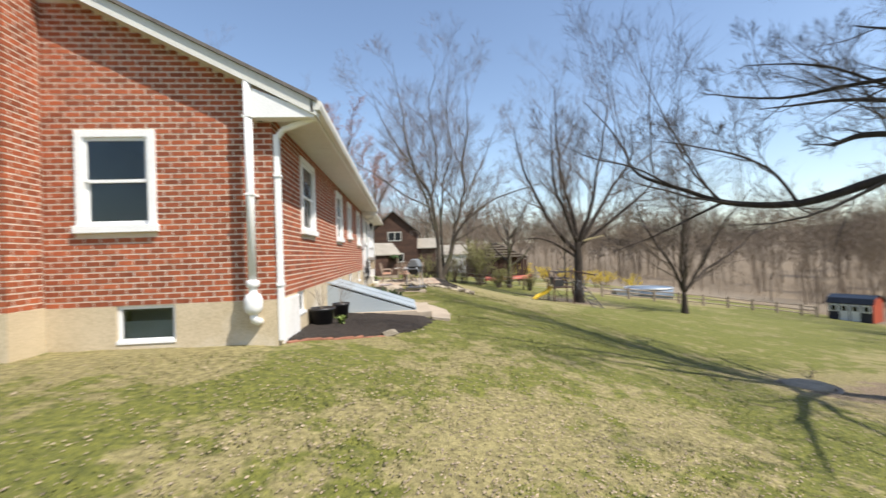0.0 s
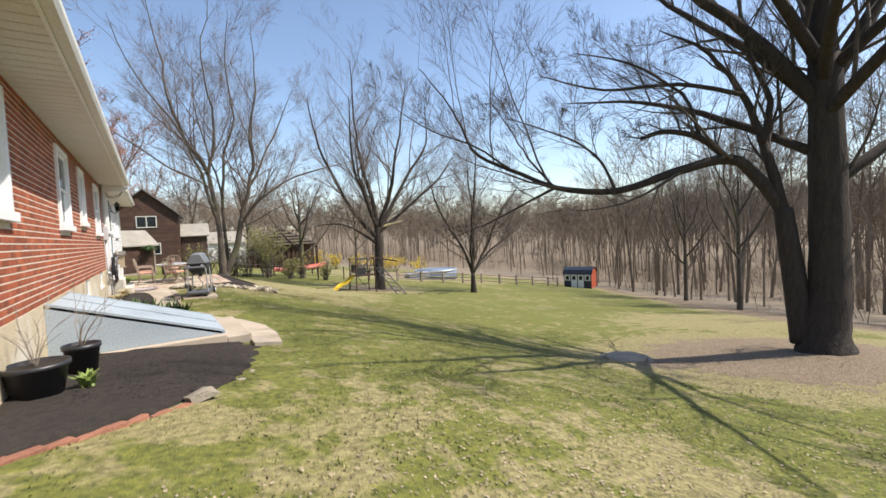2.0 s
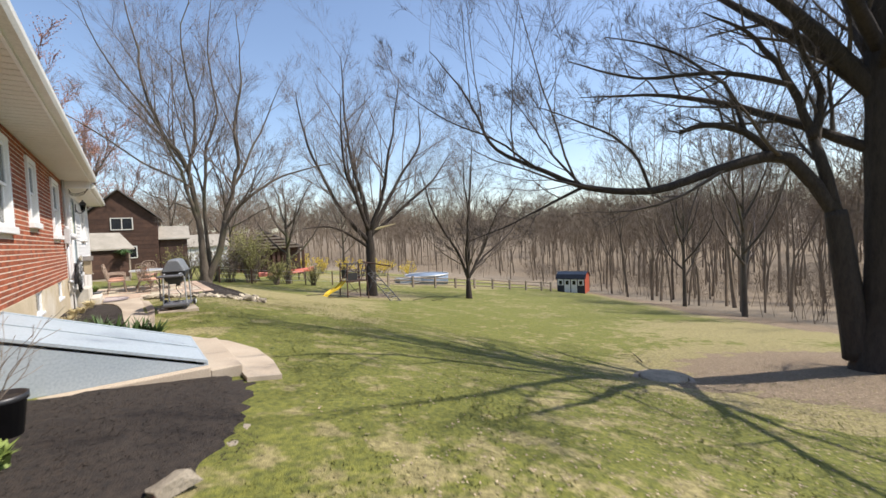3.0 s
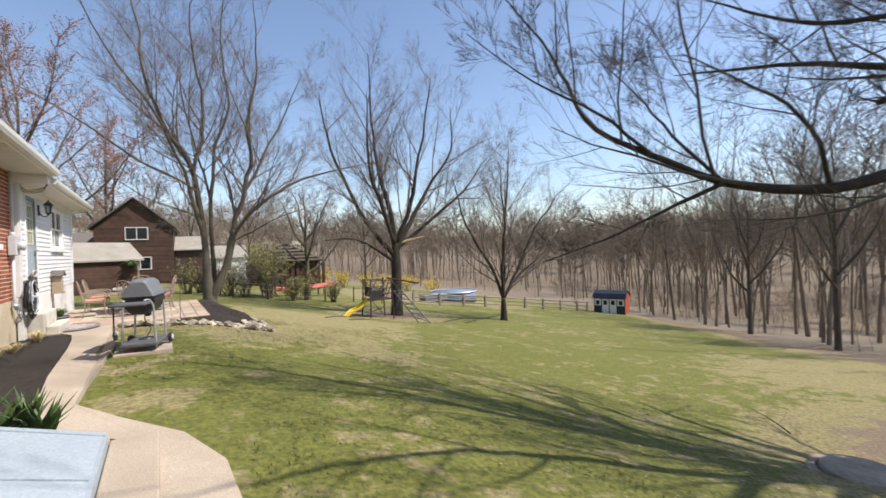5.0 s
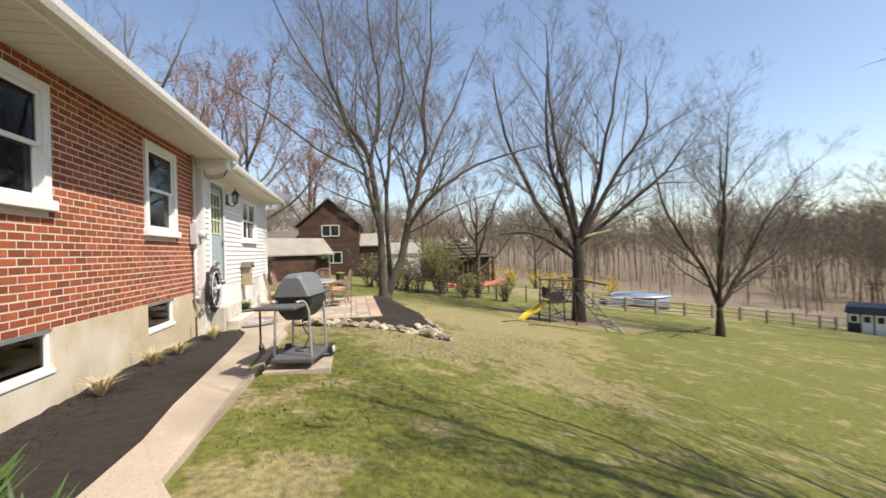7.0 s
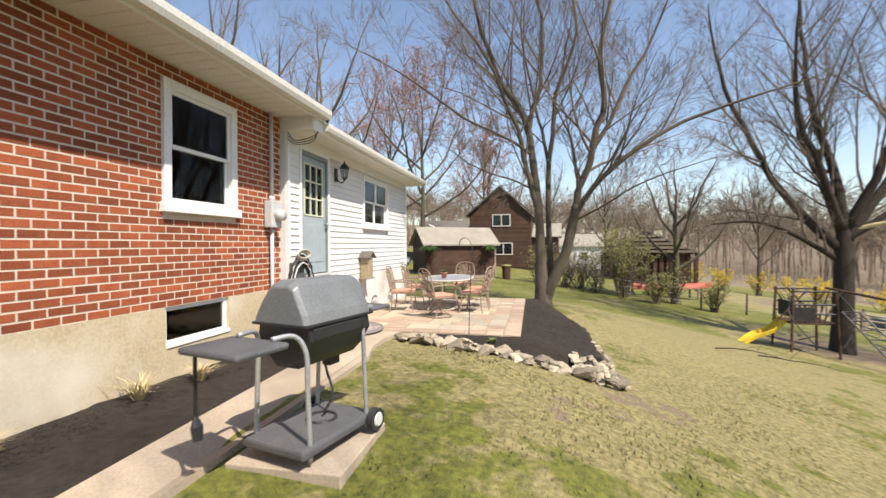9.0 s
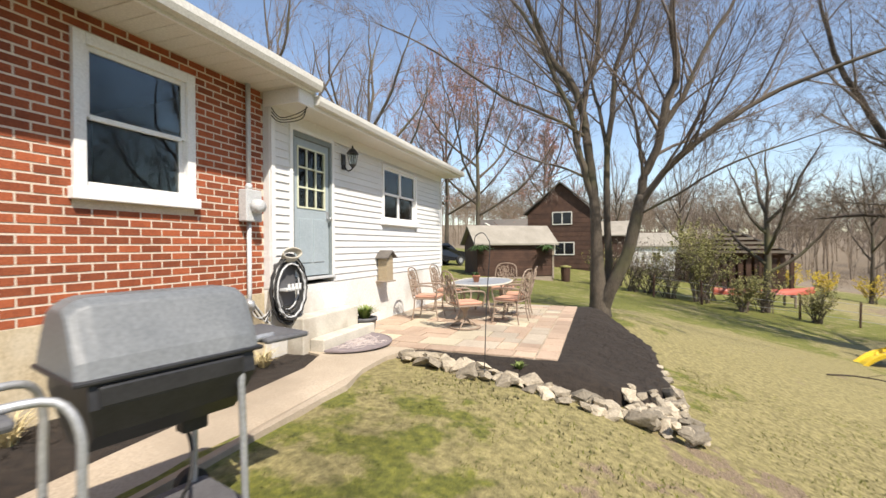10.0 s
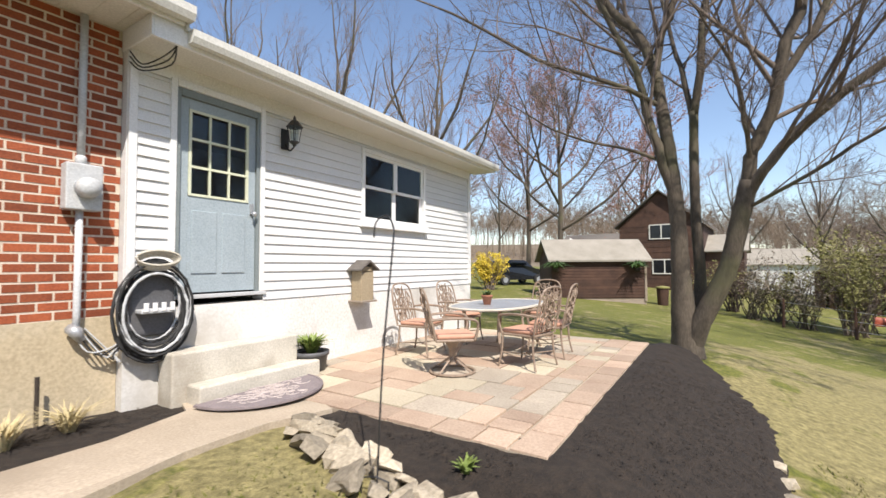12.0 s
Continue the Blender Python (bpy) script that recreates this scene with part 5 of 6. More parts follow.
def blades(out, rng, x, y, z, n, h, w, lean, curl=.5):
    verts, faces = out
    for i in range(n):
        a = rng.uniform(0, 6.283)
        l = h * rng.uniform(.6, 1.1)
        s = lean * rng.uniform(.2, 1)
        dx, dy = math.cos(a), math.sin(a)
        px, py = -dy * w / 2, dx * w / 2
        ox, oy = x + rng.uniform(-.03, .03), y + rng.uniform(-.03, .03)
        b = len(verts)
        verts += [(ox - px, oy - py, z), (ox + px, oy + py, z),
                  (ox + dx * s * l * .5 + px * .9, oy + dy * s * l * .5 + py * .9, z + l * .6), (ox + dx * s * l * .5 - px * .9, oy + dy * s * l * .5 - py * .9, z + l * .6),
                  (ox + dx * s * l * (1 + curl * .3), oy + dy * s * l * (1 + curl * .3), z + l * (1 - curl * s * .5))]
        faces += [(b, b + 1, b + 2, b + 3), (b + 3, b + 2, b + 4)]
    return out


prng = random.Random(21)
for k, (x, y) in enumerate(((-.75, 7.75), (-.95, 8.15), (-.6, 8.05), (-1.25, 7.8), (-1.4, 8.3), (-1.75, 7.9), (-1.15, 8.6), (-.45, 7.7))):
    e = thing("iris_clump", x, y, G(x, y) + .02, "clump of sword-shaped green iris leaves in the mulch", "plant", "iris clumps beside the cellar doors")
    part("leaves", blades(([], []), prng, 0, 0, 0, 44, .50, .045, .7), M_LEAF, e)
for k, (x, y) in enumerate(((-1.72, 13.05), (-1.62, 14.35), (-1.72, 14.75), (-1.82, 12.4), (-1.80, 11.1))):
    e = thing("cut_perennial", x, y, G(x, y) + .02, "dry straw-coloured perennial stubble in the mulch", "plant", "dry perennials in the mulch bed")
    part("leaves", blades(([], []), prng, 0, 0, 0, 95, .27 if k else .22, .013, 1.2), M_STRAW, e)
    part("new_shoots", blades(([], []), prng, 0, 0, 0, 14, .12, .014, .8), M_LEAF, e)
for x, y, s in ((-1.5, 3.6, 1), (1.15, 15.98, .7), (1.9, 17.3, .5), (2.25, 16.9, .7), (2.5, 18.2, .4)):
    e = thing("hosta", x, y, G(x, y) + .03, "young yellow-green shoots coming up through the mulch", "plant")
    part("leaves", blades(([], []), prng, 0, 0, 0, 34, .20 * s, .055 * s, 1.1), M_SHOOT, e)


def pot(x, y, r, h, name="plant_pot", label="black plastic nursery pot with a bare rose bush", bush="twigs", mat=M_BLACK):
    e = thing(name, x, y, G(x, y) + .02, label, "plant pot")
    smooth(part("pot", lathe(([], []), [(r * .75, 0), (r * .95, h * .85), (r * 1.04, h * .86), (r * 1.04, h), (r * .96, h), (r * .92, h * .9), (.001, h * .88)], 20), mat, e))
    part("soil", lathe(([], []), [(r * .9, h * .86), (r * .9, h * .9), (.001, h * .92)], 12), M_MULCH, e)
    out = ([], [])
    if bush == "twigs":
        for k in range(7):
            a = prng.uniform(0, 6.28)
            sprout(out, prng, (0, 0, h * .88), Vector((math.cos(a) * .4, math.sin(a) * .4, 1)).normalized(), prng.uniform(.4, .75), .006, 0, [(5, .25, .0, 3, 40, .4, 4), (3, .2, .05, 0, 0, 0, 3)])
        part("rose_bush", out, M_GREYWOOD, e)
    else:
        part("foliage", blades(out, prng, 0, 0, h * .86, 200, .27, .04, 1.2), M_SHOOT, e)
        part("flowers", blades(([], []), prng, 0, 0, h * .9, 14, .2, .03, .9), M_STRAW, e)
    return e


pot(-1.62, 4.35, .18, .34)
pot(-1.88, 3.55, .26, .32)
pot(-1.72, 17.14, .21, .33, "planter", "grey bowl planter of small green leaves by the steps", "green", M_GRILLSHELF)

# ---- mat, birdhouse, hook ----
mat_ = thing("door_mat", -1.42, 16.2, .585, "half-round doormat with a scrolling tan and grey pattern", "doormat")
arc = [(.62 * math.sin(math.pi * k / 20), -.66 * math.cos(math.pi * k / 20)) for k in range(21)]
bm = bmesh.new()
prism(bm, arc, 0, .018)
part("mat", bm, M_MATBASE, mat_)
out = ([], [])
for k in range(85):
    a, r0 = prng.uniform(.1, 3.04), prng.uniform(.05, .52)
    cx, cy = r0 * .95 * math.sin(a), -r0 * math.cos(a)
    th, q = prng.uniform(0, 6.28), prng.uniform(.05, .09)
    tube(out, [(cx + q * math.cos(th + t * .7) * .7, cy + q * math.sin(th + t * .7), .019) for t in range(5)], [.007] * 5, 4)
part("scroll_pattern", out, M_MATPAT, mat_)
rimout = tube(([], []), [(x * .96, y * .96, .018) for x, y in arc], [.010] * 21, 5)
part("border", rimout, M_MATBASE, mat_)

bd = thing("birdhouse", -1.872, 18.22, .56, "small tan wooden birdhouse with a grey roof hung on the wall", "birdhouse")
part("bracket", boxes((-.115, -.10, -.10, .10, .80, 1.15), bevel=.002), M_GREYWOOD, bd)
part("body", boxes((-.10, .10, -.13, .13, .78, 1.22), bevel=.006), M_TANWOOD, bd)
part("floor", boxes((-.14, .14, -.17, .17, .76, .785), bevel=.004), M_GREYWOOD, bd)
bm = bmesh.new()
for sgn in (1, -1):
    v = [bm.verts.new((x, sgn * y, z)) for x in (-.16, .16) for y, z in ((0, 1.38), (.20, 1.24), (.20, 1.22), (0, 1.35))]
    for q in ((0, 1, 2, 3), (7, 6, 5, 4), (0, 4, 5, 1), (1, 5, 6, 2), (2, 6, 7, 3), (3, 7, 4, 0)):
        bm.faces.new([v[i] for i in q])
bmesh.ops.recalc_face_normals(bm, faces=bm.faces)
part("roof", bm, M_SHINGLE, bd)
part("gable", boxes((-.10, .10, -.10, .10, 1.2, 1.28)), M_TANWOOD, bd)

hk = thing("shepherds_hook", 0.85, 15.42, G(.85, 15.42), "thin dark iron shepherd's hook pushed into the lawn", "garden hook")
p, r = smooth_line([(0, 0, -.1), (0.02, .04, .8), (.05, .1, 1.5), (.02, .14, 1.62), (-.05, .16, 1.70), (-.14, .16, 1.66), (-.15, .15, 1.56)], [.006] * 7)
part("stem", tube(([], []), p, r, 6), M_BLACK, hk)
part("foot", tube(([], []), [(-.10, -.02, -.05), (-.10, -.02, .10), (0, 0, .12), (.08, .02, .10), (.08, .02, -.05)], [.006] * 5, 5), M_BLACK, hk)

# ---- patio furniture ----
PZ = .56


def chair(x, y, rz, swivel, label):
    e = thing("patio_chair", x, y, PZ, label, "chair", "chairs round the patio table", rz)
    part("seat_frame", boxes((-.25, .25, -.24, .24, .40, .43), bevel=.01), M_BRONZE, e)
    part("cushion", boxes((-.235, .235, -.22, .24, .43, .485), bevel=.022), M_CUSHION, e)
    p, r = smooth_line([(-.26, -.24, .42), (-.27, -.30, .70), (-.22, -.36, .96), (0, -.39, 1.02), (.22, -.36, .96), (.27, -.30, .70), (.26, -.24, .42)], [.014] * 7)
    part("back_frame", tube(([], []), p, r, 6), M_BRONZE, e)
    out = ([], [])
    rg = random.Random(9)
    for k in range(9):
        xa = -.2 + .05 * k
        q = [(xa + rg.uniform(-.05, .05), -.25 - .12 * t / 5, .46 + .52 * t / 5 * (1 - abs(xa))) for t in range(6)]
        tube(out, q, [.0095] * 6, 4)
    for k in range(14):
        cx, cz, rr = rg.uniform(-.18, .18), rg.uniform(.52, .92), rg.uniform(.04, .08)
        tube(out, [(cx + rr * math.cos(t * .7), -.25 - .13 * (cz - .45) / .55, cz + rr * math.sin(t * .7)) for t in range(10)], [.0095] * 10, 4)
    part("back_lattice", out, M_BRONZE, e)
    for sgn in (-1, 1):
        p, r = smooth_line([(sgn * .27, -.30, .66), (sgn * .30, -.05, .68), (sgn * .30, .20, .66), (sgn * .28, .25, .58), (sgn * .26, .22, .42)], [.016] * 5)
        part("armrest", tube(([], []), p, r, 6), M_BRONZE, e)
    if swivel:
        part("base_ring", tube(([], []), [(.27 * math.cos(t / 24 * 6.2832), .27 * math.sin(t / 24 * 6.2832), .02) for t in range(25)], [.016] * 25, 6), M_BRONZE, e)
        part("pedestal", lathe(([], []), [(.05, .10), (.035, .2), (.05, .3), (.12, .395)], 12), M_BRONZE, e)
        for k in range(4):
            a = k * 1.5708 + .785
            p, r = smooth_line([(0, 0, .2), (.12 * math.cos(a), .12 * math.sin(a), .12), (.27 * math.cos(a), .27 * math.sin(a), .03)], [.014] * 3)
            part("leg", tube(([], []), p, r, 5), M_BRONZE, e)
    else:
        for sx in (-1, 1):
            for sy in (-1, 1):
                p, r = smooth_line([(sx * .24, sy * .22, .42), (sx * .25, sy * .23, .2), (sx * .27, sy * .27, .005)], [.016, .013, .014])
                part("leg", tube(([], []), p, r, 6), M_BRONZE, e)
        part("stretcher", tube(([], []), [(-.25, .23, .18), (0, 0, .15), (.25, -.23, .18)], [.008] * 3, 5), M_BRONZE, e)
        part("stretcher", tube(([], []), [(-.25, -.23, .18), (0, 0, .152), (.25, .23, .18)], [.008] * 3, 5), M_BRONZE, e)
    return e


chair(-.15, 17.95, -48, True, "cast metal swivel patio chair with lattice back and salmon cushion")
chair(.50, 18.75, 80, False, "cast metal patio chair with lattice back and salmon cushion")
chair(.50, 19.6, 95, False, "cast metal patio chair with lattice back and salmon cushion")
chair(-.1, 20.9, 178, True, "cast metal swivel patio chair with lattice back and salmon cushion")
chair(-1.15, 18.7, -85, False, "cast metal patio chair with lattice back and salmon cushion")
chair(-1.15, 19.9, -92, False, "cast metal patio chair with lattice back and salmon cushion")
tb = thing("patio_table", -.2, 19.4, PZ, "oval metal patio table with a pale rim", "table")
ov = [(.56 * math.copysign(abs(math.cos(t / 32 * 6.2832)) ** .8, math.cos(t / 32 * 6.2832)), .98 * math.copysign(abs(math.sin(t / 32 * 6.2832)) ** .8, math.sin(t / 32 * 6.2832))) for t in range(32)]
part("tabletop", prism(bmesh.new(), ov, .70, .715), M_GALV, tb)
part("rim", tube(([], []), [(x, y, .705) for x, y in ov] + [(ov[0][0], ov[0][1], .705)], [.02] * 33, 6), M_STEP, tb)
for sx in (-1, 1):
    for sy in (-1, 1):
        p, r = smooth_line([(sx * .3, sy * .62, .70), (sx * .24, sy * .55, .45), (sx * .30, sy * .62, .2), (sx * .38, sy * .72, .005)], [.022] * 4)
        part("leg", tube(([], []), p, r, 7), M_BRONZE, tb)
fp = thing("flower_pot", -.28, 19.15, PZ + .716, "terracotta pot with a small plant on the patio table", "flower pot")
smooth(part("pot", lathe(([], []), [(.05, 0), (.075, .11), (.085, .11), (.085, .14), (.07, .14), (.001, .13)], 14), M_EDGEBRICK, fp))
part("leaves", blades(([], []), prng, 0, 0, .12, 26, .10, .03, 1.1), M_LEAF, fp)

# ---- grill ----
gr = thing("gas_grill", .20, 11.96, .625, "grey gas grill on a wheeled cart with a side shelf", "grill", rz=-14)
L, W = .31, .22
for y, s in ((-L, 1), (L, 1)):
    for sx in (-1, 1):
        top = .92 if y > 0 else .85
        p, r = smooth_line([(sx * (W + .03), y, .02), (sx * (W + .01), y, .5), (sx * W, y, top - .12), (sx * (W - .04), y + (-.06 if y < 0 else .06), top), (sx * (W - .07), y + (-.22 if y < 0 else .22), top + .01)], [.017] * 5)
        smooth(part("leg", tube(([], []), p, r, 10), M_GALV, gr))
bt = part("base_tray", boxes((-W - .06, W + .06, -L - .10, L + .08, .06, .13), bevel=.02), M_GRILLSHELF, gr)
part("tank_ring", tube(([], []), [(.11 * math.cos(t / 16 * 6.2832), .08 + .11 * math.sin(t / 16 * 6.2832), .135) for t in range(17)], [.012] * 17, 5), M_BLACK, bt)
for sx in (-1, 1):
    w = part("wheel", tube(([], []), [(sx * (W + .07), L + .02, .085), (sx * (W + .125), L + .02, .085)], [.085, .085], 22), M_RUBBER, gr)
    part("hubcap", tube(([], []), [(sx * (W + .126), L + .02, .085), (sx * (W + .136), L + .02, .085)], [.055, .045], 18), M_PLGREY, w)
# firebox
bm = bmesh.new()
sec = [(-.22, .92), (-.24, .80), (-.18, .68), (-.10, .60), (.10, .60), (.18, .68), (.24, .80), (.22, .92)]
a = [bm.verts.new((x, -L + .02 + .03 * (z < .7), z)) for x, z in sec]
b = [bm.verts.new((x, L + .06 - .03 * (z < .7), z)) for x, z in sec]
bm.faces.new(a), bm.faces.new(b[::-1])
for i in range(8):
    bm.faces.new((a[i], b[i], b[(i + 1) % 8], a[(i + 1) % 8]))
bmesh.ops.recalc_face_normals(bm, faces=bm.faces)
part("firebox", bm, M_BLACK, gr)
bm = bmesh.new()
sec = [(-.24, .90), (-.24, .95), (-.17, 1.08), (-.10, 1.18), (-.05, 1.205), (.08, 1.205), (.13, 1.18), (.22, .98), (.24, .90)]
rings = []
for y, sh in ((-L - .02, .86), (-L + .02, .96), (-L + .06, 1.0), (L, 1.0), (L + .05, .96), (L + .09, .86)):
    rings.append([bm.verts.new((x * (.94 + .06 * (sh > .9)), y, .90 + (z - .90) * sh)) for x, z in sec])
for r0, r1 in zip(rings, rings[1:]):
    for i in range(len(sec) - 1):
        bm.faces.new((r0[i], r1[i], r1[i + 1], r0[i + 1]))
    bm.faces.new((r0[-1], r1[-1], r1[0], r0[0]))
bm.faces.new(rings[0]), bm.faces.new(rings[-1][::-1])
bmesh.ops.recalc_face_normals(bm, faces=bm.faces)
hood = part("hood", bm, M_GRILL, gr)
bv = hood.modifiers.new("edge", "BEVEL")
bv.width, bv.segments = .012, 2
part("hood_rim", boxes((-.25, .25, -L - .03, L + .10, .895, .915), bevel=.006), M_BLACK, gr)
part("side_shelf", boxes((-.25, .25, -L - .56, -L - .17, .80, .845), bevel=.018), M_GRILLSHELF, gr)
part("side_shelf", boxes((-.22, .22, L + .14, L + .40, .90, .93), bevel=.012), M_GRILLSHELF, gr)
part("control_panel", boxes((.20, .245, -L + .05, L, .80, .885), bevel=.01), M_BLACK, gr)
part("gas_hose", tube(([], []), *smooth_line([(0, .1, .64), (-.05, .2, .45), (.05, .15, .3), (.0, .1, .16)], [.01] * 4), 6), M_RUBBER, gr)
part("burner_valve", boxes((-.03, .05, .12, .24, .52, .66), bevel=.01), M_BLACK, gr)
part("tool_hook", tube(([], []), [(-.20, -L - .48, .80), (-.20, -L - .48, .42), (-.19, -L - .48, .36), (-.18, -L - .48, .28)], [.012, .012, .035, .03], 8), M_BLACK, gr)


# ---- neighbourhood ----
def gable_block(e, x0, x1, y0, y1, z0, ze, zr, wall, roofm, ridge="y", over=.3):
    """A block with a gable roof; ridge along x or y."""
    part("wall", boxes((x0, x1, y0, y1, z0, ze)), wall, e)
    bm = bmesh.new()
    if ridge == "y":
        xm = (x0 + x1) / 2
        for y in (y0, y1):
            bm = bmesh.new()
            bm.faces.new([bm.verts.new(p) for p in ((x0, y, ze), (x1, y, ze), (xm, y, zr - .05))])
            part("gable", bm, wall, e)
        q = [((x0 - over, ze - .1), (xm, zr)), ((xm, zr), (x1 + over, ze - .1))]
        for (xa, za), (xb, zb2) in q:
            b = bmesh.new()
            v = [b.verts.new((x, y, z + d)) for x, z in ((xa, za), (xb, zb2)) for y in (y0 - over, y1 + over) for d in (0, .12)]
            for f in ((0, 1, 3, 2), (4, 6, 7, 5), (0, 4, 5, 1), (2, 3, 7, 6), (0, 2, 6, 4), (1, 5, 7, 3)):
                b.faces.new([v[i] for i in f])
            bmesh.ops.recalc_face_normals(b, faces=b.faces)
            part("roof", b, roofm, e)
    else:
        ym2 = (y0 + y1) / 2
        for x in (x0, x1):
            bm = bmesh.new()
            bm.faces.new([bm.verts.new(p) for p in ((x, y0, ze), (x, y1, ze), (x, ym2, zr - .05))])
            part("gable", bm, wall, e)
        for ya, za, yb, zb2 in ((y0 - over, ze - .1, ym2, zr), (ym2, zr, y1 + over, ze - .1)):
            b = bmesh.new()
            v = [b.verts.new((x, y, z + d)) for y, z in ((ya, za), (yb, zb2)) for x in (x0 - over, x1 + over) for d in (0, .1)]
            for f in ((0, 1, 3, 2), (4, 6, 7, 5), (0, 4, 5, 1), (2, 3, 7, 6), (0, 2, 6, 4), (1, 5, 7, 3)):
                b.faces.new([v[i] for i in f])
            bmesh.ops.recalc_face_normals(b, faces=b.faces)
            part("roof", b, roofm, e)


def far_window(e, x0, x1, y, z0, z1, n=2):
    w = part("window", boxes((x0, x1, y - .06, y, z0, z0 + .08), (x0, x1, y - .06, y, z1 - .08, z1), *[(x0 + (x1 - x0 - .08) * k / n, x0 + (x1 - x0 - .08) * k / n + .08, y - .06, y, z0 + .08, z1 - .08) for k in range(n + 1)]), M_SOFFIT, e)
    part("pane", boxes((x0 + .05, x1 - .05, y - .03, y - .02, z0 + .05, z1 - .05)), M_CAR, w)


def boards(e, x0, x1, y, z0, z1, step, m, name="board", t=.03):
    k = 0
    while z0 + k * step < z1:
        part(name, boxes((x0, x1, y - t, y, z0 + k * step, min(z0 + (k + 1) * step - .03, z1))), m, e)
        k += 1


nh = thing("brown_house", -1.2, 52, G(-1, 52) - .3, "dark brown timber-sided house with a steep gable", "house", rz=-4)
gable_block(nh, -3.2, 2.9, 0, 9, 0, 5.4, 8.2, M_DARKWOOD, M_SHINGLE, over=.35)
boards(nh, -3.2, 2.9, 0, .3, 5.4, .42, M_DARKWOOD)
gable_block(nh, -9.5, -3.25, 1.5, 9, 0, 3.3, 5.2, M_DARKWOOD, M_SHINGLE, "x")
part("barge_board", tube(([], []), [(-7.4, -.3, 4.6), (-4.4, -.4, 3.0), (-3.4, -.4, 2.5)], [.09, .09, .09], 4), M_SOFFIT, nh)
part("side_roof", tube(([], []), [(-7.6, 1.0, 4.5), (-3.4, 1.0, 2.5)], [.05, .05], 4), M_SHINGLE, nh)
gable_block(nh, 2.95, 5.4, .5, 7, 0, 3.3, 4.6, M_DARKWOOD, M_ROOFTAN, "x")
far_window(nh, -.9, .9, -.03, 4.3, 5.5)
far_window(nh, -.7, 1.1, -.03, 1.5, 2.7)

sh = thing("garden_hut", -2.9, 37.9, -.12, "brown clapboard hut with a tan shingle roof", "shed", rz=34)
gable_block(sh, -2.6, 2.6, 0, 2.6, .15, 2.25, 3.35, M_DARKWOOD, M_ROOFTAN, "x", .25)
boards(sh, -2.58, 2.58, 0, .2, 2.15, .16, M_DARKWOOD, t=.025)
part("sill_beam", boxes((-2.6, 2.6, .02, 2.58, -.3, .15)), M_GREYWOOD, sh)
part("corner_post", boxes((2.5, 2.62, -.05, .06, 0, 2.2)), M_GREYWOOD, sh)
for x in (-2.5, 1.9):
    e = thing("hanging_basket", *(sh.matrix_basis @ Vector((x, -.45, 1.75))), "green fern in a hanging basket under the hut eave", "plant")
    part("leaves", blades(([], []), prng, 0, 0, 0, 150, .62, .08, 1.3, 1.5), M_LEAF, e)
    part("basket", lathe(([], []), [(.05, -.15), (.18, -.05), (.2, .03), (.01, .04)], 10), M_BARK, e)
    part("hanger", tube(([], []), [(0, 0, .0), (0, .2, .42)], [.01, .01], 4), M_BLACK, e)
bn = thing("rubbish_bin", -.05, 40.3, G(-.05, 40.3), "dark brown bin with a yellow-green lid", "bin")
part("body", lathe(([], []), [(.27, 0), (.32, .95)], 14), M_DARKWOOD, bn)
part("lid", lathe(([], []), [(.36, .95), (.36, 1.02), (.05, 1.08)], 14), M_OLIVE, bn)

wh = thing("white_house", 8, 76, G(8, 76) - .3, "small white house with a grey roof beyond the trees", "house")
gable_block(wh, -4, 4, 0, 7, 0, 3.4, 5.2, M_WHITE, M_ROOFTAN, "x")
far_window(wh, -2.6, -1.6, -.03, 1.4, 2.6)
far_window(wh, .8, 1.8, -.03, 1.4, 2.6)

ws = thing("open_barn", 12.3, 52.5, G(12.3, 52.5), "old open timber barn with pale weathered gable boards", "barn", rz=-12)
for x in (-4, -2, 0, 2, 4):
    for y in (0, 5):
        part("post", boxes((x - .1, x + .1, y - .1, y + .1, -.5, 2.9)), M_DARKWOOD, ws)
part("back_wall", boxes((-4, 4, 4.8, 4.9, -.5, 2.9)), M_DARKWOOD, ws)
part("side_wall", boxes((-4.1, -4, 0, 4.9, -.5, 2.9)), M_DARKWOOD, ws)
for x in np.arange(-3.9, 3.9, .55):
    part("board", boxes((x, x + .34, -.05, 0, -.3, 2.6)), M_DARKWOOD, ws)
gable_block(ws, -4.1, 4.1, -.1, 5, 2.85, 2.95, 4.9, M_DARKWOOD, M_SHINGLE, "y", .12)
for k in range(5):
    w = 3.9 - k * .8
    part("gable_board", boxes((-w, w, -.34, -.26, 3.0 + k * .36, 3.2 + k * .36)), M_GREYWOOD, ws)

cn = thing("canoe", 11.6, 42.5, G(11.6, 42.5) + .45, "faded red-orange canoe upside down on trestles", "canoe", rz=18)
verts, faces = [], []
for i in range(13):
    u = -1 + 2 * i / 12
    w, h2 = .42 * (1 - abs(u) ** 2.2) + .01, .34 + .12 * abs(u) ** 3
    for k in range(7):
        a = math.pi * k / 6
        verts.append((3.1 * u, w * math.cos(a), .35 + h2 * math.sin(a) - .1))
for i in range(12):
    for k in range(6):
        faces.append((i * 7 + k, (i + 1) * 7 + k, (i + 1) * 7 + k + 1, i * 7 + k + 1))
smooth(part("hull", (verts, faces), M_RED, cn))
for x in (-1.6, 1.6):
    part("trestle", boxes((x - .05, x + .05, -.5, .5, .15, .25), (x - .05, x + .05, -.5, -.4, -.5, .15), (x - .05, x + .05, .4, .5, -.5, .15)), M_GREYWOOD, cn)

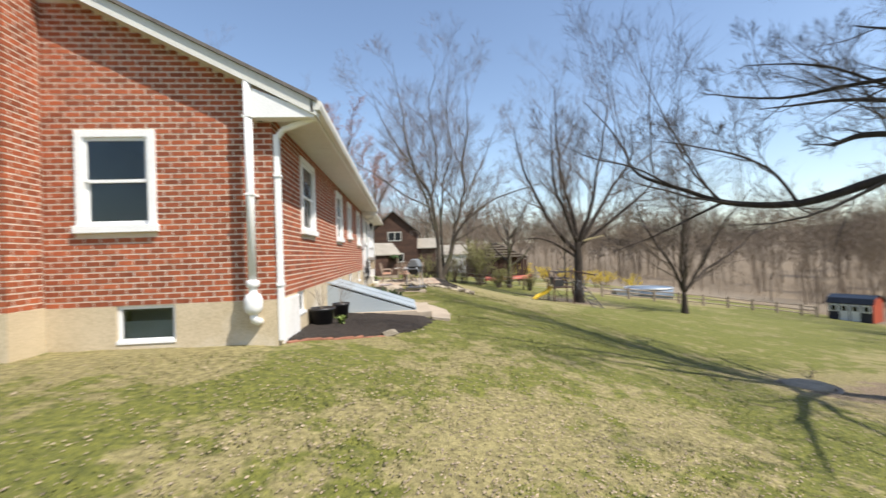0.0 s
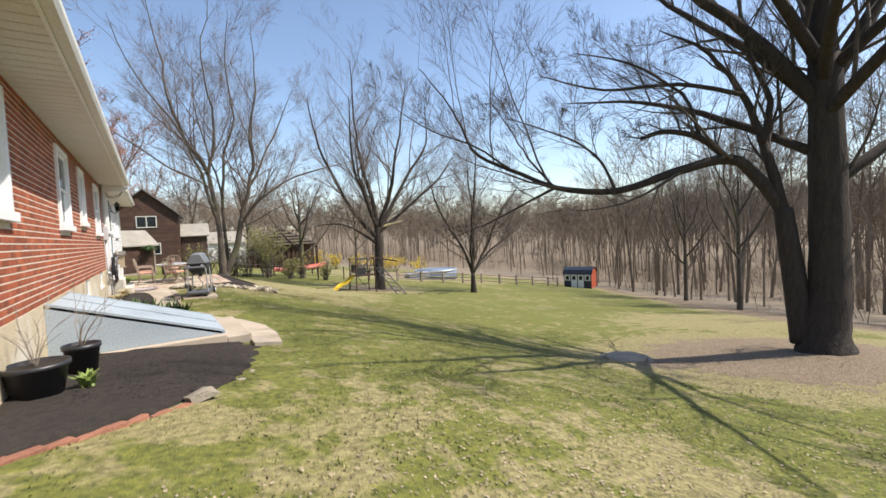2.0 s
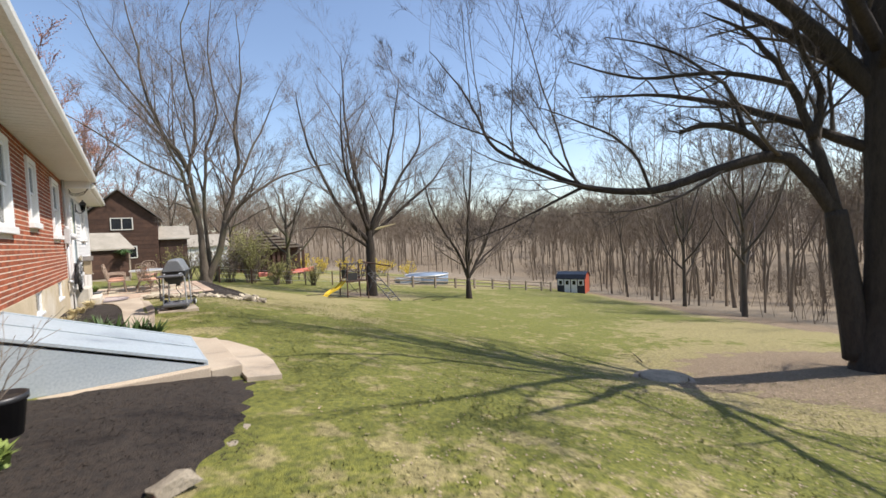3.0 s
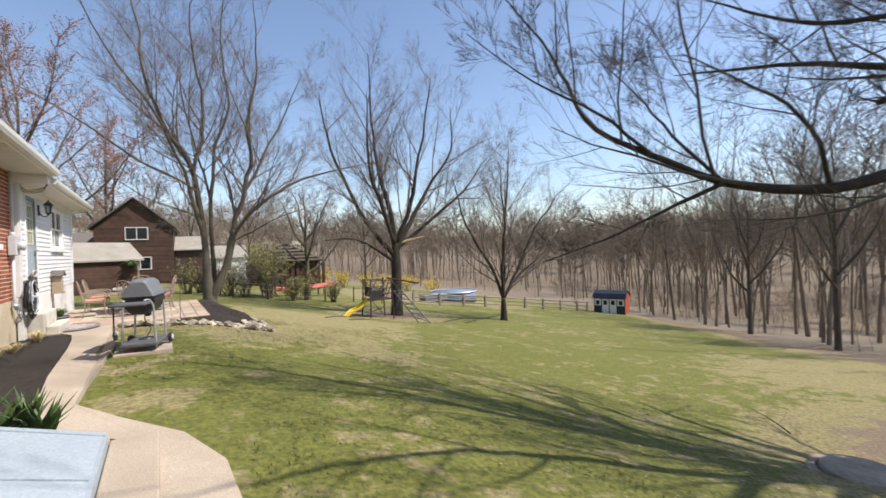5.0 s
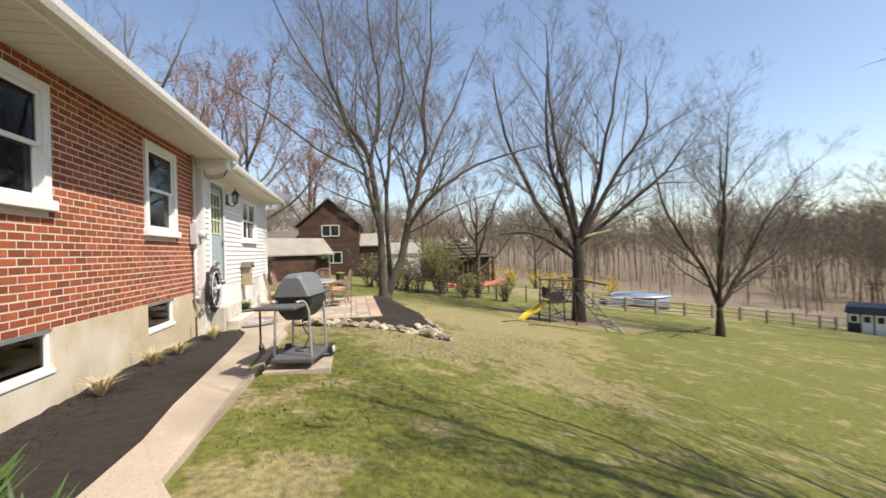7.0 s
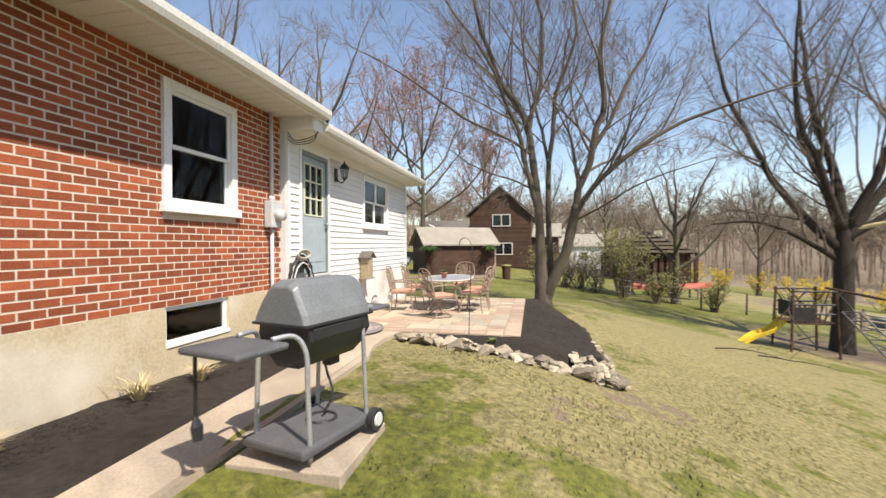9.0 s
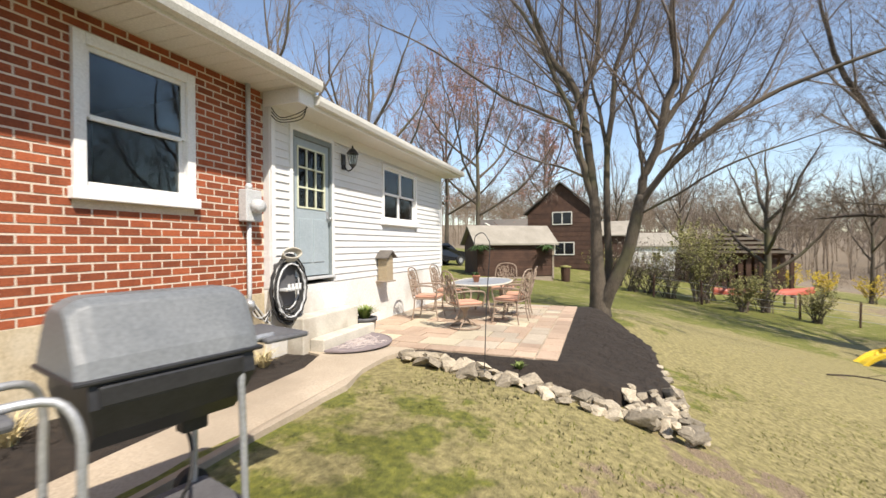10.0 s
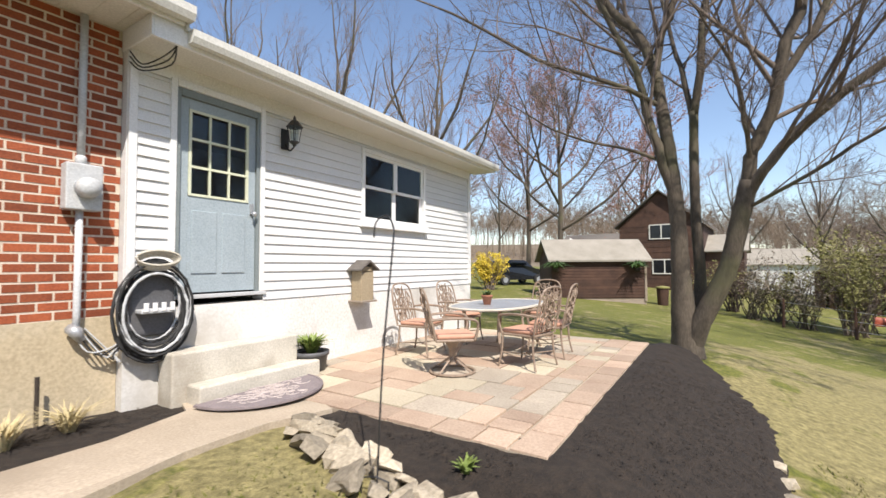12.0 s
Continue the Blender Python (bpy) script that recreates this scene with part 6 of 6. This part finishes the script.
pl = thing("round_pool", 28.2, 43.0, G(28.2, 43) - .1, "round above-ground pool with a pale rim and blue cover", "pool")
smooth(part("wall", lathe(([], []), [(2.6, 0), (2.6, 1.15)], 28), M_POOL, pl))
part("rim", tube(([], []), [(2.62 * math.cos(t / 28 * 6.2832), 2.62 * math.sin(t / 28 * 6.2832), 1.16) for t in range(29)], [.08] * 29, 5), M_GALV, pl)
part("cover", lathe(([], []), [(2.55, 1.08), (2.0, 1.0), (.01, .98)], 28), M_POOL, pl)
tarp = thing("lumber_stack", 24.5, 41.2, G(24.5, 41.2), "stack of pale and blue sheet material by the fence", "stack")
for k in range(5):
    part("sheet", boxes((-1.4, 1.3, -.6, .7, .1 + .14 * k, .19 + .14 * k)), (M_GALV, M_POOL)[k % 2], tarp)

prg = random.Random(8)
fn = thing("rail_fence", 20, 37, 0, "weathered grey post and rail fence at the lawn's end", "fence")
fpts = [(20.0, 37.6), (22.5, 37.0), (25, 36.6), (27.5, 36.4), (30, 36.2), (32.5, 36), (35, 35.8), (37.5, 35.6), (40, 35.4), (41.5, 35.2)]
for x, y in fpts:
    part("post", boxes((x - 20 - .09, x - 20 + .09, y - 37 - .09, y - 37 + .09, G(x, y) - .3, G(x, y) + 1.15)), M_GREYWOOD, fn)
for (xa, ya), (xb, yb) in zip(fpts, fpts[1:]):
    for h in (.3, .65, 1.0):
        part("rail", tube(([], []), [(xa - 20, ya - 37, G(xa, ya) + h), (xb - 20, yb - 37, G(xb, yb) + h + prg.uniform(-.06, .06))], [.06, .06], 5), M_GREYWOOD, fn)
wf = thing("wire_fence", 7, 38, 0, "old wire fence on thin leaning posts", "fence")
wpts = [(5.0, 38.2), (7.4, 38.0), (9.6, 38.2), (12, 38.4), (14.5, 38.4), (17, 38.0), (20, 37.6)]
for x, y in wpts:
    part("post", tube(([], []), [(x - 7, y - 38, G(x, y) - .2), (x - 7 + prg.uniform(-.1, .1), y - 38, G(x, y) + 1.3)], [.06, .05], 6), M_DARKWOOD, wf)
for (xa, ya), (xb, yb) in zip(wpts, wpts[1:]):
    for h in (.35, .75, 1.15):
        part("wire", tube(([], []), [(xa - 7, ya - 38, G(xa, ya) + h), (xb - 7, yb - 38, G(xb, yb) + h)], [.012, .012], 3), M_GALV, wf)


def shrub(x, y, r, h, mat, label, seed, n=26, name="shrub", flowers=None, fl=1500, stems=M_TWIG):
    e = thing(name, x, y, G(x, y), label, "shrub")
    rng = random.Random(seed)
    out, lv = ([], []), ([], [])
    for k in range(n):
        a = rng.uniform(0, 6.28)
        d = Vector((math.cos(a) * rng.uniform(.1, r / h), math.sin(a) * rng.uniform(.1, r / h), 1)).normalized()
        sprout(out, rng, (rng.uniform(-.2, .2) * r, rng.uniform(-.2, .2) * r, 0), d, h * rng.uniform(.7, 1.05), .03, 0, [(5, .18, .0, 7, 36, .4, 4), (3, .3, .05, 4, 40, .5, 3), (2, .3, 0, 0, 0, 0, 3)])
    part("stem", out, stems, e)
    vs = out[0]
    for k in range(fl):
        p = vs[rng.randrange(len(vs) // 4, len(vs))]
        s = rng.uniform(.03, .08)
        u, w = Vector((rng.uniform(-1, 1), rng.uniform(-1, 1), rng.uniform(-1, 1))).normalized() * s, Vector((rng.uniform(-1, 1), rng.uniform(-1, 1), rng.uniform(-1, 1))).normalized() * s
        b = len(lv[0])
        q = Vector(p) + u * .5
        lv[0].extend([tuple(q), tuple(q + u), tuple(q + u + w), tuple(q + w)])
        lv[1].append((b, b + 1, b + 2, b + 3))
    part("foliage", lv, mat, e)
    return e


shrub(7.6, 39.2, 2.2, 4.2, M_OLIVE, "tall arching shrub just coming into yellow-green leaf", 51, 34, fl=11000)
shrub(5.0, 40.2, 1.8, 2.4, M_OLIVE, "tangled brush beside the wire fence", 52, 22, fl=2500)
shrub(9.2, 37.4, 1.0, 1.8, M_OLIVE, "tangled brush beside the wire fence", 53, 18, fl=2500)
shrub(3.2, 42, 1.5, 2.2, M_DARKWOOD, "dark bare brush behind the wire fence", 54, 26, fl=300, stems=M_BARK)
for k, (x, y, r, h) in enumerate(((5.9, 38.9, 1.8, 2.6), (10.6, 38.9, 1.5, 2.2), (4.0, 39.6, 1.6, 3.0), (12.4, 37.6, 1.2, 1.7), (8.3, 41.0, 2.0, 3.2), (2.2, 40.6, 1.3, 2.4))):
    shrub(x, y, r, h, M_OLIVE if k % 2 else M_GREYWOOD, "tangled bare brush beside the wire fence", 80 + k, 20, fl=1200, stems=M_BARKG)
shrub(-8.9, 36.6, 1.3, 1.9, M_FORS, "forsythia in full yellow flower by the drive", 55, 30, "forsythia", fl=9000)
for k, (x, y) in enumerate(((15.5, 57), (18, 58), (21, 58.5), (24, 58), (27, 58.5), (30, 57.5), (34, 57), (27, 54))):
    shrub(x, y, 1.9, 2.3, M_FORS, "forsythia with yellow flowers beyond the fence", 60 + k, 12, "forsythia", fl=2600)

car = thing("parked_car", -9.9, 42.6, G(-9.9, 42.6), "black sport utility car parked on the drive", "car", rz=60)
bm = bmesh.new()
prof = [(-2.3, .35), (-2.35, .8), (-2.2, 1.15), (-1.9, 1.65), (-1.2, 1.75), (.4, 1.72), (1.15, 1.15), (2.2, 1.0), (2.35, .7), (2.3, .35)]
a = [bm.verts.new((x, -.9 + (.15 if z > 1.3 else 0), z)) for x, z in prof]
b = [bm.verts.new((x, .9 - (.15 if z > 1.3 else 0), z)) for x, z in prof]
bm.faces.new(a), bm.faces.new(b[::-1])
for i in range(len(prof)):
    j = (i + 1) % len(prof)
    bm.faces.new((a[i], b[i], b[j], a[j]))
bmesh.ops.recalc_face_normals(bm, faces=bm.faces)
part("body", bm, M_CAR, car)
for x in (-1.45, 1.45):
    for y in (-.92, .92):
        w = part("wheel", tube(([], []), [(x, y - .1, .36), (x, y + .1, .36)], [.36, .36], 18), M_RUBBER, car)
        part("rim", tube(([], []), [(x, y - .11, .36), (x, y + .11, .36)], [.2, .2], 12), M_GALV, w)
part("side_window", boxes((-1.8, .5, -.84, -.8, 1.2, 1.55)), M_GLASS, car)

gs = thing("garden_shed", 43.6, 33.8, G(43.6, 33.8) - .1, "small barn shed, navy front, white doors, red side", "shed", rz=-66)
part("front_wall", boxes((-1.7, 1.7, -.02, .05, 0, 1.9)), M_NAVY, gs)
part("side_wall", boxes((1.65, 1.72, .05, 2.6, 0, 1.9)), M_RED, gs)
part("side_wall", boxes((-1.72, -1.65, .05, 2.6, 0, 1.9)), M_RED, gs)
part("back_wall", boxes((-1.7, 1.7, 2.55, 2.6, 0, 1.9)), M_RED, gs)
rp = [(-.2, 1.85), (.3, 2.35), (1.3, 2.65), (2.3, 2.35), (2.8, 1.85)]
for x in (1.72, -1.72):
    part("gable", ([(x, y, z) for y, z in rp], [(0, 1, 2, 3, 4)]), M_RED, gs)
bm = bmesh.new()
for (ya, za), (yb, zb2) in zip(rp, rp[1:]):
    bm.faces.new([bm.verts.new(p) for p in ((-1.85, ya, za), (1.85, ya, za), (1.85, yb, zb2), (-1.85, yb, zb2))])
part("roof", bm, M_CAR, gs)
for x in (-1.25, -.42, .42, 1.25):
    d = part("door" if abs(x) < 1 else "window", boxes((x - .36, x + .36, -.07, -.03, (.1 if abs(x) < 1 else 1.0), 1.75)), M_WHITE, gs)
    part("pane", boxes((x - .2, x + .2, -.09, -.075, 1.1, 1.6)), M_CAR, d)

# ---- play set ----
ps = thing("play_set", 12.2, 28.4, G(12.2, 28.4), "dark play tower with a yellow slide and rope ladder", "play set")
for x in (-.7, .7):
    for y in (-.6, .6):
        part("post", tube(([], []), [(x * 1.15, y * 1.15, -.2), (x, y, 2.5)], [.05, .05], 6), M_DARKWOOD, ps)
part("platform", boxes((-.75, .75, -.65, .65, 1.15, 1.22)), M_DARKWOOD, ps)
for z in (1.55, 1.9, 2.4):
    for y in (-.62, .62):
        part("rail", tube(([], []), [(-.7, y, z), (.7, y, z)], [.035, .035], 5), M_NAVY, ps)
part("swing_beam", tube(([], []), [(.7, 0, 2.5), (2.3, -1.4, 2.1)], [.05, .05], 6), M_DARKWOOD, ps)
verts, faces = [], []
for i in range(11):
    t = i / 10
    x, z = -.75 - 1.75 * t, 1.2 - 1.1 * t - .10 * math.sin(t * 6.28) + (.06 if i == 10 else 0)
    for y, d in ((-.28, .14), (-.24, 0), (.24, 0), (.28, .14)):
        verts.append((x, y - .4 * t, z + d))
for i in range(10):
    for k in range(3):
        faces.append((i * 4 + k, i * 4 + k + 1, (i + 1) * 4 + k + 1, (i + 1) * 4 + k))
sl = part("slide", (verts, faces), M_YELLOW, ps)
so = sl.modifiers.new("thick", "SOLIDIFY")
so.thickness = .03
for x, y, a in ((-.75, -.6, .5), (-.4, .6, -.4), (.6, -.6, .3), (.2, .62, -.5), (-.1, -.64, .45), (.72, .1, .2)):
    part("brace", tube(([], []), [(x - a, y, 1.25), (x + a, y, 2.45)], [.03, .03], 4), M_DARKWOOD, ps)
part("side_board", boxes((-.7, .0, -.66, -.63, 1.3, 1.8), (-.68, -.64, -.6, .5, 1.4, 2.0)), M_BLACK, ps)
part("lower_bar", tube(([], []), [(-.78, -.7, .5), (.78, .7, .5)], [.03, .03], 4), M_DARKWOOD, ps)
lx = [(.7, -.9, 1.7), (1.5, -3.2, -.5)]
for dx in (0, .55):
    part("ladder_side", tube(([], []), [(lx[0][0] + dx, lx[0][1], lx[0][2]), (lx[1][0] + dx * 1.3, lx[1][1], lx[1][2])], [.035, .035], 5), M_BLACK, ps)
for k in range(8):
    t = k / 8
    p = Vector(lx[0]).lerp(Vector(lx[1]), t)
    part("rung", tube(([], []), [tuple(p), tuple(p + Vector((.55 + .16 * t, 0, 0)))], [.022, .022], 4), M_BLACK, ps)

for k in range(7):
    for a, b in ((0, 1), (1, 0)):
        p = Vector(lx[0]).lerp(Vector(lx[1]), k / 7) + Vector((a * (.55 + .023 * k), 0, 0))
        q = Vector(lx[0]).lerp(Vector(lx[1]), (k + 1) / 7) + Vector((b * (.55 + .023 * (k + 1)), 0, 0))
        part("net_rope", tube(([], []), [tuple(p), tuple(q)], [.018, .018], 4), M_BLACK, ps)
for k in range(9):
    x = -.68 + .17 * k
    part("baluster", tube(([], []), [(x, -.62, 1.22), (x + .05, -.62, 1.9)], [.02, .02], 4), M_DARKWOOD, ps)
    part("baluster", tube(([], []), [(x, .62, 1.22), (x - .05, .62, 1.9)], [.02, .02], 4), M_DARKWOOD, ps)
for x in (-.7, .7):
    part("rope_swag", tube(([], []), *smooth_line([(x, -.6, 2.4), (x * 1.5, -1.0, 1.7), (x * 1.2, -1.3, 1.1), (x * .6, -1.5, .5)], [.02] * 4), 4), M_BLACK, ps)

# ---- septic cover ----
cv = thing("septic_cover", 9.6, 4.75, G(9.6, 4.75) + .02, "round grey concrete septic lid in a bare patch of leaves", "cover")
smooth(part("lid", lathe(([], []), [(.52, 0), (.52, .07), (.47, .09), (.01, .10)], 28), M_STONE, cv))
part("collar", lathe(([], []), [(.68, -.05), (.68, .02), (.56, .03), (.54, -.02)], 28), M_GREYWOOD, cv)

# ---- fallen branches ----
for k, (x, y, a, ln) in enumerate(((11.2, 6.2, 40, 1.6), (15.4, 25.6, -10, 3.0), (16.8, 25.2, 20, 2.2), (6.8, 22.4, 12, 2.6), (8.4, 23.6, -20, 2.0))):
    e = thing("fallen_branch", x, y, G(x, y) + .04, "thin fallen dead branch lying on the grass", "branch", rz=a)
    out = ([], [])
    sprout(out, random.Random(k), (0, 0, 0), Vector((1, 0, .03)), ln, .02, 0, [(5, .12, -.02, 6, 40, .35, 4), (3, .2, -.01, 0, 0, 0, 3)])
    part("wood", out, M_BARK, e)


# ---- grass and leaves ----
def lawn_tufts():
    rs2 = np.random.RandomState(12)
    n = 130000
    x = rs2.uniform(-6.5, 13, n)
    y = rs2.uniform(-6, 19, n)
    camd = np.abs(x - 1.0)
    keep = rs2.rand(n) < np.clip(1.25 - camd / 11, .2, 1)
    house_side = (x < -1.6) & (y > .9)
    bed = (y > 1.2) & (y < 9.2) & (x < 1.05) & (y > 2.3 + (x + 1.6) * .25) & (x < .55 + (y > 5) * .45)
    walkz = (y > 7.5) & (x < -.22)
    pat = (y > 15.5) & (x < 3.3)
    keep &= ~(house_side | bed | walkz | pat)
    x, y = x[keep], y[keep]
    z = ground_many(np.stack([x, y], 1))
    m = len(x)
    a = rs2.rand(m) * 6.283
    h = rs2.uniform(.012, .034, m) * (1 + .5 * np.sin(x * 1.7) * np.sin(y * 1.3))
    w = .006 + .004 * rs2.rand(m)
    lx2, ly2 = rs2.normal(0, .025, m), rs2.normal(0, .025, m)
    v = np.empty((m * 3, 3))
    v[0::3] = np.stack([x - w * np.cos(a), y - w * np.sin(a), z - .005], 1)
    v[1::3] = np.stack([x + w * np.cos(a), y + w * np.sin(a), z - .005], 1)
    v[2::3] = np.stack([x + lx2, y + ly2, z + h], 1)
    part("grass", (v.tolist(), np.arange(m * 3).reshape(m, 3).tolist()), M_BLADE, kind="stuff", label="short spring grass blades, green and straw")


def leaf_litter():
    rs2 = np.random.RandomState(14)
    n = 26000
    x = np.concatenate([rs2.normal(.8, 2.6, n // 2), rs2.normal(10.8, 3.0, n // 2)])
    y = np.concatenate([rs2.normal(-2.0, 2.4, n // 2), rs2.normal(3.0, 2.4, n // 2)])
    k = ~((y > 1.0) & (x < .8)) & ~((x < -1.9) & (y > .6)) & (np.hypot(x - 13.3, y - 1.5) > .8)
    x, y = x[k], y[k]
    z = ground_many(np.stack([x, y], 1)) + .02
    m = len(x)
    s = rs2.uniform(.008, .022, m)
    a = rs2.rand(m) * 6.283
    v = np.empty((m * 4, 3))
    for q, (da, k2) in enumerate(((0, 1), (1.57, .6), (3.14, 1), (4.71, .6))):
        v[q::4] = np.stack([x + s * k2 * np.cos(a + da), y + s * k2 * np.sin(a + da), z - .008 + rs2.uniform(0, .012, m)], 1)
    part("leaf_litter", (v.tolist(), np.arange(m * 4).reshape(m, 4).tolist()), M_DRYLEAF, kind="stuff", label="scattered curled dry leaves on the lawn")


lawn_tufts()
leaf_litter()

# ---- mulch chips ----
def chips():
    rs2 = np.random.RandomState(15)
    vv, ff = [], []
    for x0, x1, y0, y1, n in ((-1.6, .1, 2.9, 5.3, 1500), (-2.05, -1.55, 9.3, 15.4, 1500), (1.7, 2.95, 16.5, 20, 1800), (-.2, 1.5, 15.95, 16.28, 300)):
        x, y = rs2.uniform(x0, x1, n), rs2.uniform(y0, y1, n)
        z = ground_many(np.stack([x, y], 1)) + .036
        if y0 > 15.5:
            z = np.maximum(z, .545 - .42 * np.maximum(0, np.hypot(np.maximum(x - 1.6, 0), np.maximum(16.3 - y, 0)) - .25))
        a, ln2 = rs2.rand(n) * 6.283, rs2.uniform(.006, .022, n)
        for i in range(n):
            dx, dy = math.cos(a[i]) * ln2[i], math.sin(a[i]) * ln2[i]
            b = len(vv)
            t = rs2.uniform(-.004, .006)
            vv += [(x[i] - dx, y[i] - dy, z[i] - t), (x[i] + dy * .3, y[i] - dx * .3, z[i] + .004), (x[i] + dx, y[i] + dy, z[i] + t), (x[i] - dy * .3, y[i] + dx * .3, z[i])]
            ff.append((b, b + 1, b + 2, b + 3))
    part("mulch_chips", (vv, ff), M_MULCH, kind="stuff", label="loose dark bark chips")


chips()

# ---- siding boards ----
def siding():
    z, step = 1.455, .112
    while z < WINGS - .17:
        z1 = min(z + step, WINGS - .165)
        holes = [(DOOR[0], DOOR[1], 0, DOOR[3])] + [(WWIN[0] + .005, WWIN[1] - .005, WWIN[2], WWIN[3])]
        segs = [(YN + .085, WINGN - .095)]
        for h in holes:
            if z < h[3] and z1 > h[2]:
                segs = [q for a, b in segs for q in ((a, min(b, h[0])), (max(a, h[1]), b)) if q[1] - q[0] > .02]
        for a, b in segs:
            v = [(WINGX - .018, a, z), (WINGX + .012, a, z), (WINGX - .006, a, z1), (WINGX - .018, a, z1)]
            v += [(p[0], b, p[2]) for p in v]
            f = [(0, 1, 2, 3), (7, 6, 5, 4), (0, 4, 5, 1), (1, 5, 6, 2), (2, 6, 7, 3), (3, 7, 4, 0)]
            at_world(part("siding_board", (v, [q[::-1] for q in f]), M_SIDING), wall_wing)
        z += step


siding()

# ---- patio slabs ----
def pavers():
    rg = random.Random(4)
    rows = []
    rows.append((1.31, 1.6, [16.3 + .42 * k for k in range(13)]))
    y = 16.62
    cols = []
    # border along the front edge
    x = -2.0
    while x < 1.25:
        w = rg.choice((.38, .45, .52))
        cols.append((x, min(x + w, 1.30), 16.3, 16.6))
        x += w
    for a, b, ys in rows:
        for k in range(len(ys) - 1):
            cols.append((a, b, ys[k], min(ys[k + 1], 21.4)))
    x = .98
    y = 16.61
    while y < 21.4:
        h = rg.choice((.24, .30, .46))
        cols.append((.98, 1.30, y, min(y + h, 21.4)))
        y += h
    y = 16.61
    while y < 21.35:
        h = rg.choice((.30, .45, .45, .60))
        x = -2.0
        while x < .95:
            w = rg.choice((.30, .45, .60, .75))
            cols.append((x, min(x + w, .97), y, min(y + h, 21.4)))
            x += w
        y += h
    g = .008
    for a, b, c, d in cols:
        if b - a < .05 or d - c < .05:
            continue
        t = .555 + rg.uniform(-.004, .006)
        part("slab", boxes((a + g, b - g, c + g, d - g, .50, t), bevel=.006), rg.choice((M_PAVER, M_PAVER, M_PAVERTAN, M_PAVERGREY)) if a < 1.3 and c > 16.3 else M_PAVER, patio)


pavers()

# ---- bricks ----
def brick_mesh(name, l, d, h):
    m = bpy.data.meshes.new(name)
    b = boxes((-l / 2, l / 2, .004, d, -h / 2, h / 2))
    b.to_mesh(m)
    b.free()
    m.materials.append(M_BRICK)
    return m


BL, BH, J = .198, CO - .0185, .0175
B_FULL, B_HALF = brick_mesh("brick", BL, .011, BH), brick_mesh("brick", BL / 2 - J / 2, .011, BH)


def lay(u0, u1, z0, z1, holes, top=None):
    """Bricks of a wall: (middle, length, height of its middle)."""
    n = int((z1 - z0) / CO + .01)
    for c in range(n):
        za, zb2 = z0 + c * CO, z0 + (c + 1) * CO
        end = u1 if top is None else min(u1, top(zb2 + .02))
        start = u0
        u = start - (BL + J) / 2 * (c % 2)
        while u < end:
            a, b = max(u, start), min(u + BL, end)
            segs = [(a, b)]
            for h in holes:
                if zb2 > h[2] + .01 and za < h[3] - .01:
                    segs = [q for p, r in segs for q in ((p, min(r, h[0] - .004)), (max(p, h[1] + .004), r))]
            for p, r in segs:
                if r - p > .03:
                    yield (p + r) / 2, r - p, (za + zb2) / 2
            u += BL + J


def brick_wall(rows, where, near, parent, limit=300, face=1):
    """where(u, z): the pose of a brick. The near ones are objects, the rest joined."""
    verts, faces, cnt = [], [], 0
    jr = random.Random(6)
    for u, l, z in rows:
        proud = jr.uniform(-.0015, .0015)
        m = where(u, z, proud)
        full = abs(l - BL) < .002
        half = abs(l - (BL / 2 - J / 2)) < .003
        if (full or half) and near(u, z) and cnt < limit:
            ob = new("brick", B_FULL if full else B_HALF)
            ob.parent = parent
            ob.matrix_parent_inverse = parent.matrix_world.inverted()
            ob.matrix_basis = m
            cnt += 1
            continue
        b = len(verts)
        for x in (-l / 2, l / 2):
            for y in ((.0, .006) if face < 0 else (.004, .0105)):
                for zz in (-BH / 2, BH / 2):
                    verts.append(tuple(m @ Vector((x, y, zz))))
        faces += [tuple(b + i for i in q) for q in ((0, 1, 3, 2), (4, 6, 7, 5), (0, 4, 5, 1), (2, 3, 7, 6), (0, 2, 6, 4), (1, 5, 7, 3))]
    ob = part("brickwork", (verts, faces), M_BRICK, kind="stuff", label="red brick courses")
    ob.parent = parent
    ob.matrix_parent_inverse = parent.matrix_world.inverted()


bpy.context.view_layer.update()
brick_wall(lay(YS, YN, ZF, ZS, EWIN), lambda u, z, p: Matrix.Translation((WX - .0152 + p, u, z)) @ pose(0, 0, 0, 0, 0, -90) @ Matrix.Diagonal((1, 1, 1, 1)), lambda u, z: 12.2 < u and z < 3.2, wall_east)
brick_wall(lay(-5.24, WX, ZF, 5.75, [GWIN], top=lambda z: min(WX, -1.45 - (z - 4.08) / .51)), lambda u, z, p: Matrix.Translation((u, YS + p - .0, z)), lambda u, z: u > -3.7 and z < 3.6, wall_south)
cz = lambda u, z, p: Matrix.Translation((u, .80 + p, z))
brick_wall(lay(-6.6, -5.229, ZF + .02, 7.5, []), cz, lambda u, z: z < 3.6, bpy.data.objects["core"])
brick_wall(lay(.81, 1.38, ZF + .02, 6.0, []), lambda u, z, p: Matrix.Translation((-5.247 + p, u, z)) @ pose(0, 0, 0, 0, 0, -90), lambda u, z: False, bpy.data.objects["core"])
